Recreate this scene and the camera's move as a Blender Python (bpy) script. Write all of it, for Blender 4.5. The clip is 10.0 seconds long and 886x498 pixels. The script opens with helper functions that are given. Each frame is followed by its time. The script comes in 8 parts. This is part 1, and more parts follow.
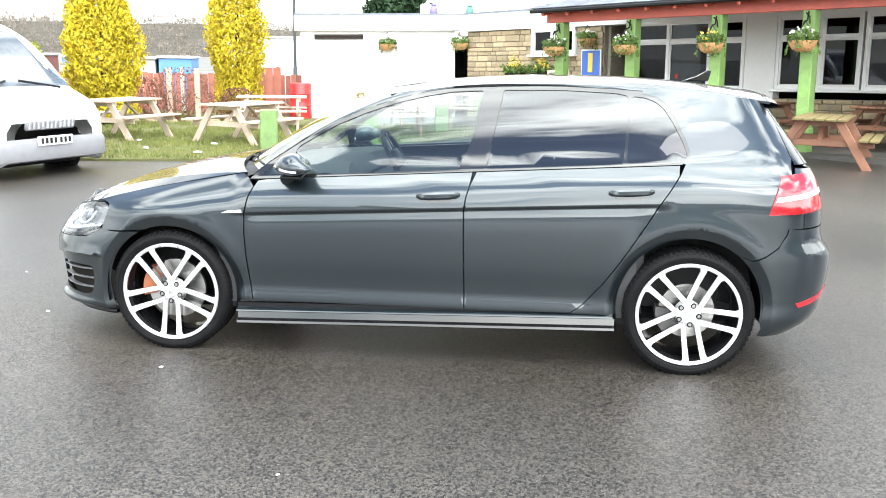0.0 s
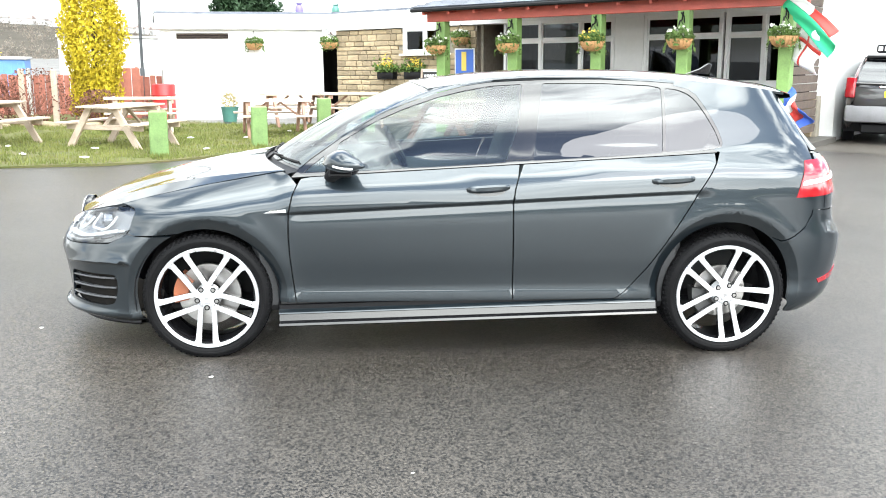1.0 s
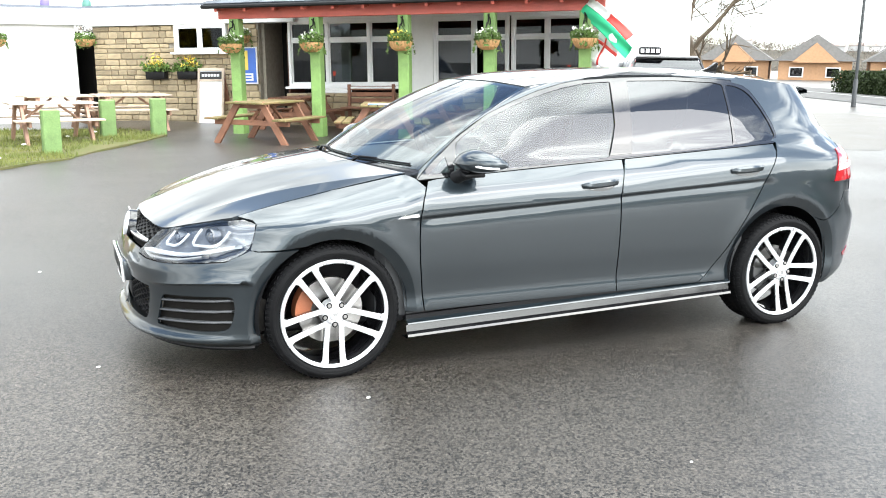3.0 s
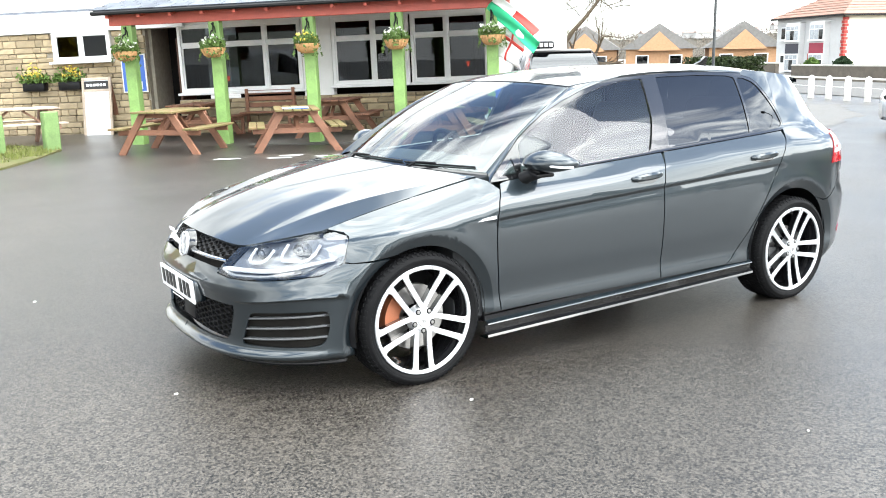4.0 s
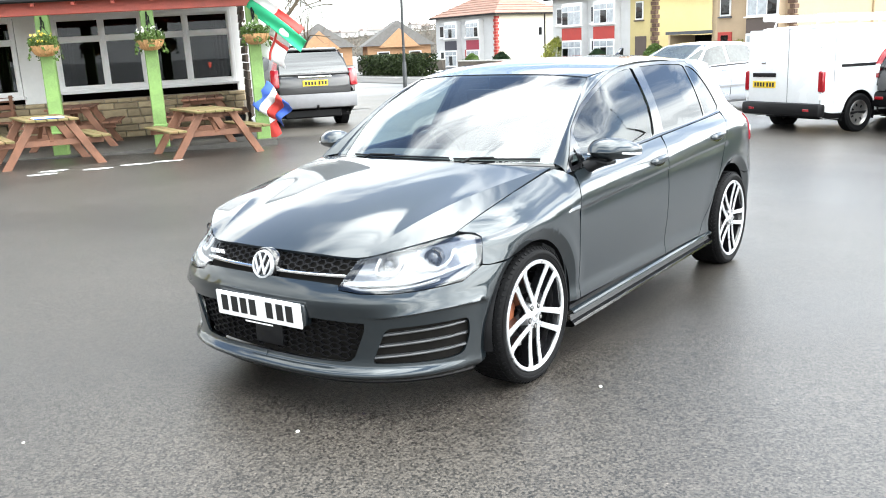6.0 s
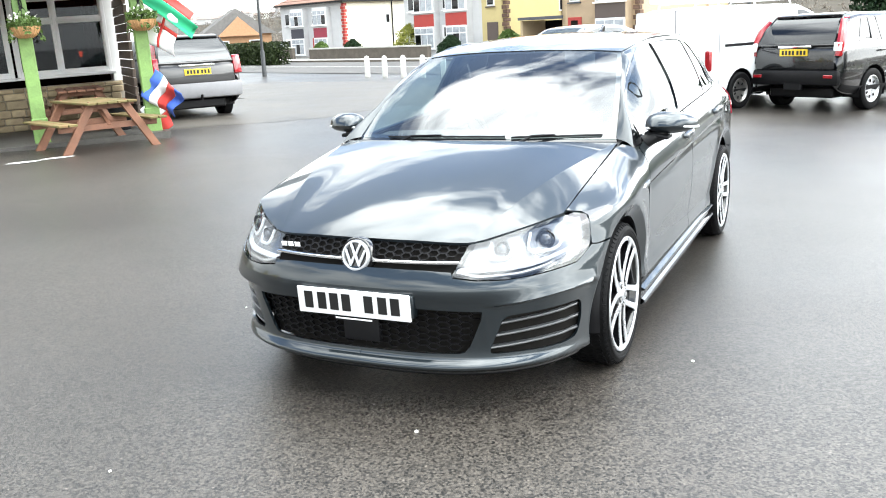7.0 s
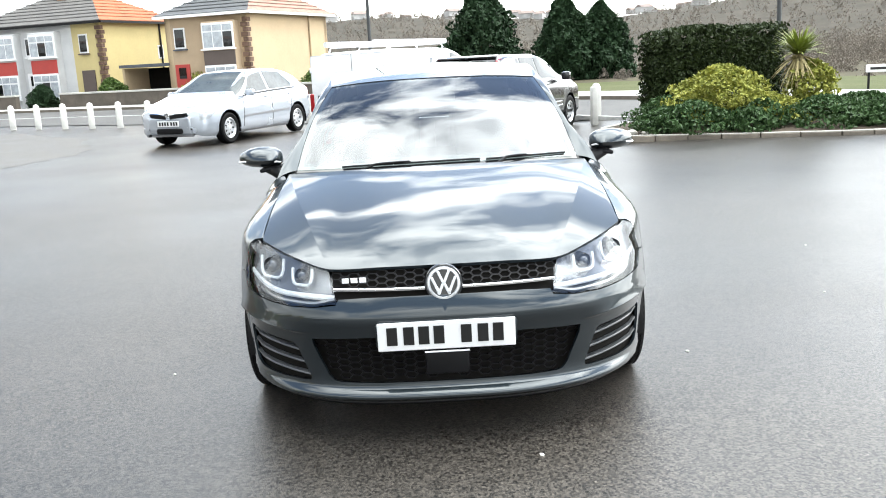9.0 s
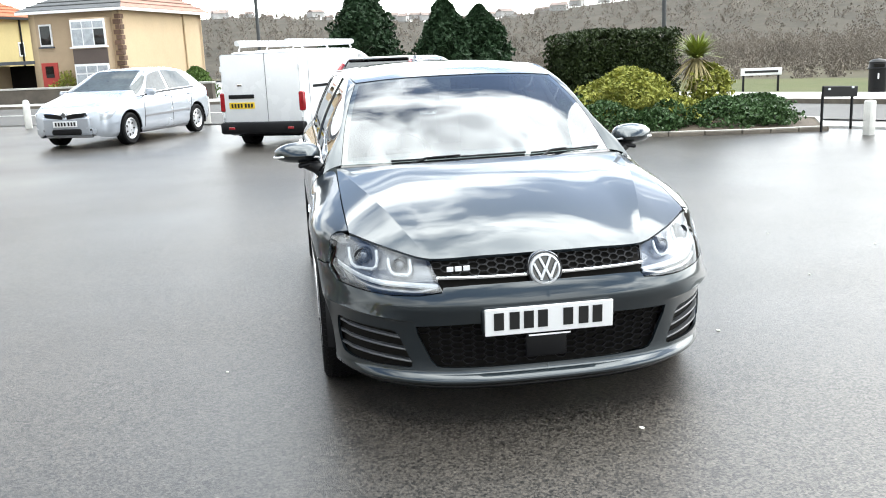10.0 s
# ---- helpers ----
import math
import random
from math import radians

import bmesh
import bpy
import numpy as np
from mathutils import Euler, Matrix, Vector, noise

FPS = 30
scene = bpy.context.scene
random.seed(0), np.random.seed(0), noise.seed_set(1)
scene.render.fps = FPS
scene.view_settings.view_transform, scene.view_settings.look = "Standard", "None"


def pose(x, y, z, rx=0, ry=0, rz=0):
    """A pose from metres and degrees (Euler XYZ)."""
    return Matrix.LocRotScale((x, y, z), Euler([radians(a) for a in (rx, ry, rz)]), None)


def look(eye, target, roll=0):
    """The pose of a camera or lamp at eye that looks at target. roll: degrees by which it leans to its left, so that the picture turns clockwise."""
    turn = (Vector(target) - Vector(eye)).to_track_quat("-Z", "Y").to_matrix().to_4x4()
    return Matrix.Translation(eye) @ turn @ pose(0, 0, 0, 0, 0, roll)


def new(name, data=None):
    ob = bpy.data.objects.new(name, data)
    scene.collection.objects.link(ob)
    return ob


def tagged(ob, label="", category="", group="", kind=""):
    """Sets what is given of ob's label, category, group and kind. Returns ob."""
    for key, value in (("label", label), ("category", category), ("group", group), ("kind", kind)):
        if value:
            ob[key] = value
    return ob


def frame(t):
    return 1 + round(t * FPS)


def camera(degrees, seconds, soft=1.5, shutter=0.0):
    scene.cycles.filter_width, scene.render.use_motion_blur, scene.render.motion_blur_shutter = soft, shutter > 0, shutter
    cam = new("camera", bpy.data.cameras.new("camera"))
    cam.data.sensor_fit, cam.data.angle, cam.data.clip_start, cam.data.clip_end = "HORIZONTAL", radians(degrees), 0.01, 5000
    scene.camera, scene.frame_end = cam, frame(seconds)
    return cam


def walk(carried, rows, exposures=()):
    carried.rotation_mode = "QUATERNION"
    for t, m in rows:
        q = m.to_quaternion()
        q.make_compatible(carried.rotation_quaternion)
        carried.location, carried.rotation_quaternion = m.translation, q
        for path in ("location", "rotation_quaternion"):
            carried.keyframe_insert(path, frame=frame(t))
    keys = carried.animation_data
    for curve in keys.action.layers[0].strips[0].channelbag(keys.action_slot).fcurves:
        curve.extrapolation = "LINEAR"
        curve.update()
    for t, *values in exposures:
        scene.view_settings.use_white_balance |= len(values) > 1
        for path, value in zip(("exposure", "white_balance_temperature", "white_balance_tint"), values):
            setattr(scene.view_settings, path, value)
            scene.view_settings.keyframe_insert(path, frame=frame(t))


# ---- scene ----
cam = camera(52.3, 10.0, soft=1.0)
PATH = [
    (0, (0.587, -5.212, 1.531), (0.373, -3.269, 1.112), 0.8),
    (0.5, (0.053, -5.258, 1.517), (-0.019, -3.303, 1.099), 1.1),
    (1, (-0.481, -5.256, 1.488), (-0.332, -3.305, 1.074), 0.6),
    (1.5, (-0.986, -5.188, 1.469), (-0.648, -3.257, 1.071), 1.4),
    (2, (-1.484, -5.033, 1.47), (-1.01, -3.126, 1.097), 1.5),
    (2.5, (-1.989, -4.907, 1.46), (-1.386, -3.042, 1.061), 2.7),
    (2.7, (-2.167, -4.812, 1.449), (-1.486, -2.975, 1.045), 1.8),
    (3.8, (-3.235, -4.422, 1.476), (-2.249, -2.73, 1.068), -0.3),
    (4, (-3.384, -4.283, 1.487), (-2.337, -2.629, 1.075), -1.1),
    (4.5, (-3.782, -3.97, 1.477), (-2.6, -2.411, 1.063), -1.7),
    (5, (-4.139, -3.648, 1.485), (-2.817, -2.209, 1.06), -0.9),
    (5.5, (-4.422, -3.24, 1.492), (-3.015, -1.893, 1.038), -1.9),
    (6, (-4.752, -2.846, 1.51), (-3.176, -1.693, 1.078), -2.2),
    (6.2, (-4.862, -2.685, 1.508), (-3.253, -1.586, 1.059), -2.2),
    (7.3, (-5.202, -1.513, 1.462), (-3.399, -0.775, 1.007), -2.5),
    (7.5, (-5.238, -1.327, 1.443), (-3.4, -0.675, 1.001), -2.0),
    (8, (-5.302, -0.86, 1.442), (-3.404, -0.425, 0.985), -1.6),
    (8.5, (-5.424, -0.405, 1.459), (-3.479, -0.262, 1.017), -2.1),
    (9, (-5.447, 0.034, 1.462), (-3.49, 0.029, 1.048), -3.1),
    (9.5, (-5.504, 0.514, 1.469), (-3.553, 0.336, 1.068), -3.7),
    (10, (-5.504, 0.953, 1.481), (-3.572, 0.655, 1.057), -2.5),
]
walk(cam, [(t, look(eye, target, roll)) for t, eye, target, roll in PATH], [(0.0, 0.62), (2.5, 0.46), (4.2, 0.62), (5.0, 0.56), (7.5, 0.44), (9.0, 0.20), (10.0, 0.06)])

# ---- sky, sun, exposure ----
SUN_AT = (6.0, -10.0, 6.8)
world = bpy.data.worlds.new("sky")
scene.world = world
world.use_nodes = True
wn, wl = world.node_tree.nodes, world.node_tree.links
wn.clear()
sky = wn.new("ShaderNodeTexSky")
sky.sky_type = "NISHITA"
sky.sun_disc = False
sky.sun_elevation, sky.sun_rotation = radians(30), radians(149)
sky.air_density, sky.dust_density, sky.ozone_density = 1.0, 0.4, 3.0
w_coord = wn.new("ShaderNodeTexCoord")
w_map = wn.new("ShaderNodeMapping")
w_map.inputs["Scale"].default_value = (1.0, 1.0, 2.6)
w_noise = wn.new("ShaderNodeTexNoise")
w_noise.inputs["Scale"].default_value = 1.7
w_noise.inputs["Detail"].default_value = 7.0
w_noise.inputs["Roughness"].default_value = 0.56
w_noise.inputs["Distortion"].default_value = 0.35
w_ramp = wn.new("ShaderNodeValToRGB")
w_ramp.color_ramp.elements[0].position, w_ramp.color_ramp.elements[1].position = 0.42, 0.53
w_ramp.color_ramp.elements[0].color = (0.04, 0.04, 0.04, 1)
w_shade = wn.new("ShaderNodeTexNoise")
w_shade.inputs["Scale"].default_value = 3.1
w_shade.inputs["Detail"].default_value = 5.0
w_cloud = wn.new("ShaderNodeValToRGB")
w_cloud.color_ramp.elements[0].position, w_cloud.color_ramp.elements[1].position = 0.33, 0.66
w_cloud.color_ramp.elements[0].color = (16.5, 17.5, 17.9, 1)
w_cloud.color_ramp.elements[1].color = (43, 44.6, 43.6, 1)
w_mix = wn.new("ShaderNodeMix")
w_mix.data_type = "RGBA"
w_bg = wn.new("ShaderNodeBackground")
w_bg.inputs["Strength"].default_value = 0.13
w_out = wn.new("ShaderNodeOutputWorld")
wl.new(w_coord.outputs["Generated"], w_map.inputs["Vector"])
wl.new(w_map.outputs["Vector"], w_noise.inputs["Vector"])
wl.new(w_map.outputs["Vector"], w_shade.inputs["Vector"])
# banks of cloud low down and overhead, more gaps between
w_bank = wn.new("ShaderNodeFloatCurve")
w_curve = w_bank.mapping.curves[0]
w_curve.points[0].location, w_curve.points[1].location = (0.0, 0.62), (1.0, 0.66)
for p_ in ((0.22, 0.56), (0.40, 0.53), (0.62, 0.39), (0.78, 0.47), (0.90, 0.57)):
    w_curve.points.new(*p_)
w_bank.mapping.update()
w_cover = wn.new("ShaderNodeMath")
w_cover.operation = "ADD"
w_less = wn.new("ShaderNodeMath")
w_less.operation = "SUBTRACT"
w_less.inputs[1].default_value = 0.5
wl.new(w_bank.outputs["Value"], w_less.inputs[0])
wl.new(w_noise.outputs["Fac"], w_cover.inputs[0])
wl.new(w_less.outputs["Value"], w_cover.inputs[1])
wl.new(w_cover.outputs["Value"], w_ramp.inputs["Fac"])
wl.new(w_shade.outputs["Fac"], w_cloud.inputs["Fac"])
wl.new(w_ramp.outputs["Color"], w_mix.inputs["Factor"])
w_blue = wn.new("ShaderNodeVectorMath")
w_blue.operation = "SCALE"
w_blue.inputs["Scale"].default_value = 2.0
wl.new(sky.outputs["Color"], w_blue.inputs[0])
wl.new(w_blue.outputs["Vector"], w_mix.inputs["A"])
# an overcast sky is brightest overhead
w_sep = wn.new("ShaderNodeSeparateXYZ")
wl.new(w_coord.outputs["Generated"], w_sep.inputs["Vector"])
w_high = wn.new("ShaderNodeMapRange")
w_high.inputs["From Min"].default_value, w_high.inputs["From Max"].default_value = 0.05, 0.9
w_high.inputs["To Min"].default_value, w_high.inputs["To Max"].default_value = 0.64, 1.18
wl.new(w_sep.outputs["Z"], w_high.inputs["Value"])
wl.new(w_sep.outputs["Z"], w_bank.inputs["Value"])
w_lit = wn.new("ShaderNodeVectorMath")
w_lit.operation = "SCALE"
wl.new(w_cloud.outputs["Color"], w_lit.inputs[0])
# and clouds glow towards the sun
w_dot = wn.new("ShaderNodeVectorMath")
w_dot.operation = "DOT_PRODUCT"
w_dot.inputs[1].default_value = Vector(SUN_AT).normalized()
wl.new(w_coord.outputs["Generated"], w_dot.inputs[0])
w_near = wn.new("ShaderNodeMapRange")
w_near.interpolation_type = "SMOOTHSTEP"
w_near.inputs["From Min"].default_value, w_near.inputs["From Max"].default_value = -0.6, 1.0
w_near.inputs["To Min"].default_value, w_near.inputs["To Max"].default_value = 0.52, 1.70
wl.new(w_dot.outputs["Value"], w_near.inputs["Value"])
w_both = wn.new("ShaderNodeMath")
w_both.operation = "MULTIPLY"
wl.new(w_high.outputs["Result"], w_both.inputs[0])
wl.new(w_near.outputs["Result"], w_both.inputs[1])
wl.new(w_both.outputs["Value"], w_lit.inputs["Scale"])
wl.new(w_lit.outputs["Vector"], w_mix.inputs["B"])
wl.new(w_mix.outputs["Result"], w_bg.inputs["Color"])
wl.new(w_bg.outputs["Background"], w_out.inputs["Surface"])

sun = new("sun", bpy.data.lights.new("sun", "SUN"))
sun.data.energy, sun.data.angle, sun.data.color = 1.3, radians(35), (1.0, 0.97, 0.92)
sun.matrix_world = look(SUN_AT, (0, 0, 0))

# ---- materials ----
def mat(name, col, rough=0.6, metal=0.0, vary=0.15, scale=6.0, bump=0.0, bscale=60.0, coat=0.0, spec=0.5, col2=None, stain=0.0, rvary=0.1, rand=0.0):
    """A procedural surface: grain and larger stains in colour, gloss and relief."""
    m = bpy.data.materials.new(name)
    m.use_nodes = True
    n, l = m.node_tree.nodes, m.node_tree.links
    b = n["Principled BSDF"]
    b.inputs["Metallic"].default_value = metal
    b.inputs["Specular IOR Level"].default_value = spec
    b.inputs["Coat Weight"].default_value = coat
    b.inputs["Coat Roughness"].default_value = 0.03
    tc = n.new("ShaderNodeTexCoord")
    n1 = n.new("ShaderNodeTexNoise")
    n1.inputs["Scale"].default_value, n1.inputs["Detail"].default_value = scale, 6.0
    n2 = n.new("ShaderNodeTexNoise")
    n2.inputs["Scale"].default_value, n2.inputs["Detail"].default_value = scale * 9.0, 4.0
    l.new(tc.outputs["Object"], n1.inputs["Vector"])
    l.new(tc.outputs["Object"], n2.inputs["Vector"])
    add = n.new("ShaderNodeMath")
    add.operation = "MULTIPLY_ADD"
    l.new(n2.outputs["Fac"], add.inputs[0])
    add.inputs[1].default_value = 0.6
    l.new(n1.outputs["Fac"], add.inputs[2])
    ramp = n.new("ShaderNodeMapRange")
    ramp.inputs["From Min"].default_value, ramp.inputs["From Max"].default_value = 0.5, 1.1
    l.new(add.outputs["Value"], ramp.inputs["Value"])
    mix = n.new("ShaderNodeMix")
    mix.data_type = "RGBA"
    c2 = col2 or tuple(c * (1 + vary) for c in col)
    c1 = col if col2 else tuple(c * (1 - vary) for c in col)
    mix.inputs["A"].default_value, mix.inputs["B"].default_value = (*c1, 1), (*c2, 1)
    l.new(ramp.outputs["Result"], mix.inputs["Factor"])
    out = mix.outputs["Result"]
    if rand:
        oi = n.new("ShaderNodeObjectInfo")
        hsv = n.new("ShaderNodeHueSaturation")
        mr = n.new("ShaderNodeMapRange")
        mr.inputs["To Min"].default_value, mr.inputs["To Max"].default_value = 1 - rand, 1 + rand
        l.new(oi.outputs["Random"], mr.inputs["Value"])
        l.new(mr.outputs["Result"], hsv.inputs["Value"])
        l.new(out, hsv.inputs["Color"])
        out = hsv.outputs["Color"]
    if stain:
        n3 = n.new("ShaderNodeTexNoise")
        n3.inputs["Scale"].default_value, n3.inputs["Detail"].default_value = scale * 0.35, 8.0
        l.new(tc.outputs["Object"], n3.inputs["Vector"])
        sr = n.new("ShaderNodeMapRange")
        sr.inputs["From Min"].default_value, sr.inputs["From Max"].default_value = 0.5, 0.75
        sr.inputs["To Max"].default_value = stain
        l.new(n3.outputs["Fac"], sr.inputs["Value"])
        dk = n.new("ShaderNodeMix")
        dk.data_type = "RGBA"
        dk.inputs["B"].default_value = (*[c * 0.35 for c in col], 1)
        l.new(sr.outputs["Result"], dk.inputs["Factor"])
        l.new(out, dk.inputs["A"])
        out = dk.outputs["Result"]
    l.new(out, b.inputs["Base Color"])
    rr = n.new("ShaderNodeMapRange")
    rr.inputs["To Min"].default_value = max(0.02, rough - rvary)
    rr.inputs["To Max"].default_value = min(1.0, rough + rvary)
    l.new(n1.outputs["Fac"], rr.inputs["Value"])
    l.new(rr.outputs["Result"], b.inputs["Roughness"])
    if bump:
        bp = n.new("ShaderNodeBump")
        nb = n.new("ShaderNodeTexNoise")
        nb.inputs["Scale"].default_value, nb.inputs["Detail"].default_value = bscale, 5.0
        l.new(tc.outputs["Object"], nb.inputs["Vector"])
        bp.inputs["Strength"].default_value = bump
        bp.inputs["Distance"].default_value = 0.5 / bscale
        l.new(nb.outputs["Fac"], bp.inputs["Height"])
        l.new(bp.outputs["Normal"], b.inputs["Normal"])
    return m


def glass_mat(name, tint, rough=0.0, clear=1.0):
    """Thin glazing: a clear or tinted pane that mirrors by Fresnel."""
    m = bpy.data.materials.new(name)
    m.use_nodes = True
    n, l = m.node_tree.nodes, m.node_tree.links
    n.remove(n["Principled BSDF"])
    tr = n.new("ShaderNodeBsdfTransparent")
    tr.inputs["Color"].default_value = (*tint, 1)
    gl = n.new("ShaderNodeBsdfGlossy")
    gl.inputs["Roughness"].default_value = rough
    gl.inputs["Color"].default_value = (0.95, 0.97, 1.0, 1)
    lw = n.new("ShaderNodeLayerWeight")
    lw.inputs["Blend"].default_value = 0.5
    p5 = n.new("ShaderNodeMath")
    p5.operation = "POWER"
    p5.inputs[1].default_value = 5.0
    l.new(lw.outputs["Facing"], p5.inputs[0])
    fr = n.new("ShaderNodeMapRange")
    fr.inputs["To Min"].default_value, fr.inputs["To Max"].default_value = 0.085 * clear, 0.95
    l.new(p5.outputs["Value"], fr.inputs["Value"])
    mx = n.new("ShaderNodeMixShader")
    l.new(fr.outputs["Result"], mx.inputs["Fac"])
    l.new(tr.outputs["BSDF"], mx.inputs[1])
    l.new(gl.outputs["BSDF"], mx.inputs[2])
    l.new(mx.outputs["Shader"], n["Material Output"].inputs["Surface"])
    return m


def wet_asphalt():
    m = bpy.data.materials.new("wet_asphalt")
    m.use_nodes = True
    n, l = m.node_tree.nodes, m.node_tree.links
    b = n["Principled BSDF"]
    tc = n.new("ShaderNodeTexCoord")

    def noisy(scale, detail, rough=0.5):
        t = n.new("ShaderNodeTexNoise")
        t.inputs["Scale"].default_value, t.inputs["Detail"].default_value = scale, detail
        t.inputs["Roughness"].default_value = rough
        l.new(tc.outputs["Object"], t.inputs["Vector"])
        return t.outputs["Fac"]

    def ranged(v, a, c, lo, hi):
        r = n.new("ShaderNodeMapRange")
        r.inputs["From Min"].default_value, r.inputs["From Max"].default_value = a, c
        r.inputs["To Min"].default_value, r.inputs["To Max"].default_value = lo, hi
        l.new(v, r.inputs["Value"])
        return r.outputs["Result"]

    wet = ranged(noisy(0.32, 2.6, 0.46), 0.28, 0.72, 0.0, 1.0)
    vor = n.new("ShaderNodeTexVoronoi")
    vor.inputs["Scale"].default_value = 110.0
    l.new(tc.outputs["Object"], vor.inputs["Vector"])
    grit = n.new("ShaderNodeTexWhiteNoise")
    l.new(vor.outputs["Color"], grit.inputs["Vector"])
    spec = ranged(grit.outputs["Value"], 0.0, 1.0, 0.05, 2.6)
    vor2 = n.new("ShaderNodeTexVoronoi")
    vor2.inputs["Scale"].default_value = 48.0
    l.new(tc.outputs["Object"], vor2.inputs["Vector"])
    chip_n = n.new("ShaderNodeTexWhiteNoise")
    l.new(vor2.outputs["Color"], chip_n.inputs["Vector"])
    chip = ranged(chip_n.outputs["Value"], 0.90, 1.0, 0.0, 1.0)
    dot = ranged(vor2.outputs["Distance"], 0.18, 0.26, 1.0, 0.0)
    chips = n.new("ShaderNodeMath")
    chips.operation = "MULTIPLY"
    l.new(chip, chips.inputs[0])
    l.new(dot, chips.inputs[1])
    grain = n.new("ShaderNodeMath")
    grain.operation = "MULTIPLY_ADD"
    l.new(chips.outputs["Value"], grain.inputs[0])
    grain.inputs[1].default_value = 3.5
    l.new(spec, grain.inputs[2])
    spec = grain.outputs["Value"]
    big = ranged(noisy(1.3, 7.0, 0.65), 0.3, 0.7, 0.88, 1.12)
    tone = n.new("ShaderNodeMath")
    tone.operation = "MULTIPLY"
    l.new(spec, tone.inputs[0])
    l.new(big, tone.inputs[1])
    colr = n.new("ShaderNodeMix")
    colr.data_type = "RGBA"
    colr.inputs["A"].default_value, colr.inputs["B"].default_value = (0.042, 0.0365, 0.031, 1), (0.021, 0.0188, 0.0166, 1)
    l.new(wet, colr.inputs["Factor"])
    vm = n.new("ShaderNodeVectorMath")
    vm.operation = "SCALE"
    l.new(colr.outputs["Result"], vm.inputs[0])
    l.new(tone.outputs["Value"], vm.inputs["Scale"])
    l.new(vm.outputs["Vector"], b.inputs["Base Color"])
    rough = ranged(wet, 0.0, 1.0, 0.42, 0.29)
    l.new(rough, b.inputs["Roughness"])
    bp = n.new("ShaderNodeBump")
    bp.inputs["Distance"].default_value = 0.0045
    l.new(ranged(wet, 0.0, 1.0, 0.52, 0.38), bp.inputs["Strength"])
    l.new(noisy(190.0, 2.0, 0.5), bp.inputs["Height"])
    l.new(bp.outputs["Normal"], b.inputs["Normal"])
    return m


ASPHALT = wet_asphalt()
PAINT = mat("grey_metallic_paint", (0.016, 0.0245, 0.031), 0.36, 0.7, 0.04, 3.0, coat=1.0, rvary=0.02)
PAINT.node_tree.nodes["Principled BSDF"].inputs["Coat IOR"].default_value = 1.58
PAINT.node_tree.nodes["Principled BSDF"].inputs["Coat Roughness"].default_value = 0.012
RUBBER = mat("tyre_rubber", (0.007, 0.007, 0.0075), 0.55, 0, 0.3, 20, 0.25, 200, spec=0.08)
BLACK = mat("black_plastic", (0.008, 0.008, 0.009), 0.42, 0, 0.2, 12, 0.05, 300, spec=0.2)
CALIPERGREY = mat("dull_caliper", (0.10, 0.10, 0.10), 0.5, 0.3, 0.15, 20)
GLOSSBLACK = mat("gloss_black", (0.008, 0.008, 0.009), 0.08, 0, 0.1, 5, coat=0.6)
ALLOY = mat("polished_alloy", (0.68, 0.69, 0.71), 0.3, 0.7, 0.04, 15)
SILVERCAP = mat("silver_wheel_cap", (0.60, 0.61, 0.63), 0.25, 0.3, 0.04, 15, coat=0.5)
CHROME = mat("chrome", (0.86, 0.87, 0.88), 0.06, 1.0, 0.02, 4)
DISC = mat("brake_disc_steel", (0.38, 0.37, 0.36), 0.36, 1.0, 0.15, 20)
CALIPER = mat("red_caliper", (0.34, 0.11, 0.05), 0.4, 0, 0.15, 20)
GLASS = glass_mat("clear_car_glass", (0.62, 0.72, 0.70), clear=0.75)
WSGLASS = glass_mat("clear_windscreen_glass", (0.70, 0.78, 0.77), clear=1.55)
TINT = glass_mat("tinted_glass", (0.05, 0.055, 0.06), clear=0.85)
LENS = glass_mat("lamp_lens", (0.93, 0.95, 0.97), clear=0.9)
REDLENS = mat("red_lamp_lens", (0.30, 0.008, 0.014), 0.12, 0, 0.2, 25, coat=0.8)
LAMPINNER = mat("grey_lamp_inner", (0.10, 0.105, 0.115), 0.25, 0.6, 0.05, 20)
LAMPSATIN = mat("satin_lamp_reflector", (0.15, 0.155, 0.165), 0.30, 0.6, 0.1, 20)
LAMPWHITE = mat("lamp_reflector", (0.75, 0.77, 0.8), 0.16, 0.9, 0.05, 20)
LIGHTGUIDE = mat("frosted_light_guide", (0.50, 0.51, 0.52), 0.3, 0.0, 0.05, 20)
# gloss black slats greyed: the light on their edges is put into the colour
SLAT = mat("light_catching_slat", (0.085, 0.088, 0.092), 0.35, 0.2, 0.1, 20)
INTERIOR = mat("dark_interior", (0.035, 0.036, 0.038), 0.7, 0, 0.2, 20, 0.1, 120)
PLATEWHITE = mat("white_plate", (0.78, 0.78, 0.78), 0.3, 0, 0.02, 10)
PLATEYELLOW = mat("yellow_plate", (0.75, 0.52, 0.03), 0.3, 0, 0.03, 10)
MARK = mat("black_marking", (0.01, 0.01, 0.01), 0.4, 0, 0.1, 10)
WHITE = mat("white_mark", (0.85, 0.85, 0.86), 0.3, 0, 0.03, 10)
CARWIN = mat("vehicle_window_glass", (0.09, 0.10, 0.11), 0.06, 0, 0.3, 2, coat=1.0)
LAWNPOST = mat("faded_green_timber", (0.15, 0.24, 0.085), 0.8, 0, 0.25, 5, 0.3, 40, stain=0.35)
DAMP = mat("damp_dark_concrete", (0.085, 0.08, 0.072), 0.5, 0, 0.25, 3, 0.4, 60, stain=0.3)
GREENPOST = mat("green_painted_timber", (0.19, 0.32, 0.095), 0.55, 0, 0.25, 5, 0.3, 40, stain=0.35)
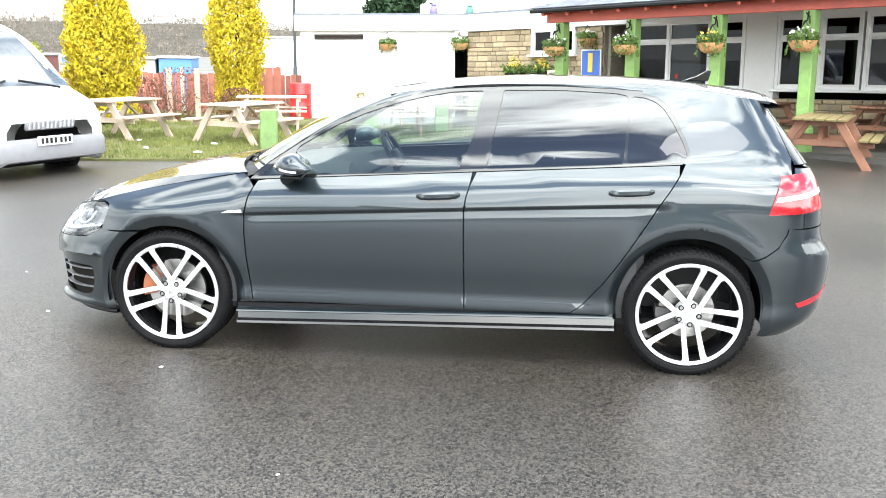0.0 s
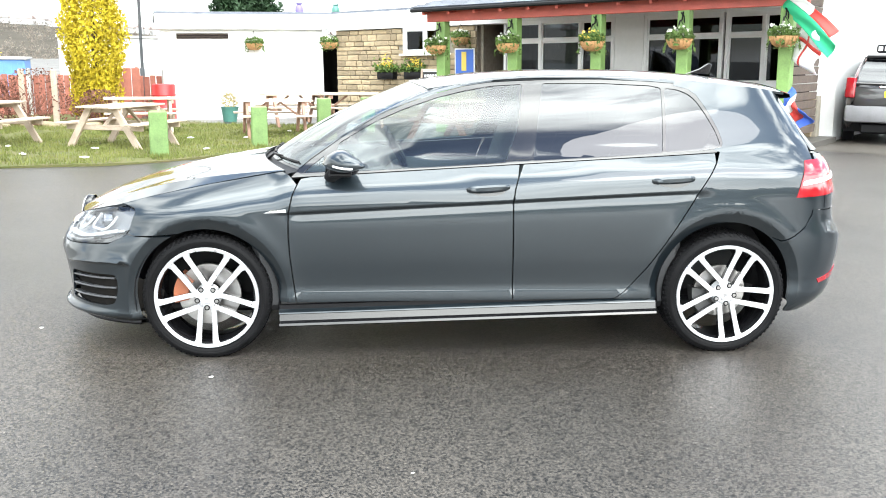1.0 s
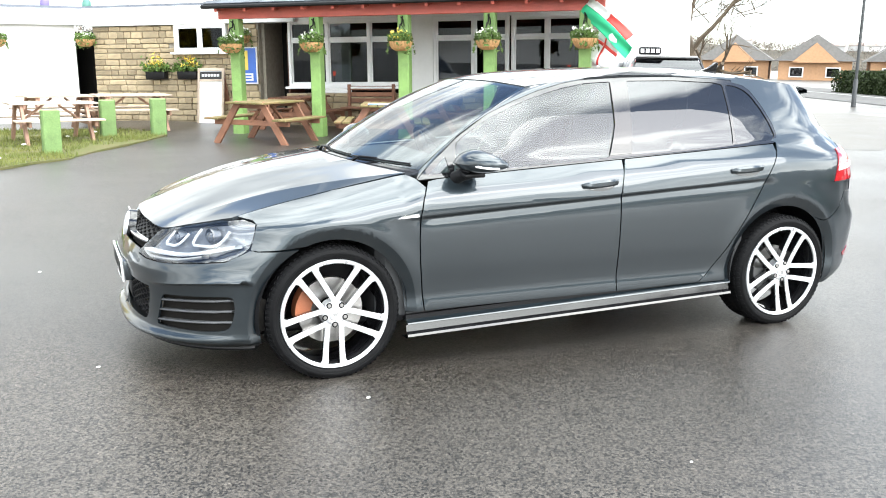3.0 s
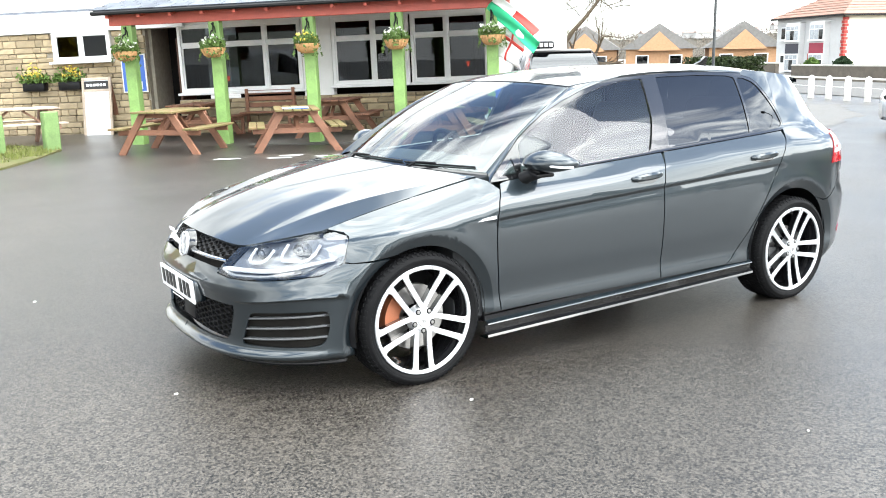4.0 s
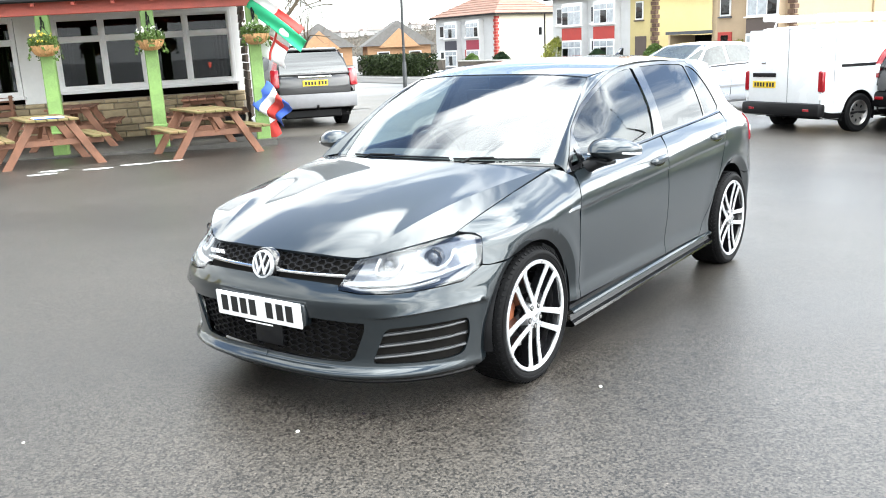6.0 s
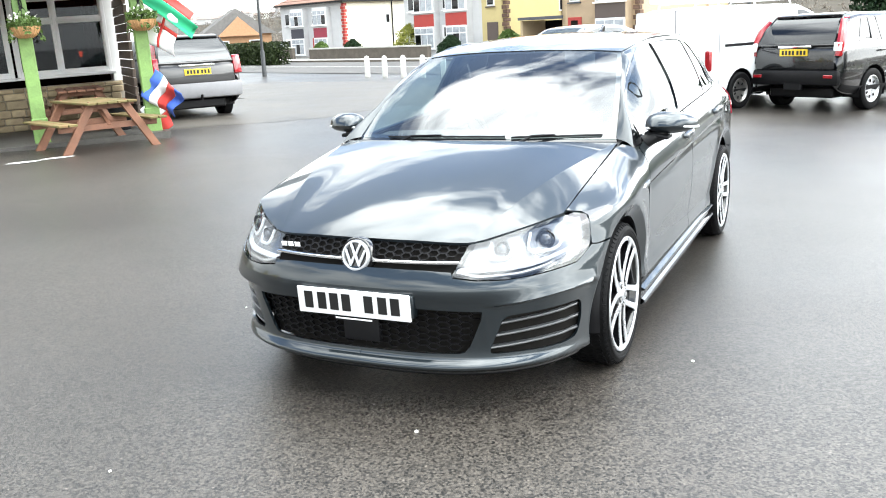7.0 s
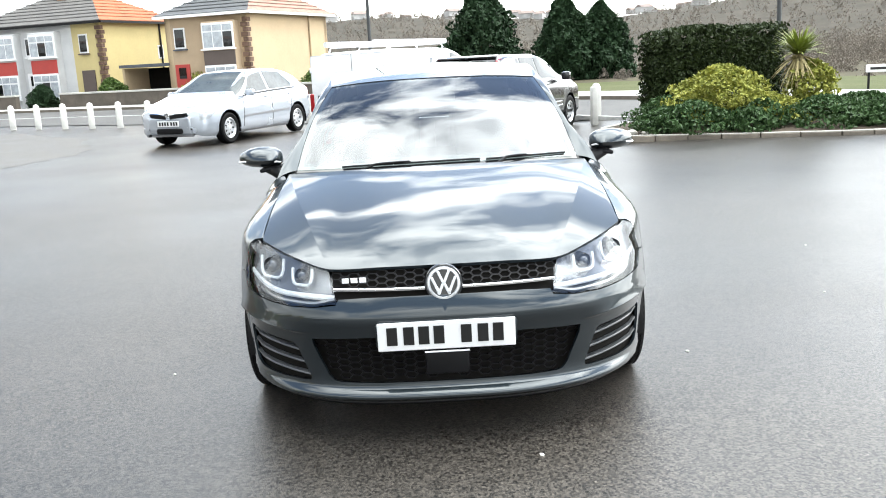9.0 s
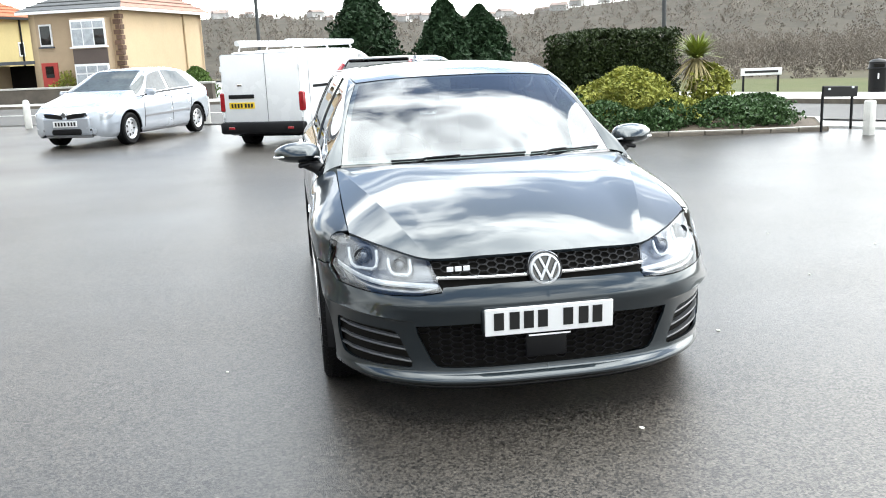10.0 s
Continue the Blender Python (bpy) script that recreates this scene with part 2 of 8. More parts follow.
REDBEAM = mat("red_painted_timber", (0.42, 0.085, 0.06), 0.5, 0, 0.15, 5, 0.2, 40, stain=0.2)
UPVC = mat("white_window_frame", (0.80, 0.80, 0.80), 0.35, 0, 0.03, 8)
RENDER_W = mat("white_render", (0.80, 0.80, 0.79), 0.8, 0, 0.05, 1.5, 0.25, 60, stain=0.08)
MORTAR = mat("stone_mortar", (0.30, 0.27, 0.22), 0.9, 0, 0.2, 12, 0.4, 60)
STONE = mat("tan_stone", (0.40, 0.32, 0.20), 0.85, 0, 0.25, 9, 0.5, 40, col2=(0.30, 0.235, 0.15), stain=0.3, rand=0.28)
SLATE = mat("grey_slate", (0.11, 0.12, 0.14), 0.5, 0, 0.25, 5, 0.3, 30, rand=0.2, spec=0.15)
BLUESLATE = mat("blue_grey_slate", (0.085, 0.088, 0.09), 0.5, 0, 0.2, 3, 0.4, 30, rand=0.2, spec=0.15)
WINGLASS = glass_mat("window_glass", (0.22, 0.24, 0.25), clear=0.25)
# near-black for rooms and hollows: their shade is put into the colour
SHADEBLACK = mat("black_for_shade", (0.012, 0.011, 0.010), 0.9, 0, 0.3, 3, spec=0.1)
CURTAIN = mat("dark_red_curtain", (0.10, 0.02, 0.022), 0.9, 0, 0.3, 8)
PICNIC = mat("red_brown_picnic_timber", (0.21, 0.095, 0.055), 0.65, 0, 0.2, 7, 0.35, 45, stain=0.35, rand=0.15)
PICNIC_P = mat("pale_weathered_timber", (0.46, 0.37, 0.29), 0.75, 0, 0.2, 7, 0.35, 45, stain=0.3, rand=0.15)
PICNIC_M = mat("faded_red_timber", (0.32, 0.19, 0.135), 0.7, 0, 0.2, 7, 0.35, 45, stain=0.3, rand=0.15)
MOSSY = mat("mossy_timber", (0.12, 0.125, 0.045), 0.8, 0, 0.3, 5, 0.35, 40, col2=(0.19, 0.115, 0.06), rand=0.12, spec=0.25)
WICKER = mat("wicker", (0.48, 0.27, 0.12), 0.7, 0, 0.25, 25, 0.8, 90)
LEAF = mat("green_leaf", (0.085, 0.14, 0.035), 0.5, 0, 0.35, 12, rand=0.2, spec=0.15)
PETAL_W = mat("white_petals", (0.75, 0.75, 0.68), 0.6, 0, 0.1, 12)
PETAL_Y = mat("yellow_petals", (0.7, 0.52, 0.08), 0.6, 0, 0.1, 12)
GOLDLEAF = mat("golden_conifer_leaf", (0.42, 0.33, 0.025), 0.55, 0, 0.3, 7, col2=(0.55, 0.44, 0.03), spec=0.15)
DARKLEAF = mat("dark_evergreen_leaf", (0.022, 0.045, 0.020), 0.55, 0, 0.35, 6, spec=0.15)
HEDGELEAF = mat("dark_hedge_leaf", (0.022, 0.034, 0.010), 0.55, 0, 0.35, 5, spec=0.15)
IVY = mat("ivy_leaf", (0.045, 0.085, 0.030), 0.4, 0, 0.35, 8, spec=0.15)
GOLDSHRUB = mat("yellow_green_shrub_leaf", (0.13, 0.17, 0.035), 0.45, 0, 0.35, 9, col2=(0.36, 0.34, 0.07), spec=0.15)
PALM = mat("cordyline_leaf", (0.20, 0.24, 0.05), 0.45, 0, 0.3, 6, spec=0.15)
PALMDRY = mat("dry_cordyline_leaf", (0.36, 0.30, 0.15), 0.6, 0, 0.3, 8, spec=0.15)
BARK = mat("bark", (0.10, 0.075, 0.05), 0.9, 0, 0.3, 8, 0.6, 30)
TWIGS = mat("bare_brown_twigs", (0.16, 0.075, 0.055), 0.85, 0, 0.35, 6, spec=0.15)
GRASS = mat("lawn_grass", (0.075, 0.095, 0.025), 0.8, 0, 0.35, 1.6, 0.5, 60, col2=(0.125, 0.105, 0.055), spec=0.15)
SOIL = mat("soil", (0.07, 0.052, 0.035), 0.9, 0, 0.3, 8, 0.6, 40)
CONCRETE = mat("worn_concrete", (0.42, 0.41, 0.38), 0.7, 0, 0.15, 6, 0.3, 60, stain=0.3)
KERB = mat("pale_kerb_stone", (0.46, 0.44, 0.40), 0.6, 0, 0.2, 6, 0.3, 60, stain=0.35, rand=0.15)
BOLLARD = mat("white_painted_concrete", (0.66, 0.65, 0.61), 0.7, 0, 0.12, 6, 0.3, 60, stain=0.3)
SILVER = mat("silver_car_paint", (0.52, 0.56, 0.62), 0.25, 0.5, 0.04, 3, coat=1.0)
PALEGLASS = mat("pale_reflecting_car_glass", (0.060, 0.070, 0.072), 0.14, 0, 0.3, 2, coat=0.1, spec=0.25)
HEADLAMP = mat("clear_headlamp_glass", (0.34, 0.36, 0.38), 0.15, 0.4, 0.3, 14, coat=1.0)
CARBLACK = mat("black_car_paint", (0.006, 0.0065, 0.008), 0.25, 0.0, 0.05, 3, coat=1.0)
CARGREY = mat("grey_car_paint", (0.040, 0.039, 0.040), 0.35, 0.3, 0.05, 3, coat=1.0)
VANWHITE = mat("white_van_paint", (0.78, 0.79, 0.80), 0.25, 0.0, 0.03, 3, coat=0.8)
GREYPLASTIC = mat("grey_bumper_plastic", (0.22, 0.22, 0.23), 0.55, 0, 0.1, 8)
CREAM = mat("cream_render", (0.72, 0.68, 0.55), 0.85, 0, 0.06, 1, 0.3, 40)
GREYDASH = mat("grey_pebbledash", (0.58, 0.58, 0.58), 0.9, 0, 0.08, 2, 0.4, 60)
YELLOWREND = mat("yellow_render", (0.56, 0.46, 0.22), 0.85, 0, 0.07, 1, 0.3, 40, stain=0.1)
BEIGEREND = mat("beige_render", (0.54, 0.41, 0.26), 0.85, 0, 0.07, 1, 0.3, 40, stain=0.1)
BEIGEDASH = mat("brown_beige_pebbledash", (0.44, 0.33, 0.22), 0.9, 0, 0.08, 2, 0.4, 60)
REDPANEL = mat("red_wall_panel", (0.42, 0.05, 0.04), 0.6, 0, 0.1, 3)
MAROON = mat("maroon_wall_panel", (0.30, 0.035, 0.06), 0.6, 0, 0.1, 3)
DARKPANEL = mat("dark_wall_panel", (0.045, 0.045, 0.06), 0.6, 0, 0.1, 3)
BROWNPANEL = mat("brown_wall_panel", (0.10, 0.075, 0.065), 0.6, 0, 0.1, 3)
TILE_O = mat("orange_roof_tile", (0.36, 0.13, 0.07), 0.75, 0, 0.2, 3, 0.4, 30, rand=0.18, spec=0.15)
TILE_P = mat("pink_brown_roof_tile", (0.27, 0.165, 0.13), 0.75, 0, 0.2, 3, 0.4, 30, rand=0.18, spec=0.15)
TILE_G = mat("grey_roof_tile", (0.12, 0.115, 0.11), 0.75, 0, 0.2, 3, 0.4, 30, rand=0.18, spec=0.15)
BRICK = mat("orange_brick_wall", (0.42, 0.24, 0.13), 0.85, 0, 0.15, 4, 0.3, 40)
FENCEWOOD = mat("red_stained_fence", (0.36, 0.13, 0.09), 0.75, 0, 0.25, 5, 0.3, 40, rand=0.2)
REDBIN = mat("red_plastic", (0.55, 0.03, 0.03), 0.4, 0, 0.1, 6)
BLUEPAINT = mat("blue_painted_steel", (0.10, 0.25, 0.55), 0.5, 0, 0.12, 4)
FLAG_R = mat("red_cloth", (0.62, 0.06, 0.05), 0.85, 0, 0.08, 10)
FLAG_W = mat("white_cloth", (0.82, 0.82, 0.82), 0.85, 0, 0.05, 10)
FLAG_B = mat("blue_cloth", (0.06, 0.14, 0.55), 0.85, 0, 0.08, 10)
FLAG_G = mat("green_cloth", (0.03, 0.42, 0.20), 0.85, 0, 0.08, 10)
SIGNBLUE = mat("blue_sign", (0.05, 0.14, 0.50), 0.4, 0, 0.05, 8)
SIGNYEL = mat("yellow_sign", (0.75, 0.55, 0.10), 0.4, 0, 0.05, 8)
LAMPGREY = mat("grey_lamp_post", (0.055, 0.058, 0.06), 0.5, 0.3, 0.1, 6)
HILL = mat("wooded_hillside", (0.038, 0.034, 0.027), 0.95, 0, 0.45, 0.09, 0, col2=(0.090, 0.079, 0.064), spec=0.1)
SCRUB = mat("winter_scrub_ground", (0.050, 0.045, 0.030), 0.95, 0, 0.4, 0.4, 0.3, 12, col2=(0.095, 0.082, 0.055), spec=0.1)
WORN = mat("worn_brown_tarmac", (0.080, 0.071, 0.060), 0.46, 0, 0.4, 1.2, 0.5, 70, stain=0.4, spec=0.4)
ROADTAR = mat("drier_road_tarmac", (0.085, 0.082, 0.078), 0.72, 0, 0.3, 0.8, 0.4, 90, stain=0.35, spec=0.3)
# bare-tree brown made paler: distance haze is put into the colour
FARTREE = mat("haze_pale_bare_trees", (0.130, 0.116, 0.098), 0.95, 0, 0.4, 0.10, col2=(0.250, 0.216, 0.182), spec=0.1)
FARWHITE = mat("distant_white_walls", (0.48, 0.47, 0.46), 0.9, 0, 0.3, 0.3)
FARROOF = mat("distant_roofs", (0.24, 0.19, 0.17), 0.9, 0, 0.3, 0.3)
TERRACOTTA = mat("green_glazed_pot", (0.08, 0.22, 0.18), 0.4, 0, 0.15, 8)
ROADWHITE = mat("worn_road_paint", (0.62, 0.62, 0.60), 0.6, 0, 0.2, 9, stain=0.5)
NETGLASS = mat("net_curtained_glass", (0.38, 0.41, 0.44), 0.12, 0, 0.35, 4, coat=0.5)
QUOIN = mat("rough_brown_quoin", (0.14, 0.085, 0.06), 0.9, 0, 0.3, 6, 0.4, 30, rand=0.2)
DARKWALL = mat("dark_stone_garden_wall", (0.095, 0.08, 0.065), 0.9, 0, 0.3, 3, 0.5, 30, stain=0.3)
FIELD = mat("rough_winter_field", (0.062, 0.075, 0.028), 0.95, 0, 0.3, 0.5, 0.4, 20, col2=(0.10, 0.10, 0.05), spec=0.1)
DARKKERB = mat("dark_damp_kerb", (0.17, 0.145, 0.115), 0.6, 0, 0.3, 6, 0.4, 60, stain=0.4, rand=0.2)

# ---- building tools ----
from mathutils import geometry


def pchip(xs, ys):
    """A smooth curve through a short table, flat past its ends."""
    xs, ys = np.array(xs, float), np.array(ys, float)
    h, d = np.diff(xs), np.diff(ys) / np.diff(xs)
    m = np.zeros(len(xs))
    m[0], m[-1] = d[0], d[-1]
    for i in range(1, len(xs) - 1):
        if d[i - 1] * d[i] > 0:
            w1, w2 = 2 * h[i] + h[i - 1], h[i] + 2 * h[i - 1]
            m[i] = (w1 + w2) / (w1 / d[i - 1] + w2 / d[i])

    def f(v):
        v = np.clip(np.asarray(v, float), xs[0], xs[-1])
        i = np.clip(np.searchsorted(xs, v) - 1, 0, len(xs) - 2)
        t = (v - xs[i]) / h[i]
        return (ys[i] * (1 + 2 * t) * (1 - t) ** 2 + m[i] * h[i] * t * (1 - t) ** 2
                + ys[i + 1] * t * t * (3 - 2 * t) + m[i + 1] * h[i] * t * t * (t - 1))
    return f


def smooth(v):
    v = np.clip(v, 0, 1)
    return v * v * (3 - 2 * v)


def thing(name, label, category, at=None, group="", kind=""):
    """The Empty at the base of a thing."""
    ob = new(name)
    ob.empty_display_size = 0.2
    if at is not None:
        ob.matrix_world = at
    return tagged(ob, label, category, group, kind)


def part(name, bm, material, parent=None, label="", smooth_on=False, recalc=True):
    """Links a bmesh as one mesh object, under a thing or a part."""
    if recalc:
        bmesh.ops.recalc_face_normals(bm, faces=bm.faces)
    me = bpy.data.meshes.new(name)
    bm.to_mesh(me)
    bm.free()
    me.materials.append(material)
    if smooth_on:
        me.shade_smooth()
        me.set_sharp_from_angle(angle=radians(38))
    ob = new(name, me)
    ob.parent = parent
    if label:
        ob["label"] = label
    return ob


def box_bm(bm, size, m=None, bevel=0.0, seg=1):
    """Adds a bevelled box, centred on m."""
    b = bmesh.new()
    bmesh.ops.create_cube(b, size=1.0, matrix=Matrix.Diagonal((*size, 1)))
    if bevel:
        bmesh.ops.bevel(b, geom=b.edges[:], offset=bevel, segments=seg, affect="EDGES", profile=0.5)
    if m is not None:
        bmesh.ops.transform(b, matrix=m, verts=b.verts[:])
    me = bpy.data.meshes.new("tmp")
    b.to_mesh(me)
    b.free()
    bm.from_mesh(me)
    bpy.data.meshes.remove(me)
    return bm


def box(size, m=None, bevel=0.0, seg=1):
    return box_bm(bmesh.new(), size, m, bevel, seg)


def tube_bm(bm, path, radius, sides=8, closed=False):
    """Adds a round bar along a path; radius may be a list."""
    path = [Vector(p) for p in path]
    rings = []
    up = Vector((0, 0, 1))
    for i, p in enumerate(path):
        a, c = path[max(i - 1, 0)], path[min(i + 1, len(path) - 1)]
        if closed:
            a, c = path[i - 1], path[(i + 1) % len(path)]
        d = (c - a).normalized()
        s = d.cross(up)
        if s.length < 0.05:
            s = d.cross(Vector((1, 0, 0)))
        s.normalize()
        k = s.cross(d)
        r = radius[i] if isinstance(radius, (list, tuple)) else radius
        rings.append([bm.verts.new(p + r * (math.cos(q) * s + math.sin(q) * k)) for q in (2 * math.pi * j / sides for j in range(sides))])
    n = len(rings)
    for i in range(n if closed else n - 1):
        a, c = rings[i], rings[(i + 1) % n]
        for j in range(sides):
            bm.faces.new((a[j], a[(j + 1) % sides], c[(j + 1) % sides], c[j]))
    if not closed:
        bm.faces.new(rings[0][::-1])
        bm.faces.new(rings[-1])
    return bm


def tube(path, radius, sides=8, closed=False):
    return tube_bm(bmesh.new(), path, radius, sides, closed)


def lathe(profile, sides=48, axis="y", closed=True):
    """A turned body: profile of (along the axis, radius)."""
    bm = bmesh.new()
    rings = []
    for a, r in profile:
        ring = []
        for j in range(sides):
            q = 2 * math.pi * j / sides
            c, s = r * math.cos(q), r * math.sin(q)
            ring.append(bm.verts.new((c, a, s) if axis == "y" else (c, s, a)))
        rings.append(ring)
    n = len(rings)
    for i in range(n if closed else n - 1):
        a, c = rings[i], rings[(i + 1) % n]
        for j in range(sides):
            bm.faces.new((a[j], a[(j + 1) % sides], c[(j + 1) % sides], c[j]))
    return bm


def prism(outline, depth, m=None, bevel=0.0):
    """A plate: an outline in x, z, thick along y, from 0 to depth."""
    bm = bmesh.new()
    vs = [bm.verts.new((x, 0, z)) for x, z in outline]
    f = bm.faces.new(vs)
    r = bmesh.ops.extrude_face_region(bm, geom=[f])
    bmesh.ops.translate(bm, vec=(0, depth, 0), verts=[v for v in r["geom"] if isinstance(v, bmesh.types.BMVert)])
    if bevel:
        bmesh.ops.bevel(bm, geom=[e for e in bm.edges], offset=bevel, segments=1, affect="EDGES")
    if m is not None:
        bmesh.ops.transform(bm, matrix=m, verts=bm.verts[:])
    return bm


def grid_bm(bm, rows, close=False):
    """Adds faces over rows of points."""
    vs = [[bm.verts.new(p) for p in r] for r in rows]
    for a, c in zip(vs, vs[1:]):
        k = len(a)
        for j in range(k if close else k - 1):
            bm.faces.new((a[j], a[(j + 1) % k], c[(j + 1) % k], c[j]))
    return bm


def inside(px, py, poly):
    x, y = np.asarray(px), np.asarray(py)
    hit = np.zeros(x.shape, bool)
    for (x0, y0), (x1, y1) in zip(poly, poly[1:] + poly[:1]):
        c = (y0 > y) != (y1 > y)
        with np.errstate(divide="ignore", invalid="ignore"):
            hit ^= c & (x < (x1 - x0) * (y - y0) / (y1 - y0 + 1e-12) + x0)
    return hit


def resample(poly, step, closed=True):
    out = []
    pairs = list(zip(poly, poly[1:] + poly[:1])) if closed else list(zip(poly, poly[1:]))
    for a, c in pairs:
        k = max(1, int(math.ceil(math.dist(a, c) / step)))
        out += [(a[0] + (c[0] - a[0]) * i / k, a[1] + (c[1] - a[1]) * i / k) for i in range(k)]
    if not closed:
        out.append(tuple(poly[-1]))
    return out


def rounded(poly, r, seg=4):
    """The outline with its corners rounded."""
    out = []
    n = len(poly)
    for i in range(n):
        p, a, c = Vector(poly[i]), Vector(poly[i - 1]), Vector(poly[(i + 1) % n])
        d1, d2 = (a - p), (c - p)
        k = min(r, 0.45 * d1.length, 0.45 * d2.length)
        s, e = p + d1.normalized() * k, p + d2.normalized() * k
        for j in range(seg + 1):
            t = j / seg
            q = s * (1 - t) ** 2 + p * 2 * t * (1 - t) + e * t * t
            out.append((q.x, q.y))
    return out


def skin(name, outline, f, material, parent, step=0.04, holes=(), extra=(), fold=0.012, lift=0.0, label="", thick=0.0, flip=False):
    """A panel cut from the surface f(u, v), with its rim folded inwards. f takes and gives arrays."""
    loops = [resample(list(outline), step)] + [resample(list(h), step) for h in holes]
    pts, edges = [], []
    for lp in loops:
        k = len(pts)
        pts += lp
        edges += [(k + i, k + (i + 1) % len(lp)) for i in range(len(lp))]
    arr = np.array(pts)
    lo, hi = arr.min(0), arr.max(0)
    gx, gy = np.meshgrid(np.arange(lo[0] + step / 2, hi[0], step), np.arange(lo[1] + step / 2, hi[1], step))
    cand = np.c_[gx.ravel(), gy.ravel()]
    if len(extra):
        ex = np.array(list(extra))
        far = np.ones(len(cand), bool)
        for i in range(0, len(ex), 200):
            far &= (np.abs(cand[:, None] - ex[None, i:i + 200]).max(2) > step * 0.35).all(1)
        cand = np.r_[cand[far], ex]
    keep = inside(cand[:, 0], cand[:, 1], loops[0])
    for h in loops[1:]:
        keep &= ~inside(cand[:, 0], cand[:, 1], h)
    cand = cand[keep]
    if len(cand):
        dist = np.full(len(cand), 9.0)
        for i in range(0, len(arr), 100):
            dist = np.minimum(dist, np.linalg.norm(cand[:, None] - arr[None, i:i + 100], axis=2).min(1))
        cand = cand[dist > step * (0.12 if len(extra) else 0.35)]
    allp = [Vector(p) for p in pts] + [Vector(p) for p in cand]
    co, _, fs, *_ = geometry.delaunay_2d_cdt(allp, edges, [], 0, 1e-6)
    uv = np.array([(c.x, c.y) for c in co])
    e = 0.002
    p0 = f(uv[:, 0], uv[:, 1])
    du = f(uv[:, 0] + e, uv[:, 1]) - f(uv[:, 0] - e, uv[:, 1])
    dv = f(uv[:, 0], uv[:, 1] + e) - f(uv[:, 0], uv[:, 1] - e)
    nr = np.cross(du, dv)
    nr /= np.linalg.norm(nr, axis=1)[:, None] + 1e-12
    if flip:
        nr = -nr
    p0 = p0 + nr * lift
    fs = [tuple(q) for q in fs]
    mid = np.array([uv[list(q)].mean(0) for q in fs])
    ok = inside(mid[:, 0], mid[:, 1], loops[0])
    for h in loops[1:]:
        ok &= ~inside(mid[:, 0], mid[:, 1], h)
    fs = [q for q, k in zip(fs, ok) if k]
    tri = np.array([q[:3] for q in fs])
    fn = np.cross(p0[tri[:, 1]] - p0[tri[:, 0]], p0[tri[:, 2]] - p0[tri[:, 0]])
    turn = (fn * nr[tri[:, 0]]).sum(1) < 0
    fs = [q[::-1] if t else q for q, t in zip(fs, turn)]
    count = {}
    for q in fs:
        for a, c in zip(q, q[1:] + q[:1]):
            count[(a, c)] = 1
    rim = [(a, c) for a, c in count if (c, a) not in count]
    verts, normals, faces = [tuple(p) for p in p0], [tuple(v) for v in nr], list(fs)
    if fold:
        idx = {}
        for a, c in rim:
            for v in (a, c):
                if v not in idx:
                    k = len(verts)
                    verts += [tuple(p0[v]), tuple(p0[v] - nr[v] * fold)]
                    normals += [tuple(nr[v]), tuple(nr[v])]
                    idx[v] = k
        for a, c in rim:
            faces.append((idx[c], idx[a], idx[a] + 1, idx[c] + 1))
    me = bpy.data.meshes.new(name)
    me.from_pydata(verts, [], faces)
    me.materials.append(material)
    me.shade_smooth()
    if fold:
        flat = [i for i in range(len(fs), len(faces))]
        for i in flat:
            me.polygons[i].use_smooth = False
    loop_n = []
    for pi, poly in enumerate(me.polygons):
        for v in poly.vertices:
            loop_n.append(normals[v] if pi < len(fs) else tuple(poly.normal))
    me.normals_split_custom_set(loop_n)
    ob = new(name, me)
    ob.parent = parent
    if label:
        ob["label"] = label
    return ob


def leaves(name, pts, size, material, parent=None, up=0.3, narrow=0.6, seed=1):
    """Many small folded leaves about the given points, one mesh."""
    rng = np.random.default_rng(seed)
    pts = np.asarray(pts, float)
    n = len(pts)
    a = rng.normal(size=(n, 3))
    a[:, 2] += up
    a /= np.linalg.norm(a, axis=1)[:, None]
    b = np.cross(a, rng.normal(size=(n, 3)))
    b /= np.linalg.norm(b, axis=1)[:, None]
    s = size * rng.uniform(.6, 1.4, n)[:, None]
    k = np.cross(a, b)
    v = np.stack([pts - a * s, pts + b * s * narrow + k * s * .25, pts + a * s, pts - b * s * narrow + k * s * .25], 1).reshape(-1, 3)
    i = np.arange(n)[:, None] * 4
    f = np.concatenate([i + [0, 1, 2], i + [0, 2, 3]])
    me = bpy.data.meshes.new(name)
    me.from_pydata(v.tolist(), [], f.tolist())
    me.materials.append(material)
    ob = new(name, me)
    ob.parent = parent
    ob["kind"] = "stuff"
    return ob


def blob_pts(n, profile, h, seed=1, lump=0.12, inner=0.55):
    """Points in a lumpy crown whose radius at each height comes from a table."""
    rng = np.random.default_rng(seed)
    z = rng.uniform(0, 1, n)
    q = rng.uniform(0, 2 * np.pi, n)
    lumps = 1 + lump * np.sin(3 * q + 9 * z + seed) + lump * np.sin(5 * q - 14 * z + 2.0 * seed) + .5 * lump * np.sin(11 * q + 31 * z)
    r = profile(z) * lumps * rng.uniform(inner, 1, n) ** .5
    return np.c_[r * np.cos(q), r * np.sin(q), z * h]


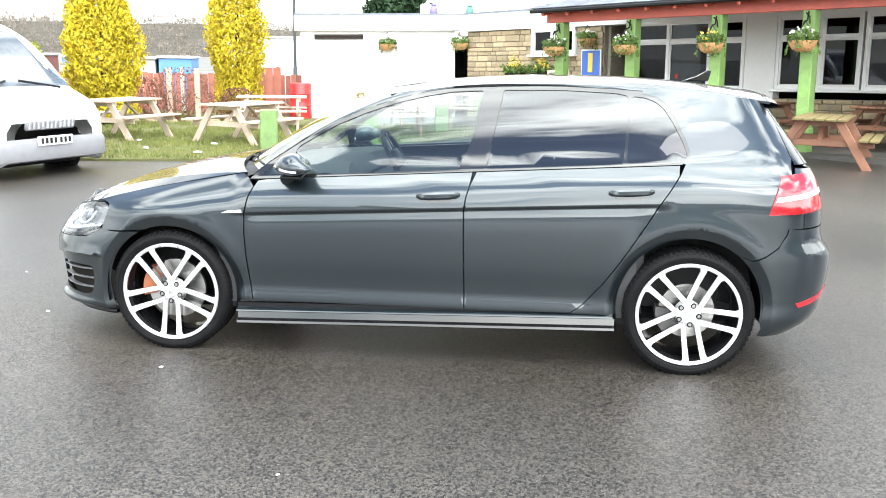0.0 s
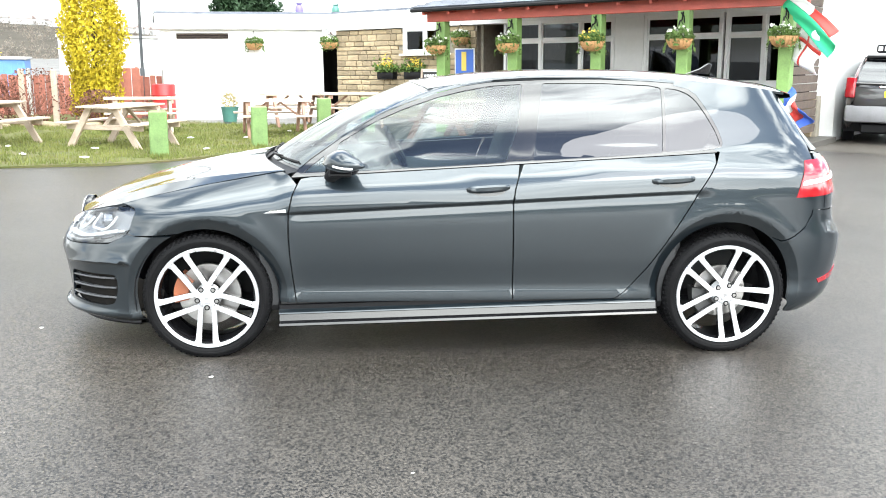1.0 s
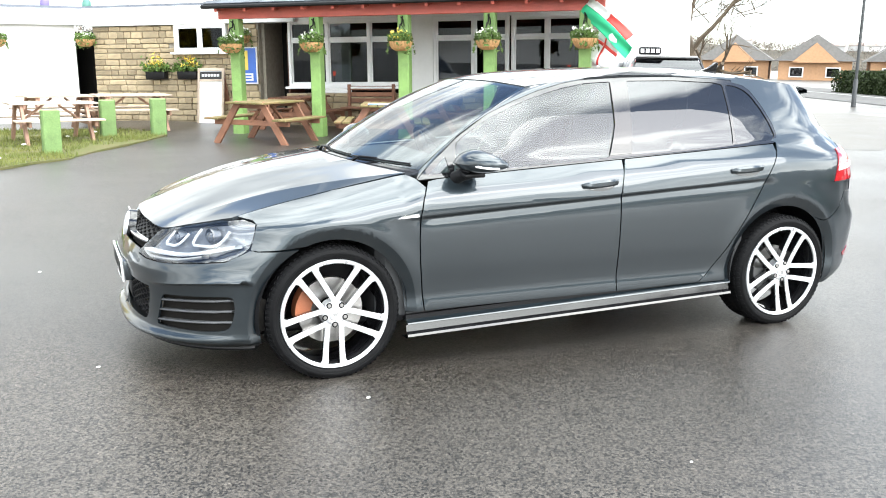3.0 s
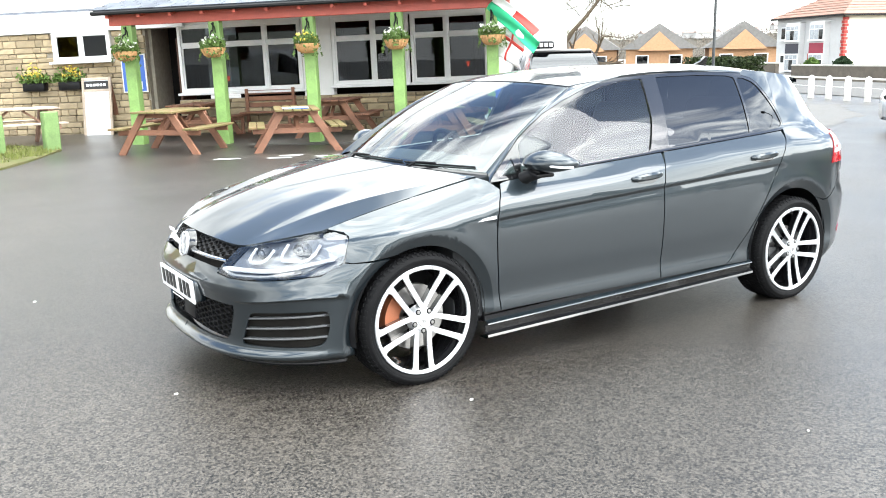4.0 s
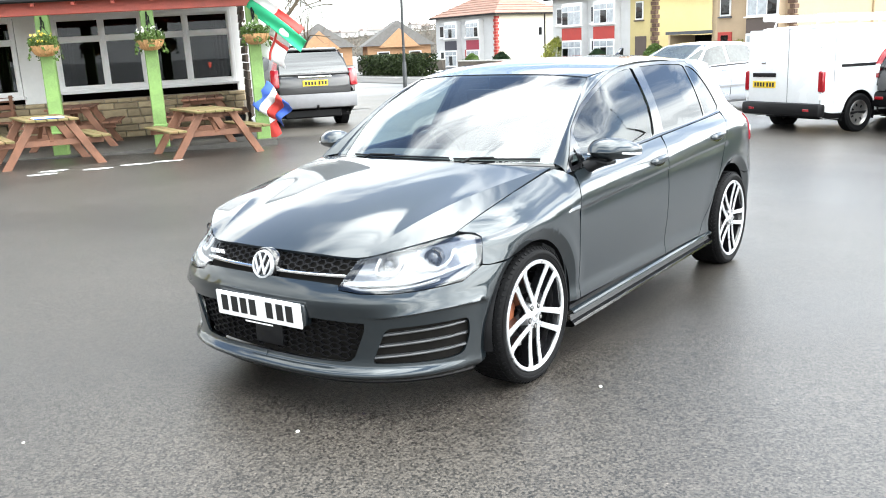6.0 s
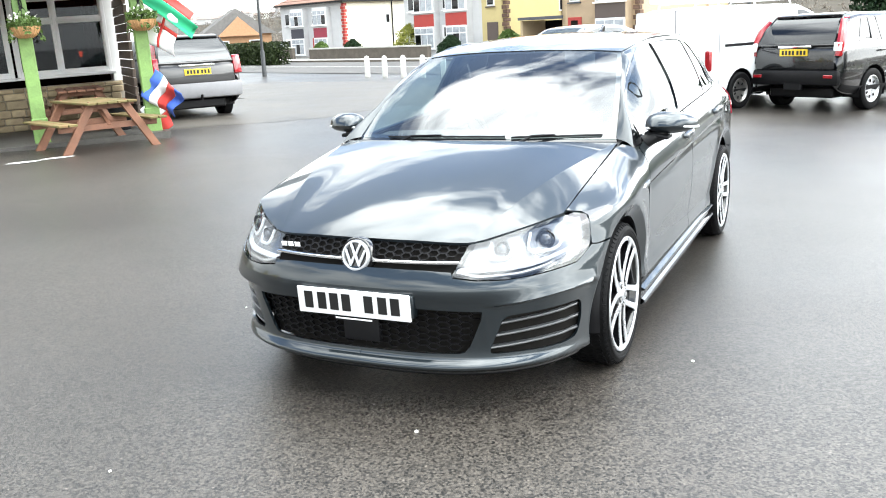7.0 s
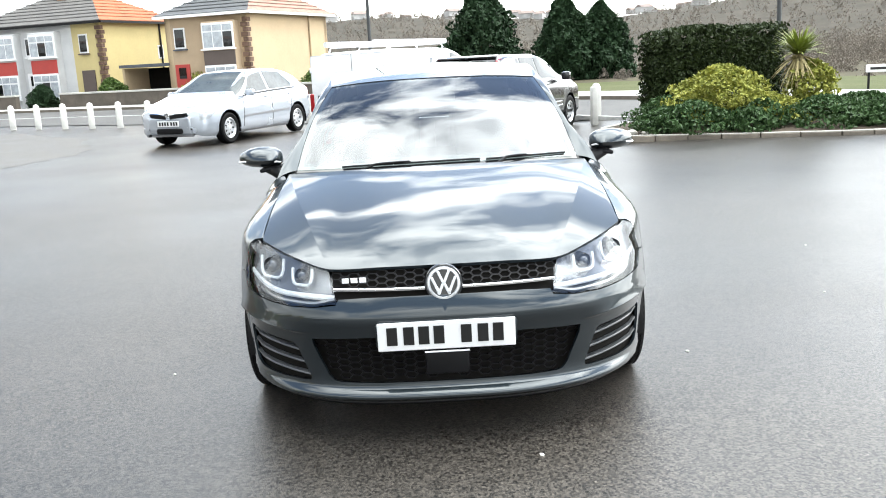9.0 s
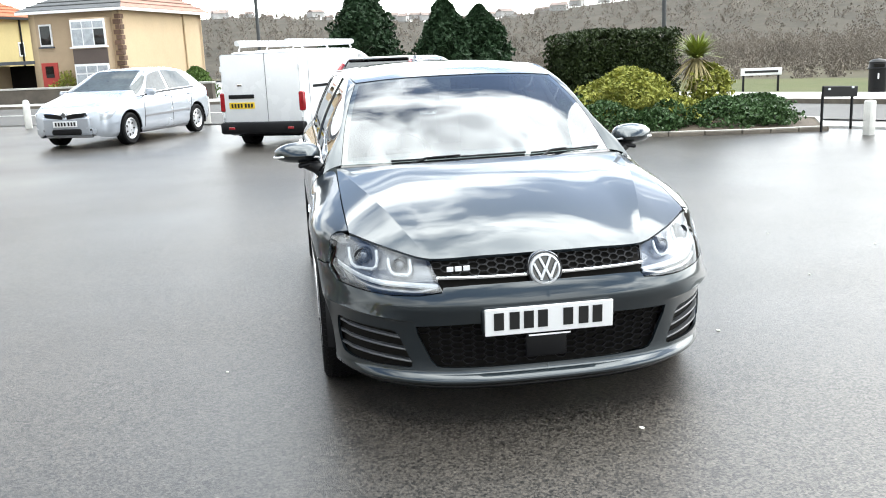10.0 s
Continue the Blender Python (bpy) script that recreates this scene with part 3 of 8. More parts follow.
def branch(bm, p, d, length, r, depth, rng, spread=.55, ends=None):
    k = 4
    path, rad = [p.copy()], [r]
    for i in range(k):
        d = (d + Vector(rng.normal(0, .13, 3))).normalized()
        p = p + d * length / k
        path.append(p.copy())
        rad.append(r * (1 - .45 * (i + 1) / k))
    tube_bm(bm, path, rad, 5 if depth > 1 else 3)
    if ends is not None:
        ends.append(p)
    if depth > 0:
        for _ in range(rng.integers(2, 5)):
            j = rng.integers(1, k + 1)
            nd = (d + Vector(rng.normal(0, spread, 3)) + Vector((0, 0, .12))).normalized()
            branch(bm, path[j], nd, length * rng.uniform(.55, .8), rad[j] * .68, depth - 1, rng, spread, ends)


def loft_car(name, label, m, table, paint, glass, wheels, width_scale=1.0, kind="car", parts=None, bumper=None):
    """A parked vehicle: a body lofted over stations (x, floor, belt, top, half-width, half-width of roof), nose at -x."""
    car = thing(name, label, kind, m)
    T = np.array(table, float)
    zb, zl, zt, wb, wt = (pchip(T[:, 0], T[:, i]) for i in range(1, 6))
    x0, x1 = T[0, 0], T[-1, 0]
    kv = np.array([0, .12, .35, .52, .58, .86, .93, 1.0])

    def surf(x, v):
        x, v = np.broadcast_arrays(np.asarray(x, float), np.asarray(v, float))
        b, l, t, w, r = zb(x), zl(x), zt(x), wb(x) * width_scale, wt(x) * width_scale
        ys = np.stack([w * .90, w * .985, w, w * .985, w * .945, r + .02 * np.minimum(1, np.maximum(t - l, 0) * 4), r * .86, r * 0], 0)
        hgt = np.maximum(t - l, .02)
        zs = np.stack([b, b + (l - b) * .16, b + (l - b) * .5, l - .05 * np.minimum(1, (l - b) * 2), l, t - hgt * .10, t - hgt * .025, t], 0)
        i = np.clip(np.searchsorted(kv, v, side="right") - 1, 0, len(kv) - 2)
        q = (v - kv[i]) / (kv[i + 1] - kv[i])
        yy = np.take_along_axis(ys, i[None], 0)[0] * (1 - q) + np.take_along_axis(ys, i[None] + 1, 0)[0] * q
        zz = np.take_along_axis(zs, i[None], 0)[0] * (1 - q) + np.take_along_axis(zs, i[None] + 1, 0)[0] * q
        return np.stack([x, -yy, zz], -1)

    def v_at(x, z):
        lo, hi = 0.0, 1.0
        for _ in range(18):
            md = (lo + hi) / 2
            lo, hi = (md, hi) if surf(np.array([x]), np.array([md]))[0, 2] < z else (lo, md)
        return lo
    flipf = mirror_y(surf)
    wx, wr, wy = wheels
    for f, sd in ((surf, 1), (flipf, -1)):
        fl = sd < 0
        notch = []
        for ax in sorted(wx):
            arc_p = [(ax - (wr + .06) * math.cos(q), wr + (wr + .06) * math.sin(q)) for q in np.linspace(-.25, math.pi + .25, 16)]
            notch += [(ax - wr - .06, 0.0)] + [(x, max(v_at(x, z), .002)) for x, z in arc_p if z > float(zb(np.array([x]))[0]) + .02] + [(ax + wr + .06, 0.0)]
        out = [(x0, 0)] + notch + [(x1, 0), (x1, 1), (x0, 1)]
        ex = [(x, v) for x in np.linspace(x0, x1, 100) for v in kv[1:-1]]
        skin("body", out, f, paint, car, .09, extra=ex, fold=.02, flip=fl)
        for gname, poly, gm, lift in glass:
            skin(gname, [(x, v) for x, v in poly], f, gm, car, .08, lift=lift, fold=.004, flip=fl)
        for ax in wx:
            w = thing("wheel", "", "", pose(ax, -sd * wy, wr, 0, 0, 0 if sd == 1 else 180))
            w.parent = car
            s = wr / .318
            part("tyre", lathe([(.09, .21 * s), (.10, .28 * s), (.08, wr * .985), (0, wr), (-.08, wr * .985), (-.10, .28 * s), (-.09, .21 * s)], 32), RUBBER, w, "", True)
            part("rim", lathe([(-.085, .215 * s), (-.09, .20 * s), (-.05, .18 * s), (-.06, .05), (-.065, .0)], 28, closed=False), ALLOY if paint is not VANWHITE else DISC, w, "", True)
            for k in range(7):
                q = 2 * math.pi * k / 7
                part("rim_slot", box((.05 * s, .012, .035 * s), pose(.125 * s * math.cos(q), -.064, .125 * s * math.sin(q), 0, -math.degrees(q), 0), .006), BLACK, w)
            lin = grid_bm(bmesh.new(), [[(ax + r * math.cos(q), -sd * y, wr + r * math.sin(q)) for r, y in ((wr + .06, float(wb(np.array([ax]))[0]) * width_scale - .02), (wr + .05, .45), (.1, .44))] for q in np.linspace(-.3, math.pi + .3, 15)])
            part("arch_liner", lin, BLACK, car)
    L = x1 - x0
    part("underbody", box((L * .9, 1.2, .18), pose((x0 + x1) / 2, 0, .32), .03), BLACK, car)
    return car, surf

import functools

# ---- the parked hatchback: nose towards -x, built about the middle of its wheelbase ----
AXLE, HUB, HUBR = 1.3185, 0.31, 0.336
lean_t = pchip([.14, .17, .20, .235, .27, .30, .33, .36, .40, .50, .60, .70, .78, .84, .90, .94, .975, 1.05, 1.15, 1.25, 1.33, 1.375, 1.41, 1.46],
               [-.10, -.075, -.050, -.032, -.022, -.019, -.024, -.0275, -.023, -.010, -.003, 0, 0, -.008, -.028, -.054, -.080, -.106, -.150, -.205, -.255, -.287, -.325, -.40])
plan_t = pchip([-1.5, -1.3, -.9, -.3, .3, .8, 1.3, 1.6], [.898, .899, .893, .889, .889, .892, .899, .899])
front_w = pchip([.14, .17, .20, .26, .40, .55, .66, .72, .78, .84, .90], [-.12, -.075, -.036, -.026, -.012, -.004, 0, 0, -.004, -.02, -.05])
front_x = pchip([.14, .165, .185, .200, .212, .236, .27, .35, .45, .503, .511, .545, .60, .64, .68, .72, .76, .80, .86, .92],
                [-2.09, -2.14, -2.182, -2.196, -2.190, -2.160, -2.156, -2.162, -2.178, -2.188, -2.188, -2.176, -2.147, -2.112, -2.082, -2.045, -1.995, -1.93, -1.80, -1.66])
rear_x = pchip([.14, .18, .22, .30, .40, .52, .59, .63, .67, .72, .80, .9, 1.0, 1.03, 1.1, 1.2, 1.3, 1.36, 1.41],
               [1.80, 1.86, 1.95, 2.03, 2.06, 2.075, 2.074, 2.05, 2.022, 2.012, 2.01, 1.985, 1.95, 1.935, 1.885, 1.81, 1.735, 1.69, 1.65])
edge_z = pchip([-1.9, -1.769, -1.616, -1.464, -1.311, -1.159, -1.006, -.93, -.80], [.727, .759, .798, .832, .863, .890, .917, .931, .955])
UF, UR = -3.0, 3.0


def crease_z(x):
    return .782 + .0515 * x


def belt_z(x):
    return .966 + .060 * x


def side_w(x, z):
    """Half-width of the body at a station and height."""
    bz = np.clip(belt_z(x) - .975, -.08, .08)
    zz = z - bz * smooth((z - .72) / .22)
    w = plan_t(x) + lean_t(zz)
    s = z - crease_z(x)
    fade = smooth((x + 1.12) / .2) * smooth((1.27 - x) / .3)
    sm = np.minimum(s, 0)
    w = w - .0125 * fade * (1 - np.exp(sm / .004)) * np.exp(sm / .036)
    up = smooth((z - .93) / .2)
    w = w - .045 * up * smooth((-x - .15) / .55) - .055 * up * np.clip((x - .75) / .8, 0, 1.3) ** 2
    # front wing: rolls over to the bonnet's edge
    ez = edge_z(x)
    t = np.clip((z - crease_z(x)) / np.maximum(ez - crease_z(x), .03), 0, 1.25)
    wing = plan_t(x) - (plan_t(x) - .745) * t ** 2.4
    k = smooth((-.84 - x) / .16)
    wf = np.where(z > crease_z(x), wing, plan_t(x) + front_w(z) * smooth((-1.08 - x) / .2) + lean_t(z) * (1 - smooth((-1.08 - x) / .2)))
    w = w * (1 - k) + wf * k
    # wheel arch flanges
    for ax, hub in ((-AXLE, HUB), (AXLE, HUBR)):
        r = np.hypot(x - ax, z - hub)
        ring = np.clip((.398 - r) / .05, 0, 1.4)
        flare = np.exp(-((r - .41) / .05) ** 2) * .006
        w = w + flare * smooth((z - .2) / .2) - .026 * ring
    return w


def ledge_z(y):
    """Height of the crisp ledge over the bumper's side vent."""
    return .456 + .028 * smooth((y - .55) / .30)


def body(u, z):
    """The body's skin. u follows x along the side and runs on round the nose and the tail."""
    single = np.ndim(u) == 0 and np.ndim(z) == 0
    u, z = np.broadcast_arrays(np.atleast_1d(np.asarray(u, float)), np.atleast_1d(np.asarray(z, float)))
    ua, ub = -1.30, 1.28
    x = np.clip(u, ua, ub)
    w = side_w(x, z)
    X, Y = x.copy(), w.copy()
    fr = u < ua
    if fr.any():
        a = ua - front_x(z[fr])
        q = np.clip(.5 * np.pi * (u[fr] - UF) / (ua - UF), -.2, np.pi / 2)
        n = 2.8 - .45 * smooth((z[fr] - .50) / .20)
        r = (np.abs(np.cos(q)) ** n + np.abs(np.sin(q)) ** n) ** (-1 / n)
        X[fr] = ua - a * r * np.cos(q)
        base = plan_t(ua) + front_w(z[fr])
        rr = np.hypot(X[fr] + AXLE, z[fr] - HUB)
        base = base - .026 * np.clip((.398 - rr) / .05, 0, 1.4) + np.exp(-((rr - .41) / .05) ** 2) * .006 * smooth((z[fr] - .2) / .2)
        Yf = base * r * np.sin(q)
        zc = crease_z(X[fr])
        yc = (plan_t(ua) + front_w(np.minimum(z[fr], zc))) * r * np.sin(q)
        tt = np.clip((z[fr] - zc) / np.maximum(edge_z(X[fr]) - zc, .03), 0, 1.25)
        roll = yc - np.maximum(yc - .745, 0) * tt ** 2.4 + np.exp(-((rr - .41) / .05) ** 2) * .006
        Y[fr] = np.where(z[fr] > zc, roll, Yf)
        # the corner is hollowed under a ledge that sweeps to the side
        zl = ledge_z(np.abs(Y[fr]))
        e = z[fr] - zl
        over = .017 * np.clip(1 - e / .06, 0, 1) ** 2
        under = (.017 - .030 * smooth(-e / .015)) * smooth((.30 + e) / .22)
        hollow = -np.where(e > 0, over, under) * smooth((np.abs(Y[fr]) - .50) / .20) * smooth((-1.665 - X[fr]) / .07)
        X[fr] += hollow * np.cos(q)
        Y[fr] -= hollow * np.sin(q)
    bk = u > ub
    if bk.any():
        a = rear_x(z[bk]) - ub
        q = np.clip(.5 * np.pi * (UR - u[bk]) / (UR - ub), -.2, np.pi / 2)
        n = 4.4
        r = (np.abs(np.cos(q)) ** n + np.abs(np.sin(q)) ** n) ** (-1 / n)
        X[bk] = ub + a * r * np.cos(q)
        rr = np.hypot(X[bk] - AXLE, z[bk] - HUBR)
        base = plan_t(ub) + lean_t(z[bk] - .068 * smooth((z[bk] - .72) / .22)) * (1 - .4 * smooth((.55 - z[bk]) / .25) * smooth((X[bk] - ub) / .3))
        up = smooth((z[bk] - .93) / .2)
        base = base - .055 * up * np.clip((X[bk] - .75) / .8, 0, 1.3) ** 2
        base = base - .026 * np.clip((.398 - rr) / .05, 0, 1.4) + np.exp(-((rr - .41) / .05) ** 2) * .006 * smooth((z[bk] - .2) / .2)
        Y[bk] = base * r * np.sin(q)
    out = np.stack([X, -Y, z], -1)
    return out[0] if single else out


@functools.lru_cache(maxsize=None)
def u_at_y(y, z):
    """Where the nose is that far from the middle."""
    lo, hi = UF, -1.30
    for _ in range(22):
        m = (lo + hi) / 2
        lo, hi = (m, hi) if -body(m, z)[1] < y else (lo, m)
    return lo


@functools.lru_cache(maxsize=None)
def u_at_x(x, z):
    if -1.30 <= x <= 1.28:
        return x
    lo, hi = (UF, -1.30) if x < 0 else (1.28, UR)
    for _ in range(22):
        m = (lo + hi) / 2
        lo, hi = (m, hi) if body(m, z)[0] < x else (lo, m)
    return lo


def Fy(y, z):
    return (u_at_y(y, z), z)


def Fx(x, z):
    return (u_at_x(x, z), z)


def arc(ax, r, z0, a0, a1, k=22, hub=HUB):
    out = []
    for i in range(k + 1):
        q = radians(a0 + (a1 - a0) * i / k)
        x, z = ax + r * math.cos(q), hub + r * math.sin(q)
        out.append(Fx(x, z))
    return out


def grown(poly, d):
    """The outline pushed outwards by d."""
    out = []
    n = len(poly)
    area = sum(poly[i][0] * poly[(i + 1) % n][1] - poly[(i + 1) % n][0] * poly[i][1] for i in range(n))
    s = 1 if area > 0 else -1
    for i in range(n):
        a, b, c = (Vector(poly[(i + k) % n]) for k in (-1, 0, 1))
        e0, e1 = (b - a).normalized(), (c - b).normalized()
        nrm = Vector((e0.y + e1.y, -e0.x - e1.x)) * s
        nrm.normalize()
        out.append(tuple(b + nrm * d))
    return out


def mirror_y(f):
    def g(u, v):
        p = f(u, v)
        return p * np.array([1, -1, 1])
    return g


bonnet_front_z = pchip([0, .3, .58, .80, 1.0], [.690, .688, .680, .716, .760])
BW = .742


def crease_t(s):
    """Where the crease runs along the bonnet, from the grille's corner to the pillar's foot."""
    return .60 + .56 * s - .17 * s ** 2


def bonnet(s, t):
    """s runs from the nose to the scuttle, t from the middle to the wing."""
    s, t = np.broadcast_arrays(np.asarray(s, float), np.asarray(t, float))
    at = np.abs(t)
    ft = np.linspace(0, 1.02, 60)
    fpts = np.array([body(*Fy(max(BW * q, 1e-4), float(bonnet_front_z(min(q, 1))))) for q in ft]) if "tab" not in BTAB else BTAB["tab"]
    BTAB["tab"] = fpts
    x0 = np.interp(at, ft, fpts[:, 0])
    z0 = np.interp(at, ft, fpts[:, 2])
    x1 = -1.10 + .17 * at ** 2.2
    z1 = .957 - .026 * at ** 2.2
    L = x1 - x0
    h00, h10, h01, h11 = 2 * s ** 3 - 3 * s ** 2 + 1, s ** 3 - 2 * s ** 2 + s, -2 * s ** 3 + 3 * s ** 2, s ** 3 - s ** 2
    k = at ** 3
    tz0, tz1 = .45 * (1 - k) + .23 * k, .16 * (1 - k) + .15 * k
    x = h00 * x0 + h10 * L * (.9 + .1 * k) + h01 * x1 + h11 * L
    z = h00 * z0 + h10 * tz0 + h01 * z1 + h11 * tz1
    c = crease_t(s)
    tent = np.where(at < c, np.clip(1 - (c - at) / .42, 0, 1) ** 1.7, np.clip(1 - (at - c) / (1.02 - c), 0, 1))
    sb = np.sin(np.pi * np.clip(s, 0, 1))
    z = z + .013 * tent * sb ** .7 + .004 * (1 - at ** 2) * sb
    y = t * (BW + .006 * np.sin(np.pi * np.clip(s, 0, 1)))
    return np.stack([x, y, z], -1)


BTAB = {}
roof_z = pchip([-.30, 0, .25, .53, .9, 1.2, 1.47, 1.74], [1.356, 1.400, 1.420, 1.432, 1.434, 1.421, 1.396, 1.360])
roof_ez = pchip([-.30, -.2, 0, .25, .55, .9, 1.2, 1.47, 1.74], [1.314, 1.335, 1.362, 1.384, 1.395, 1.394, 1.379, 1.354, 1.322])
roof_y = pchip([-.3, -.2, .1, .6, 1.1, 1.5, 1.74], [.565, .575, .598, .604, .592, .560, .535])


def roof(x, t):
    x, t = np.broadcast_arrays(np.asarray(x, float), np.asarray(t, float))
    at = np.abs(t)
    xx = x + .075 * at ** 2 * smooth((.4 - x) / .7)
    z = roof_z(xx) + (roof_ez(xx) - roof_z(xx)) * at ** 2.6
    return np.stack([xx, t * roof_y(xx), z], -1)


def windscreen(s, t):
    s, t = np.broadcast_arrays(np.asarray(s, float), np.asarray(t, float))
    at = np.abs(t)
    x0, y0, z0 = -1.05 + .20 * at ** 2.2, .712, .962 - .022 * at ** 2
    x1 = -.285 + .075 * at ** 2
    z1 = roof_z(x1) + (roof_ez(x1) - roof_z(x1)) * at ** 2.6 - .004
    y1 = roof_y(x1)
    b = np.sin(np.pi * np.clip(s, -.1, 1.1))
    x = x0 + (x1 - x0) * s - .014 * b
    y = t * (y0 + (y1 - y0) * s + .012 * b)
    z = z0 + (z1 - z0) * s + .026 * b
    return np.stack([x, y, z], -1)


def build_wheel(name, spin, parent, m, brake):
    w = thing(name, "", "", m)
    w.parent = parent
    # tyre, outer side towards -y
    prof = [(.098, .254), (.107, .266), (.110, .283), (.104, .302), (.092, .312), (.05, .3165), (-.05, .3165), (-.092, .312), (-.104, .302), (-.110, .284), (-.108, .268), (-.098, .256), (-.07, .246), (.07, .246)]
    part("tyre", lathe(prof, 72), RUBBER, w, "black low-profile tyre", True)
    part("sidewall_ring", lathe([(-.1085, .296), (-.1105, .294), (-.1125, .288), (-.1115, .282), (-.109, .280)], 64, closed=False), RUBBER, w, "", True)
    bm = bmesh.new()
    for k in range(72):
        for yy in (-.062, -.022, .022, .062):
            box_bm(bm, (.016, .026, .006), Matrix.Rotation(2 * math.pi * (k + (yy > 0) * .5) / 72, 4, "Y") @ pose(0, yy, .3155, 0, 0, 25))
        for sy in (-1, 1):
            box_bm(bm, (.011, .016, .005), Matrix.Rotation(2 * math.pi * (k + .3) / 72, 4, "Y") @ pose(0, sy * .097, .3085, -sy * 42, 0, 0))
    part("tread", bm, RUBBER, w)
    rimp = [(-.098, .254), (-.102, .252), (-.098, .240), (-.086, .236), (-.02, .223), (.095, .229), (.095, .246), (-.05, .246)]
    part("rim", lathe(rimp, 64), GLOSSBLACK, w, "gloss black wheel barrel", True)
    part("rim_lip", lathe([(-.1055, .2575), (-.109, .2545), (-.1075, .2415), (-.103, .2385), (-.094, .240), (-.096, .2575)], 80), ALLOY, w, "bright machined rim edge", True)
    # five pairs of spokes, bright flat faces over black flanks, flared where they meet the rim
    for k in range(5):
        rot = Matrix.Rotation(-radians(spin + 72 * k), 4, "Y")
        for sgn in (-1, 1):
            rows = []
            for t, wide in ((0, .0125), (.2, .0128), (.45, .0132), (.7, .0138), (.88, .0150), (.95, .0195), (1.0, .0290)):
                r = .036 + (.2415 - .036) * t
                c = sgn * (.0315 + .0115 * t)
                out = sgn * max(wide - .0150, 0)
                rows.append((r, c + out, wide, -.098 - .010 * t + .006 * math.sin(math.pi * t)))
            black = grid_bm(bmesh.new(), [[(r, yf + .045, c - hw * .6), (r, yf + .004, c - hw), (r, yf + .004, c + hw), (r, yf + .045, c + hw * .6)] for r, c, hw, yf in rows], True)
            face = grid_bm(bmesh.new(), [[(r, yf + .006, c - hw), (r, yf + .0005, c - hw * .93), (r, yf, c - hw * .85), (r, yf, c + hw * .85), (r, yf + .0005, c + hw * .93), (r, yf + .006, c + hw)] for r, c, hw, yf in rows], True)
            for nm, b, mt in (("spoke", black, GLOSSBLACK), ("spoke_face", face, ALLOY)):
                bmesh.ops.transform(b, matrix=rot, verts=b.verts[:])
                part(nm, b, mt, w)
    part("hub", lathe([(-.100, .0), (-.100, .040), (-.0985, .052), (-.092, .060), (-.05, .066), (0, .0)], 40, closed=False), ALLOY, w, "", True)
    part("centre_cap", lathe([(-.1055, 0), (-.1055, .026), (-.104, .0295), (-.099, .0315), (-.09, .0315)], 32, closed=False), SILVERCAP, w, "silver wheel centre cap", True)
    part("cap_ring", lathe([(-.1062, .0235), (-.1066, .0245), (-.1062, .0255)], 32, closed=False), DISC, w)
    mk = bmesh.new()
    for x, r in ((-.0085, -24), (.0085, 24), (-.003, 24), (.003, -24)):
        box_bm(mk, (.0035, .0015, .030 if abs(x) > .005 else .018), pose(x, -.1063, 0, 0, r, 0))
    part("cap_mark", mk, DISC, w)
    for k in range(5):
        q = radians(spin + 72 * k)
        part("bolt_hole", lathe([(-.0995, .0145), (-.1012, .0135), (-.1006, 0)], 16, closed=False), BLACK, w).matrix_local = pose(.050 * math.cos(q), 0, .050 * math.sin(q))
        part("wheel_bolt", lathe([(-.1030, 0), (-.1030, .0075), (-.1008, .0085)], 12, closed=False), DISC, w).matrix_local = pose(.050 * math.cos(q), 0, .050 * math.sin(q))
    part("brake_disc", lathe([(-.012, .06), (-.018, .075), (-.018, brake), (.004, brake), (.004, .06)], 48), DISC, w, "worn steel brake disc", True)
    cal = bmesh.new()
    q0 = 165 if spin < 55 else 200
    rows = []
    for i in range(9):
        q = radians(q0 - 28 + 56 * i / 8)
        rows.append([(r * math.cos(q), y, r * math.sin(q)) for r, y in ((brake - .055, -.045), (brake + .018, -.045), (brake + .018, .03), (brake - .055, .03))])
    grid_bm(cal, rows, True)
    cal.faces.new([v for v in cal.verts][:4])
    cal.faces.new([v for v in cal.verts][-4:])
    part("caliper", cal, CALIPER if brake > .15 else CALIPERGREY, w, "red brake caliper" if brake > .15 else "", True)
    return w


def hex_mesh_bm(bm, poly, cell, f, flat=.45):
    """A honeycomb of raised bars inside an outline, laid on f(u, z)."""
    xs = [p[0] for p in poly]
    zs = [p[1] for p in poly]
    dx, dz = cell * 1.5, cell * math.sqrt(3) / 2
    i = 0
    x = min(xs)
    while x < max(xs):
        z = min(zs) + (dz * flat if i % 2 else 0)
        while z < max(zs):
            if bool(inside(np.array([x]), np.array([z]), poly)[0]):
                ro, ri = cell * .99, cell * .87
                v = []
                for r, dep in ((ro, 0), (ri, 0), (ri, .012)):
                    q = [(x + r * math.cos(radians(60 * k)), z + r * flat * math.sin(radians(60 * k))) for k in range(6)]
                    P = f(np.array([a for a, _ in q]), np.array([c for _, c in q]))
                    v.append([bm.verts.new((p[0] + dep, p[1], p[2])) for p in P])
                for a, c in zip(v, v[1:]):
                    for k in range(6):
                        bm.faces.new((a[k], a[(k + 1) % 6], c[(k + 1) % 6], c[k]))
            z += 2 * dz * flat
        x += dx
        i += 1
    return bm


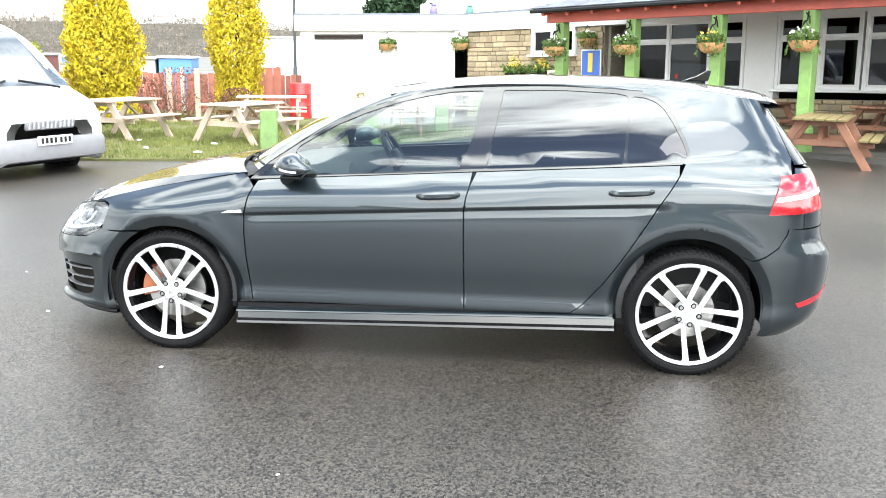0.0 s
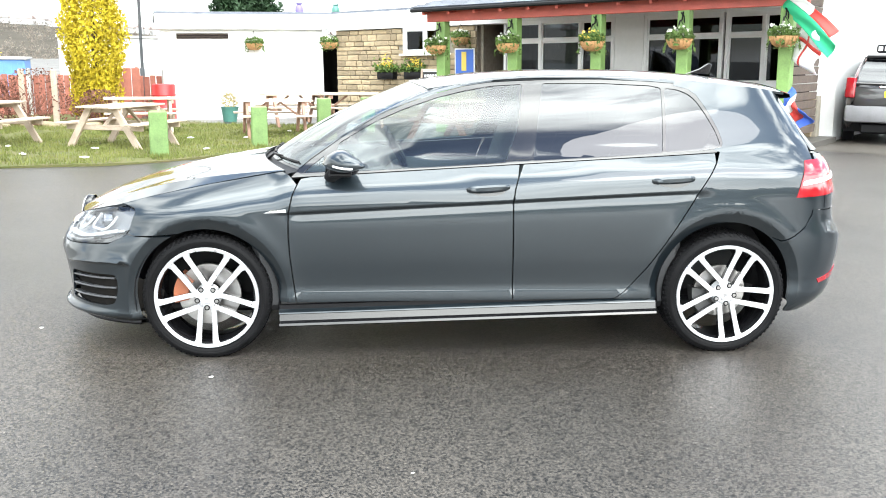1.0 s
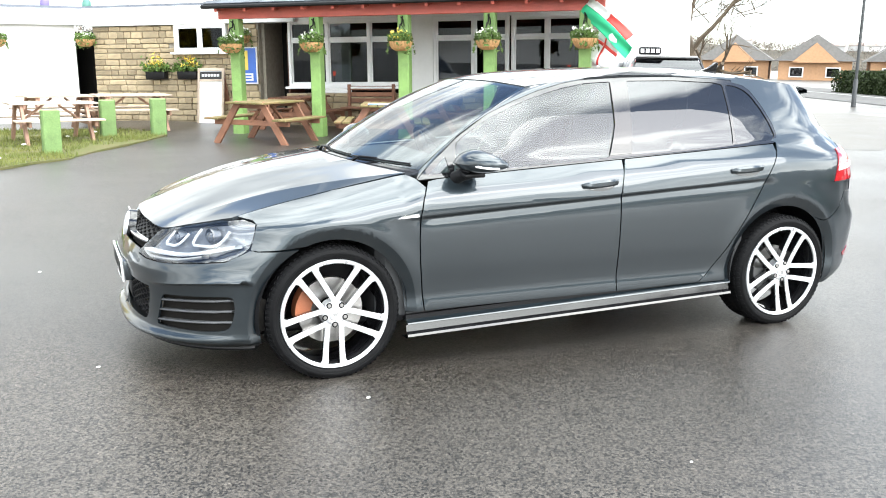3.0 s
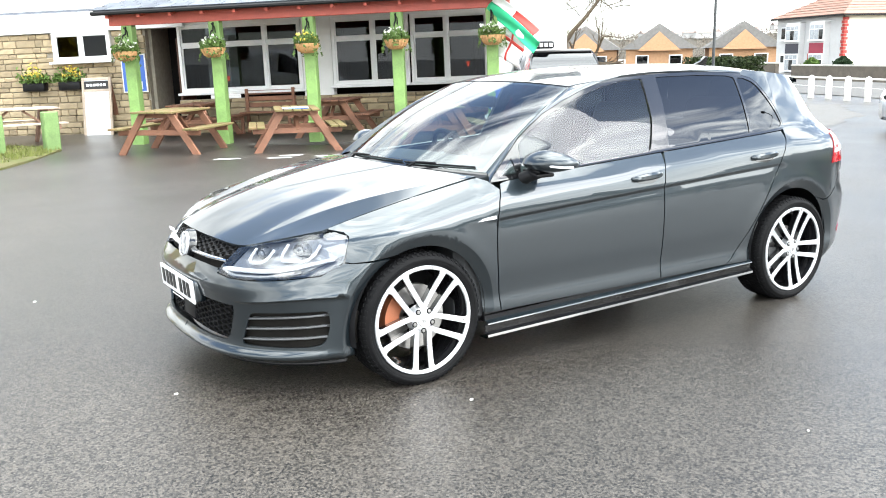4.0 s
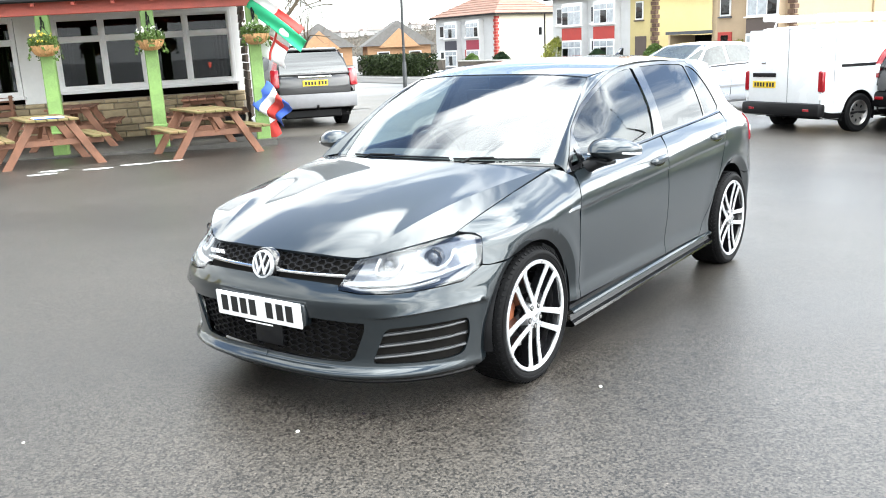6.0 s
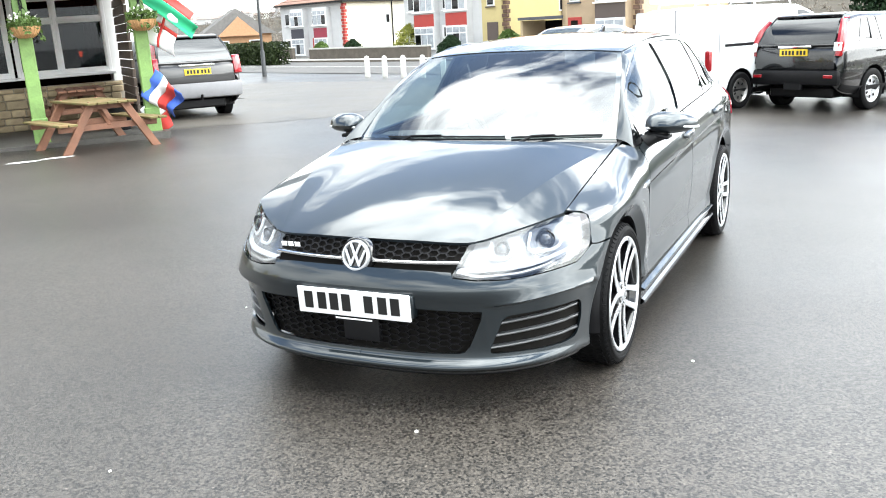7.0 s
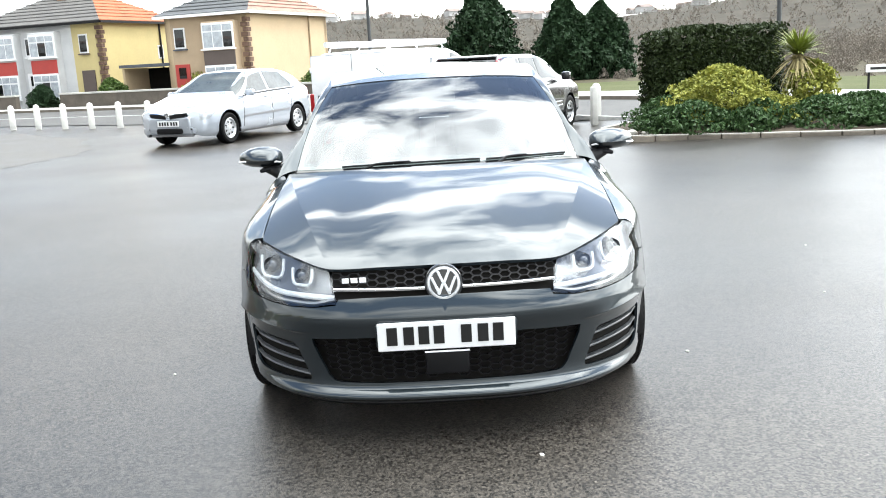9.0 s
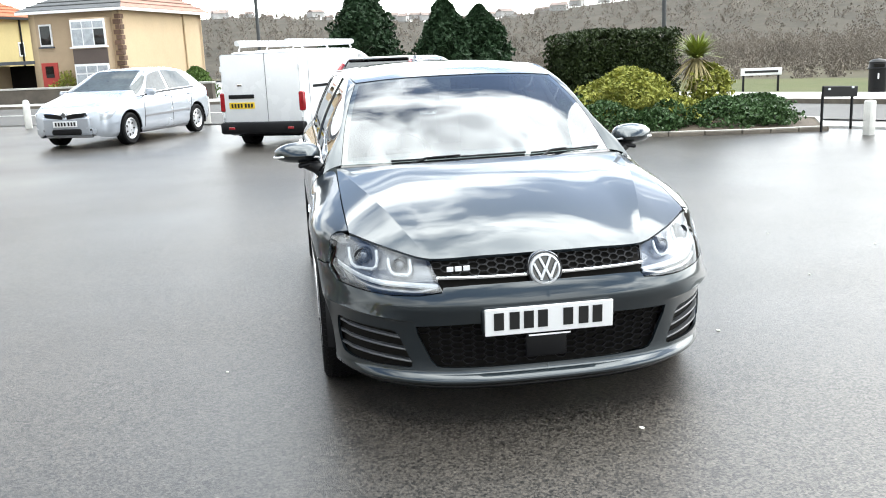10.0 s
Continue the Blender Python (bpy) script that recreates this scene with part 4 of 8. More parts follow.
def build_car():
    car = thing("hatchback_car", "dark grey metallic five-door hatchback parked on wet tarmac", "car", pose(0, .03, 0))
    both = ((body, 1), (mirror_y(body), -1))
    # outlines in (u, z), for one side
    gap = .0035
    d_mid = [(.252, .981), (.232, .91), (.215, .853), (.206, .788), (.207, .68), (.209, .57), (.213, .40), (.215, .283)]
    d_front = [(-.874, .283), (-.888, .40), (-.901, .526), (-.906, .64), (-.903, .736), (-.884, .82), (-.860, .874), (-.846, .898)]
    belt = [(x, float(belt_z(x)) - .012) for x in np.linspace(-.80, .24, 14)]
    f_door = d_front + belt + [(a - gap, c) for a, c in d_mid[1:]]
    d_rear = [(1.262, 1.035), (1.235, .985), (1.195, .92), (1.142, .839), (1.09, .75), (1.032, .655), (.97, .555), (.90, .452), (.829, .362), (.785, .318), (.74, .288)]
    belt_r = [(x, float(belt_z(x)) - .012) for x in np.linspace(.262, 1.24, 14)]
    r_door = [(a + gap, c) for a, c in d_mid[::-1][:-1]] + belt_r + d_rear[1:]
    top_front = [(-.88, .872), (-.905, .905)] + [(x, float(edge_z(x))) for x in np.linspace(-.95, -1.74, 14)]
    lamp_tip = Fx(-1.66, .742)
    fender = [(a - 2 * gap, c) for a, c in d_front[:-1]] + [(-.905, .912)] + [(x, float(edge_z(x)) - .003) if x > -1.3 else Fx(x, float(edge_z(x)) - .003) for x in np.linspace(-.94, -1.73, 16)]
    fender += [Fx(-1.668, .752), Fx(-1.655, .735), Fx(-1.678, .664), Fx(-1.69, .628), Fx(-1.66, .622)] + arc(-AXLE, .348, 0, 118, 0, 20)[1:] + [(-.967, .283)]
    fender = [p for p in fender]
    # bumper with its openings
    low_out = [(0, .250), (.30, .250), (.42, .252), (.445, .258), (.465, .280), (.515, .395), (.521, .428), (.30, .438), (0, .438)]
    vent = [(.530, .250), (.70, .248), (.77, .250), (.800, .262), (.814, .34), (.816, .416), (.74, .411), (.64, .405), (.592, .402)]
    grill = [(0, .606), (.417, .602), (.434, .676), (0, .682)]
    bt = [(UF - .004, .150), Fy(.2, .150), Fy(.45, .152), Fy(.62, .158), Fx(-1.86, .165), Fx(-1.72, .175)]
    bt += [Fx(-1.662, .18)] + arc(-AXLE, .348, 0, 202, 118, 16)[0:] + [Fx(-1.665, .618), Fx(-1.695, .623), Fx(-1.715, .612), Fx(-1.80, .573), Fy(.70, .556), Fy(.60, .549), Fy(.50, .551), Fy(.415, .562), Fy(.405, .582), Fy(.30, .588), Fy(.15, .590), (UF - .004, .590)]
    vent_uv = rounded([Fy(y, z) for y, z in vent], .03)
    hole_u = [Fy(max(y, 1e-4), z) for y, z in low_out]
    for f, sd in both:
        nm = "near" if sd == 1 else "far"
        cl = [(x, float(crease_z(x)) + d) for x in np.linspace(-1.25, 1.5, 276) for d in (.012, .0, -.005, -.012, -.03, -.055)]
        fd = skin("front_door", f_door, f, PAINT, car, .035, extra=cl, flip=sd < 0)
        rd = skin("rear_door", r_door, f, PAINT, car, .035, extra=cl, flip=sd < 0)
        archf = [(-AXLE + r * math.cos(radians(q)), HUB + r * math.sin(radians(q))) for r in (.352, .36, .385, .396, .40, .41) for q in range(0, 130, 4)]
        archf = [Fx(*p) for p in archf]
        skin("front_wing", fender, f, PAINT, car, .03, extra=archf + [p for p in cl if p[0] < -.9], flip=sd < 0)
        # bumper half: lower opening cut as a notch from the middle
        outline = bt + [(UF - .004, .438)] + [Fy(max(y, 1e-4), z) for y, z in low_out[::-1][1:-1]] + [(UF - .004, .250)]
        archb = [Fx(-AXLE + r * math.cos(radians(q)), HUB + r * math.sin(radians(q))) for r in (.352, .36, .385, .396, .40, .41) for q in range(118, 204, 3)]
        ledge = [Fy(float(y), float(ledge_z(y)) + d) for y in np.linspace(.50, .872, 90) for d in (.060, .045, .030, .016, .006, .001, -.004, -.009, -.015, -.028)]
        ledge += [Fy(float(y), z) for y in np.linspace(.002, .80, 80) for z in (.19, .20, .208, .216, .226, .238, .25, .495, .503, .508, .514, .522)]
        skin("front_bumper", outline, f, PAINT, car, .028, holes=[vent_uv], extra=archb + ledge, flip=sd < 0)

        def back(d, g=f):
            def h(u, z):
                p = g(u, z)
                q = p.copy()
                q[:, 0] += d
                q[:, 1] *= 1 - d * .35
                return q
            return h
        # vent backing in near-black: the recess's shade is put into its colour
        skin("bumper_vent", [Fy(y, z) for y, z in [(.50, .236), (.70, .234), (.78, .236), (.820, .25), (.834, .34), (.836, .432), (.74, .425), (.565, .418)]], back(.035), SHADEBLACK, car, .04, fold=0, flip=sd < 0)
        for z0 in (.272, .322, .372):
            sl = bmesh.new()
            rows = []
            yi = .522 + (z0 - .25) * .43
            for y in np.linspace(yi, .808, 14):
                z = z0 + .022 * ((y - yi) / (.808 - yi))
                p = f(np.array([u_at_y(float(y), z)]), np.array([z]))[0]
                rows.append([(p[0] + dx, p[1] + .006 * sd * (y > .78), z + dz) for dx, dz in ((.034, .006), (.004, .0045), (.0, .001), (.003, -.0035), (.034, -.005))])
            grid_bm(sl, rows, True)
            part("vent_slat", sl, SLAT, car, "", True)
        # grille backings likewise blackened for the shade behind the mesh
        skin("lower_grille_backing", [Fy(max(y, 1e-4), z) for y, z in [(0, .235), (.48, .24), (.54, .44), (0, .45)]], back(.05), SHADEBLACK, car, .05, fold=0, flip=sd < 0)
        hx = bmesh.new()
        hex_mesh_bm(hx, [(p[0], p[1]) for p in [Fy(max(y, .02), z) for y, z in [(.0, .258), (.43, .260), (.50, .395), (.512, .425), (0, .432)]]], .034, back(.022))
        part("lower_grille_mesh", hx, BLACK, car, "black honeycomb grille mesh")
        skin("upper_grille_backing", [Fy(max(y, 1e-4), z) for y, z in [(0, .575), (.43, .570), (.445, .69), (0, .70)]], back(.04), SHADEBLACK, car, .05, fold=0, flip=sd < 0)
        hx = bmesh.new()
        hex_mesh_bm(hx, [Fy(max(y, .02), z) for y, z in [(0, .622), (.41, .618), (.425, .672), (0, .678)]], .029, back(.018))
        part("upper_grille_mesh", hx, BLACK, car, "black honeycomb grille mesh")
        st = bmesh.new()
        rows = []
        for y in np.linspace(.0, .424, 12):
            p = f(np.array([u_at_y(max(float(y), 1e-4), .612)]), np.array([.612]))[0]
            rows.append([(p[0] + dx, p[1], .612 + dz) for dx, dz in ((.03, .007), (.004, .007), (.000, .004), (.000, -.003), (.004, -.006), (.03, -.006))])
        part("grille_strip", grid_bm(st, rows, True), CHROME, car, "bright chrome grille strip", True)
        # lip under the bumper
        lp = bmesh.new()
        rows = []
        for u in np.linspace(UF + 1e-4, u_at_x(-1.69, .18), 40):
            p = f(np.array([u]), np.array([.150]))[0]
            n2 = Vector((p[0] + 1.3, p[1], 0)).normalized()
            rows.append([(p[0] + n2.x * o, p[1] + n2.y * o, z) for o, z in ((.020, .168), (.024, .158), (.012, .146), (-.05, .140), (-.05, .165))])
        part("front_lip", grid_bm(lp, rows, True), BLACK, car, "black splitter lip under the bumper", True)
        # headlamp
        lo = [Fy(.409, .567), Fy(.50, .555), Fy(.60, .553), Fy(.70, .560), Fx(-1.80, .577), Fx(-1.72, .612), Fx(-1.692, .64), Fx(-1.664, .715), Fx(-1.662, .738), Fx(-1.70, .752)]
        lo += [Fy(BW * t, float(bonnet_front_z(t)) - .007) for t in (.96, .9, .82, .74, .66, .61)] + [Fy(.442, .668)]
        head = skin("headlamp", lo, back(.055), GLOSSBLACK, car, .04, fold=0, flip=sd < 0)
        head["label"] = "clear-lensed headlamp with bright reflector and light strip"
        skin("headlamp_lens", lo, f, LENS, head, .03, fold=.008, flip=sd < 0).visible_shadow = False
        for y, z, r in ((.700, .668, .038), (.562, .648, .030)):
            p = back(.030)(np.array([u_at_y(y, z)]), np.array([z]))[0]
            pr = lathe([(-.022, .0), (-.020, r * .35), (-.012, r * .62), (.0, r * .70), (.0, r * .78), (-.010, r), (.03, r * 1.05)], 28, closed=False)
            ob = part("projector", pr, LAMPINNER, head, "dark round projector lens", True)
            ob.matrix_local = pose(*p, 0, 0, -72 * sd if sd > 0 else -108)
            # light guide: a U round the projector, open at the top
            loop = [(-1.40, .8), (-1.38, -.2), (-1.2, -.75), (-.8, -1.0), (.8, -1.0), (1.2, -.75), (1.38, -.2), (1.40, .8)]
            line = []
            for a, c in loop:
                yy, zq = y + a * r, z + c * r
                line.append(back(.022)(np.array([u_at_y(yy, zq)]), np.array([zq]))[0])
            part("light_guide", tube(line, .0065, 6), LIGHTGUIDE, head, "white U-shaped light guide", True)
        for dz, wd, mt, nm in ((0, .0075, LIGHTGUIDE, "light_strip"), (-.022, .007, DISC, "indicator_bar")):
            st = bmesh.new()
            rows = []
            for y in np.linspace(.425, .80 if dz == 0 else .74, 16):
                zq = .580 + dz * smooth((y - .40) / .12) + .03 * (y - .42) + .045 * max(0, (y - .62) / .18) ** 2
                p = back(.014)(np.array([u_at_y(float(y), zq)]), np.array([zq]))[0]
                rows.append([(p[0] + dx, p[1], zq + dw) for dx, dw in ((.03, wd), (0, wd), (-.004, 0), (0, -wd), (.03, -wd))])
            part(nm, grid_bm(st, rows, True), mt, head, "", True)
        skin("reflector", [Fy(.44, .585), Fy(.62, .572), Fy(.76, .59), Fx(-1.72, .65), Fx(-1.70, .73), Fy(.70, .715), Fy(.56, .69), Fy(.46, .665)], back(.046), LAMPSATIN, head, .05, fold=0, flip=sd < 0)
        # sill and skirt
        sk = bmesh.new()
        rows, top = [], []
        for x in np.linspace(-.965, .955, 20):
            o = .024 * x
            rows.append([(x, -sd * y, z + o) for y, z in ((.850, .270), (.884, .254), (.886, .248), (.858, .241))])
            top.append([(x, -sd * y, z + o) for y, z in ((.78, .286), (.858, .286), (.858, .263), (.80, .262))])
        part("sill", grid_bm(sk, rows), PAINT, car, "", False)
        part("sill_recess", grid_bm(bmesh.new(), top), BLACK, car)
        sk = bmesh.new()
        rows = []
        for x in np.linspace(-.965, .965, 20):
            o = .024 * x
            rows.append([(x, -sd * y, z + o) for y, z in ((.85, .238), (.860, .238), (.866, .207), (.884, .197), (.888, .186), (.87, .176), (.80, .172))])
        part("side_skirt", grid_bm(sk, rows), GLOSSBLACK, car, "black side skirt")
        # rear quarter, with the pillar behind the glass
        dlo_r = [(1.235, 1.047), (1.286, 1.062), (1.296, 1.08), (1.262, 1.16), (1.215, 1.25), (1.17, 1.318), (1.13, 1.345), (1.06, 1.361)]
        q_top = [(1.06, 1.372), (1.10, 1.392)] + [Fx(x, float(roof_ez(x)) + .002) for x in (1.2, 1.35, 1.47, 1.58, 1.66)]
        tail = [Fx(1.70, 1.27), Fx(1.745, 1.17), Fx(1.79, 1.06), Fx(1.78, 1.03), Fx(1.768, .985), Fx(1.745, .95), Fx(1.70, .83), Fx(1.685, .79), Fx(1.72, .775), Fx(1.76, .765)]
        low_q = [Fx(1.77, .74), Fx(1.74, .66), Fx(1.70, .60), Fx(1.66, .575), Fx(1.60, .56)]
        quarter = [(.744, .285), (.967 + .0, .285)] + arc(AXLE, .348, 0, 178, 52, 18, HUBR) + [Fx(1.60, .59), Fx(1.66, .615), Fx(1.72, .66), Fx(1.752, .72), Fx(1.757, .755)] + tail[::-1][1:] + q_top[::-1] + dlo_r[::-1] + [(1.268, 1.035)] + [(a + gap * 2, c) for a, c in d_rear[1:]]
        archr = [Fx(AXLE + r * math.cos(radians(q)), HUBR + r * math.sin(radians(q))) for r in (.352, .36, .385, .396, .40, .41) for q in range(40, 180, 4)]
        skin("rear_quarter", quarter, f, PAINT, car, .03, extra=archr, flip=sd < 0)
        rb = [Fx(1.665, .20)] + arc(AXLE, .348, 0, -14, 52, 14, HUBR)[1:] + [Fx(1.60, .582), Fx(1.66, .607), Fx(1.72, .652), Fx(1.757, .715), Fx(1.763, .745), Fx(1.80, .742)] + [(u, .738) for u in np.linspace(u_at_x(1.84, .738), UR - 1e-3, 8)] + [(UR - 1e-3, .21), (2.4, .20), Fx(1.9, .19)]
        archb2 = [Fx(AXLE + r * math.cos(radians(q)), HUBR + r * math.sin(radians(q))) for r in (.352, .36, .385, .396, .40, .41) for q in range(-14, 54, 3)]
        skin("rear_bumper", rb, f, PAINT, car, .035, extra=archb2, flip=sd < 0)
        skin("tailgate", [Fx(1.84, .750), (UR - 1e-3, .750), (UR - 1e-3, 1.00), (2.5, 1.0), Fx(1.80, 1.02), Fx(1.79, .99)], f, PAINT, car, .05, flip=sd < 0)
        skin("rear_window", [Fx(1.80, 1.035), (UR - 1e-3, 1.02), (UR - 1e-3, 1.335), Fx(1.66, 1.325), Fx(1.71, 1.25), Fx(1.76, 1.15)], f, TINT, car, .06, flip=sd < 0)
        tl = [Fx(1.655, .812), Fx(1.668, .85), Fx(1.700, .95), Fx(1.714, .990), (2.18, .998), (2.24, .995), (2.25, .832), (2.2, .826), Fx(1.80, .816)]
        skin("lamp_panel", [Fx(1.70, .744), (2.27, .744), (2.27, .84), Fx(1.675, .84)], f, PAINT, car, .03, lift=-.003, flip=sd < 0)
        tlamp = skin("tail_lamp", tl, f, REDLENS, car, .03, lift=.006, label="red tail lamp with a pale reversing strip", flip=sd < 0)
        skin("reverse_strip", [Fx(1.684, .872), Fx(1.692, .894), (2.24, .926), (2.24, .904)], f, WHITE, tlamp, .03, lift=.009, flip=sd < 0)
        skin("rear_reflector", [Fx(1.845, .350), Fx(1.830, .372), (2.30, .428), (2.30, .396)], f, REDLENS, car, .03, lift=.004, flip=sd < 0)
        # glazing and its trim
        up_f = [(-.862, .925), (-.80, .975), (-.73, 1.022), (-.654, 1.074), (-.56, 1.130), (-.46, 1.186), (-.32, 1.245), (-.167, 1.297), (-.02, 1.333), (.119, 1.356), (.275, 1.368)]
        lowf = [(.205, float(belt_z(.205)) + .010)] + [(x, float(belt_z(x)) + .010) for x in np.linspace(.1, -.84, 10)]
        trim = [(x, z + (.016 if x > -.5 else .013)) for x, z in up_f] + [(.40, 1.386), (.681, 1.388), (.93, 1.380), (1.07, 1.371), (1.14, 1.355), (1.185, 1.325), (1.232, 1.25), (1.28, 1.16), (1.314, 1.075), (1.305, 1.055), (1.27, 1.044)]
        trim += [(x, float(belt_z(x)) - .007) for x in np.linspace(1.25, -.86, 24)] + [(-.895, .905)]
        g_front = [(-.70, float(belt_z(-.70)) + .010), (-.655, 1.062), (-.56, 1.118), (-.46, 1.174), (-.32, 1.233), (-.167, 1.285), (-.02, 1.321), (.119, 1.345), (.268, 1.357), (.232, 1.142), (.168, float(belt_z(.168)) + .012)] + [(x, float(belt_z(x)) + .011) for x in np.linspace(.1, -.6, 8)]
        g_tri = [(-.835, float(belt_z(-.835)) + .012), (-.735, 1.008), (-.725, float(belt_z(-.725)) + .012)]
        g_rear = [(.382, 1.361), (.681, 1.363), (.93, 1.354), (.985, 1.345), (.967, float(belt_z(.967)) + .013)] + [(x, float(belt_z(x)) + .012) for x in np.linspace(.9, .318, 7)] + [(.342, 1.142)]
        g_q = [(1.012, 1.343), (1.07, 1.336), (1.125, 1.315), (1.16, 1.285), (1.205, 1.215), (1.25, 1.13), (1.270, 1.075), (1.255, 1.063), (1.20, float(belt_z(1.2)) + .014), (.994, float(belt_z(.994)) + .014)]
        g_front, g_rear, g_q = (grown(g, .0075) for g in (g_front, g_rear, g_q))
        skin("window_trim", trim, f, GLOSSBLACK, car, .035, holes=[rounded(g_front, .015), g_tri, rounded(g_rear, .015), rounded(g_q, .02)], lift=-.001, label="black window surround and pillar trim", flip=sd < 0)
        g1 = skin("front_window", rounded(g_front, .015), f, GLASS, fd, .05, lift=-.005, fold=0, label="clear side window mirroring the sky", flip=sd < 0)
        g2 = skin("quarter_light", g_tri, f, GLASS, car, .05, lift=-.005, fold=0, flip=sd < 0)
        g3 = skin("rear_window_pane", rounded(g_rear, .015), f, TINT, rd, .05, lift=-.005, fold=0, label="dark tinted rear side window", flip=sd < 0)
        g4 = skin("rear_quarter_pane", rounded(g_q, .02), f, TINT, car, .05, lift=-.005, fold=0, label="dark tinted rear quarter window", flip=sd < 0)
        bp = [(.272, 1.356), (.236, 1.142), (.176, .990), (.310, .998), (.336, 1.142), (.376, 1.360)]
        skin("pillar_cover", bp, f, GLOSSBLACK, car, .05, lift=.003, fold=.004, label="gloss black middle pillar cover", flip=sd < 0)
        # windscreen pillar running on as the roof rail
        rows = []
        dlo_top = [(-.90, .905)] + [(x, z + .018) for x, z in up_f] + [(.40, 1.388), (.681, 1.390), (.93, 1.382), (1.06, 1.374), (1.12, 1.372)]
        ws_s = [0, .06, .14, .23, .33, .46, .59, .76, .90, 1.0]
        n_ws = len(ws_s)
        for i, (x, z) in enumerate(dlo_top):
            pb = body(np.array([x]), np.array([z]))[0]
            if i < n_ws:
                pt = windscreen(np.array([ws_s[i]]), np.array([-1.005]))[0]
            else:
                pt = roof(np.array([max(x - .0, -.2)]), np.array([-1.0]))[0]
                pt[0] = max(pt[0], -.2)
            pb, pt = Vector(pb), Vector(pt)
            out = Vector((0, -.75, .66)) * .010
            rows.append([Vector(((p := pb.lerp(pt, t) + out * math.sin(math.pi * t)).x, p.y * sd, p.z)) for t in (0, .2, .4, .6, .8, 1)])
        part("windscreen_pillar", grid_bm(bmesh.new(), rows), PAINT, car, "", True)
        # door handles in shallow cups
        for dr, x0, zz in ((fd, .078, .858), (rd, 1.012, .902)):
            hd = bmesh.new()
            rows = []
            for i in range(15):
                t = i / 14
                x = x0 - .108 + .216 * t
                b = math.sin(math.pi * t) ** .35 if 0 < t < 1 else 0
                p = f(np.array([x]), np.array([zz]))[0]
                zc = zz + .007 * (t - .5) * 2
                o = -sd * (.006 + .030 * b)
                hh = .008 + .0115 * b
                rows.append([(x, p[1] + o * k, zc + dz * hh) for k, dz in ((.3, .9), (.8, 1.0), (1.05, .5), (1.05, -.4), (.8, -.9), (.3, -1.0))])
            part("door_handle", grid_bm(hd, rows, True), PAINT, dr, "", True)
            cup = [(x0 + .085 * math.cos(q), zz - .012 + .026 * math.sin(q)) for q in np.linspace(0, 2 * math.pi, 24, endpoint=False)]
            skin("handle_cup", cup, f, GLOSSBLACK, dr, .02, lift=.002, fold=.003, flip=sd < 0)
        # door mirror
        mr = thing("door_mirror", "", "")
        mr.parent = car
        def shell(t, a, off=0.0):
            sc = max(math.sin(math.pi * t), 1e-4) ** .5 if 0 < t < 1 else .03
            cs, sn = math.cos(a), math.sin(a)
            taper = 1 - .30 * max(-cs, 0)
            yy = -.925 + (.122 * abs(cs) ** .75 * (1 if cs > 0 else -1)) * (.55 + .45 * sc) - .020 * t
            zz = .986 + ((.066 if sn > 0 else .044) + off) * abs(sn) ** .7 * (1 if sn > 0 else -1) * sc * taper
            return (-.735 + .175 * t ** .85 + .045 * max(-cs, 0) ** 1.5, (yy - off * (cs < 0)) * sd, zz)
        rows = [[shell(i / 12, 2 * math.pi * k / 20) for k in range(20)] for i in range(13)]
        sh = grid_bm(bmesh.new(), rows, True)
        sh.faces.new([v for v in sh.verts][:20])
        sh.faces.new([v for v in sh.verts][-20:])
        part("mirror_shell", sh, PAINT, mr, "", True)
        part("mirror_base", box((.11, .12, .022), pose(-.650, -.875 * sd, .938, sd * 10, 0, 0), .010, 2), BLACK, mr, "black mirror foot", True)
        part("mirror_arm", tube([(-.70, -.815 * sd, .905), (-.685, -.85 * sd, .925), (-.65, -.90 * sd, .945)], [.035, .032, .03], 10), BLACK, mr, "", True)
        sig = [Vector(shell(t, math.radians(194), .002)) for t in (.55, .42, .30, .20, .12, .06)] + [Vector(shell(t, math.radians(344), .002)) for t in (.06, .12, .20)]
        part("turn_signal", tube(sig, .0055, 6), WHITE, mr, "pale indicator strip", True)
        # flash on the wing behind the wheel
        skin("wing_badge", [(-1.025, .738), (-.915, .742), (-.918, .758), (-.99, .752)], f, CHROME, car, .02, lift=.004, fold=.004, flip=sd < 0)
        # wheels
        for ax, sp in ((-AXLE, 52 if sd == 1 else 20), (AXLE, 65 if sd == 1 else 35)):
            m = pose(ax, -(.772 if ax < 0 else .790) * sd, .3085, 0, 0, 0 if sd == 1 else 180)
            build_wheel("wheel", sp, car, m, .156 if ax < 0 else .136)
            lin = bmesh.new()
            rows = []
            for i in range(25):
                q = radians(-12 + 204 * i / 24)
                rows.append([(ax + r * math.cos(q), -sd * y, (HUB if ax < 0 else HUBR) + r * math.sin(q)) for r, y in ((.352, .862), (.362, .84), (.362, .56), (.20, .54))])
            part("arch_liner", grid_bm(lin, rows), BLACK, car, "black wheel arch liner", True)
    # panels across the middle
    bo = [(0, -1), (0, 1), (1, 1), (1, -1)]
    skin("bonnet", [(.0, t) for t in np.linspace(-1, 1, 60)] + [(s, 1) for s in np.linspace(.02, 1, 30)] + [(1, t) for t in np.linspace(.97, -1, 60)] + [(s, -1) for s in np.linspace(.98, .02, 30)],
         bonnet, PAINT, car, .035, fold=.014, extra=[(v, sg * (crease_t(v) + d)) for v in np.linspace(.01, .96, 90) for d in (-.05, -.03, -.012, -.003, .003, .012) for sg in (-1, 1)])
    skin("roof_panel", [(-.285, -1), (1.70, -1), (1.70, 1), (-.285, 1)], roof, PAINT, car, .05, fold=.012)
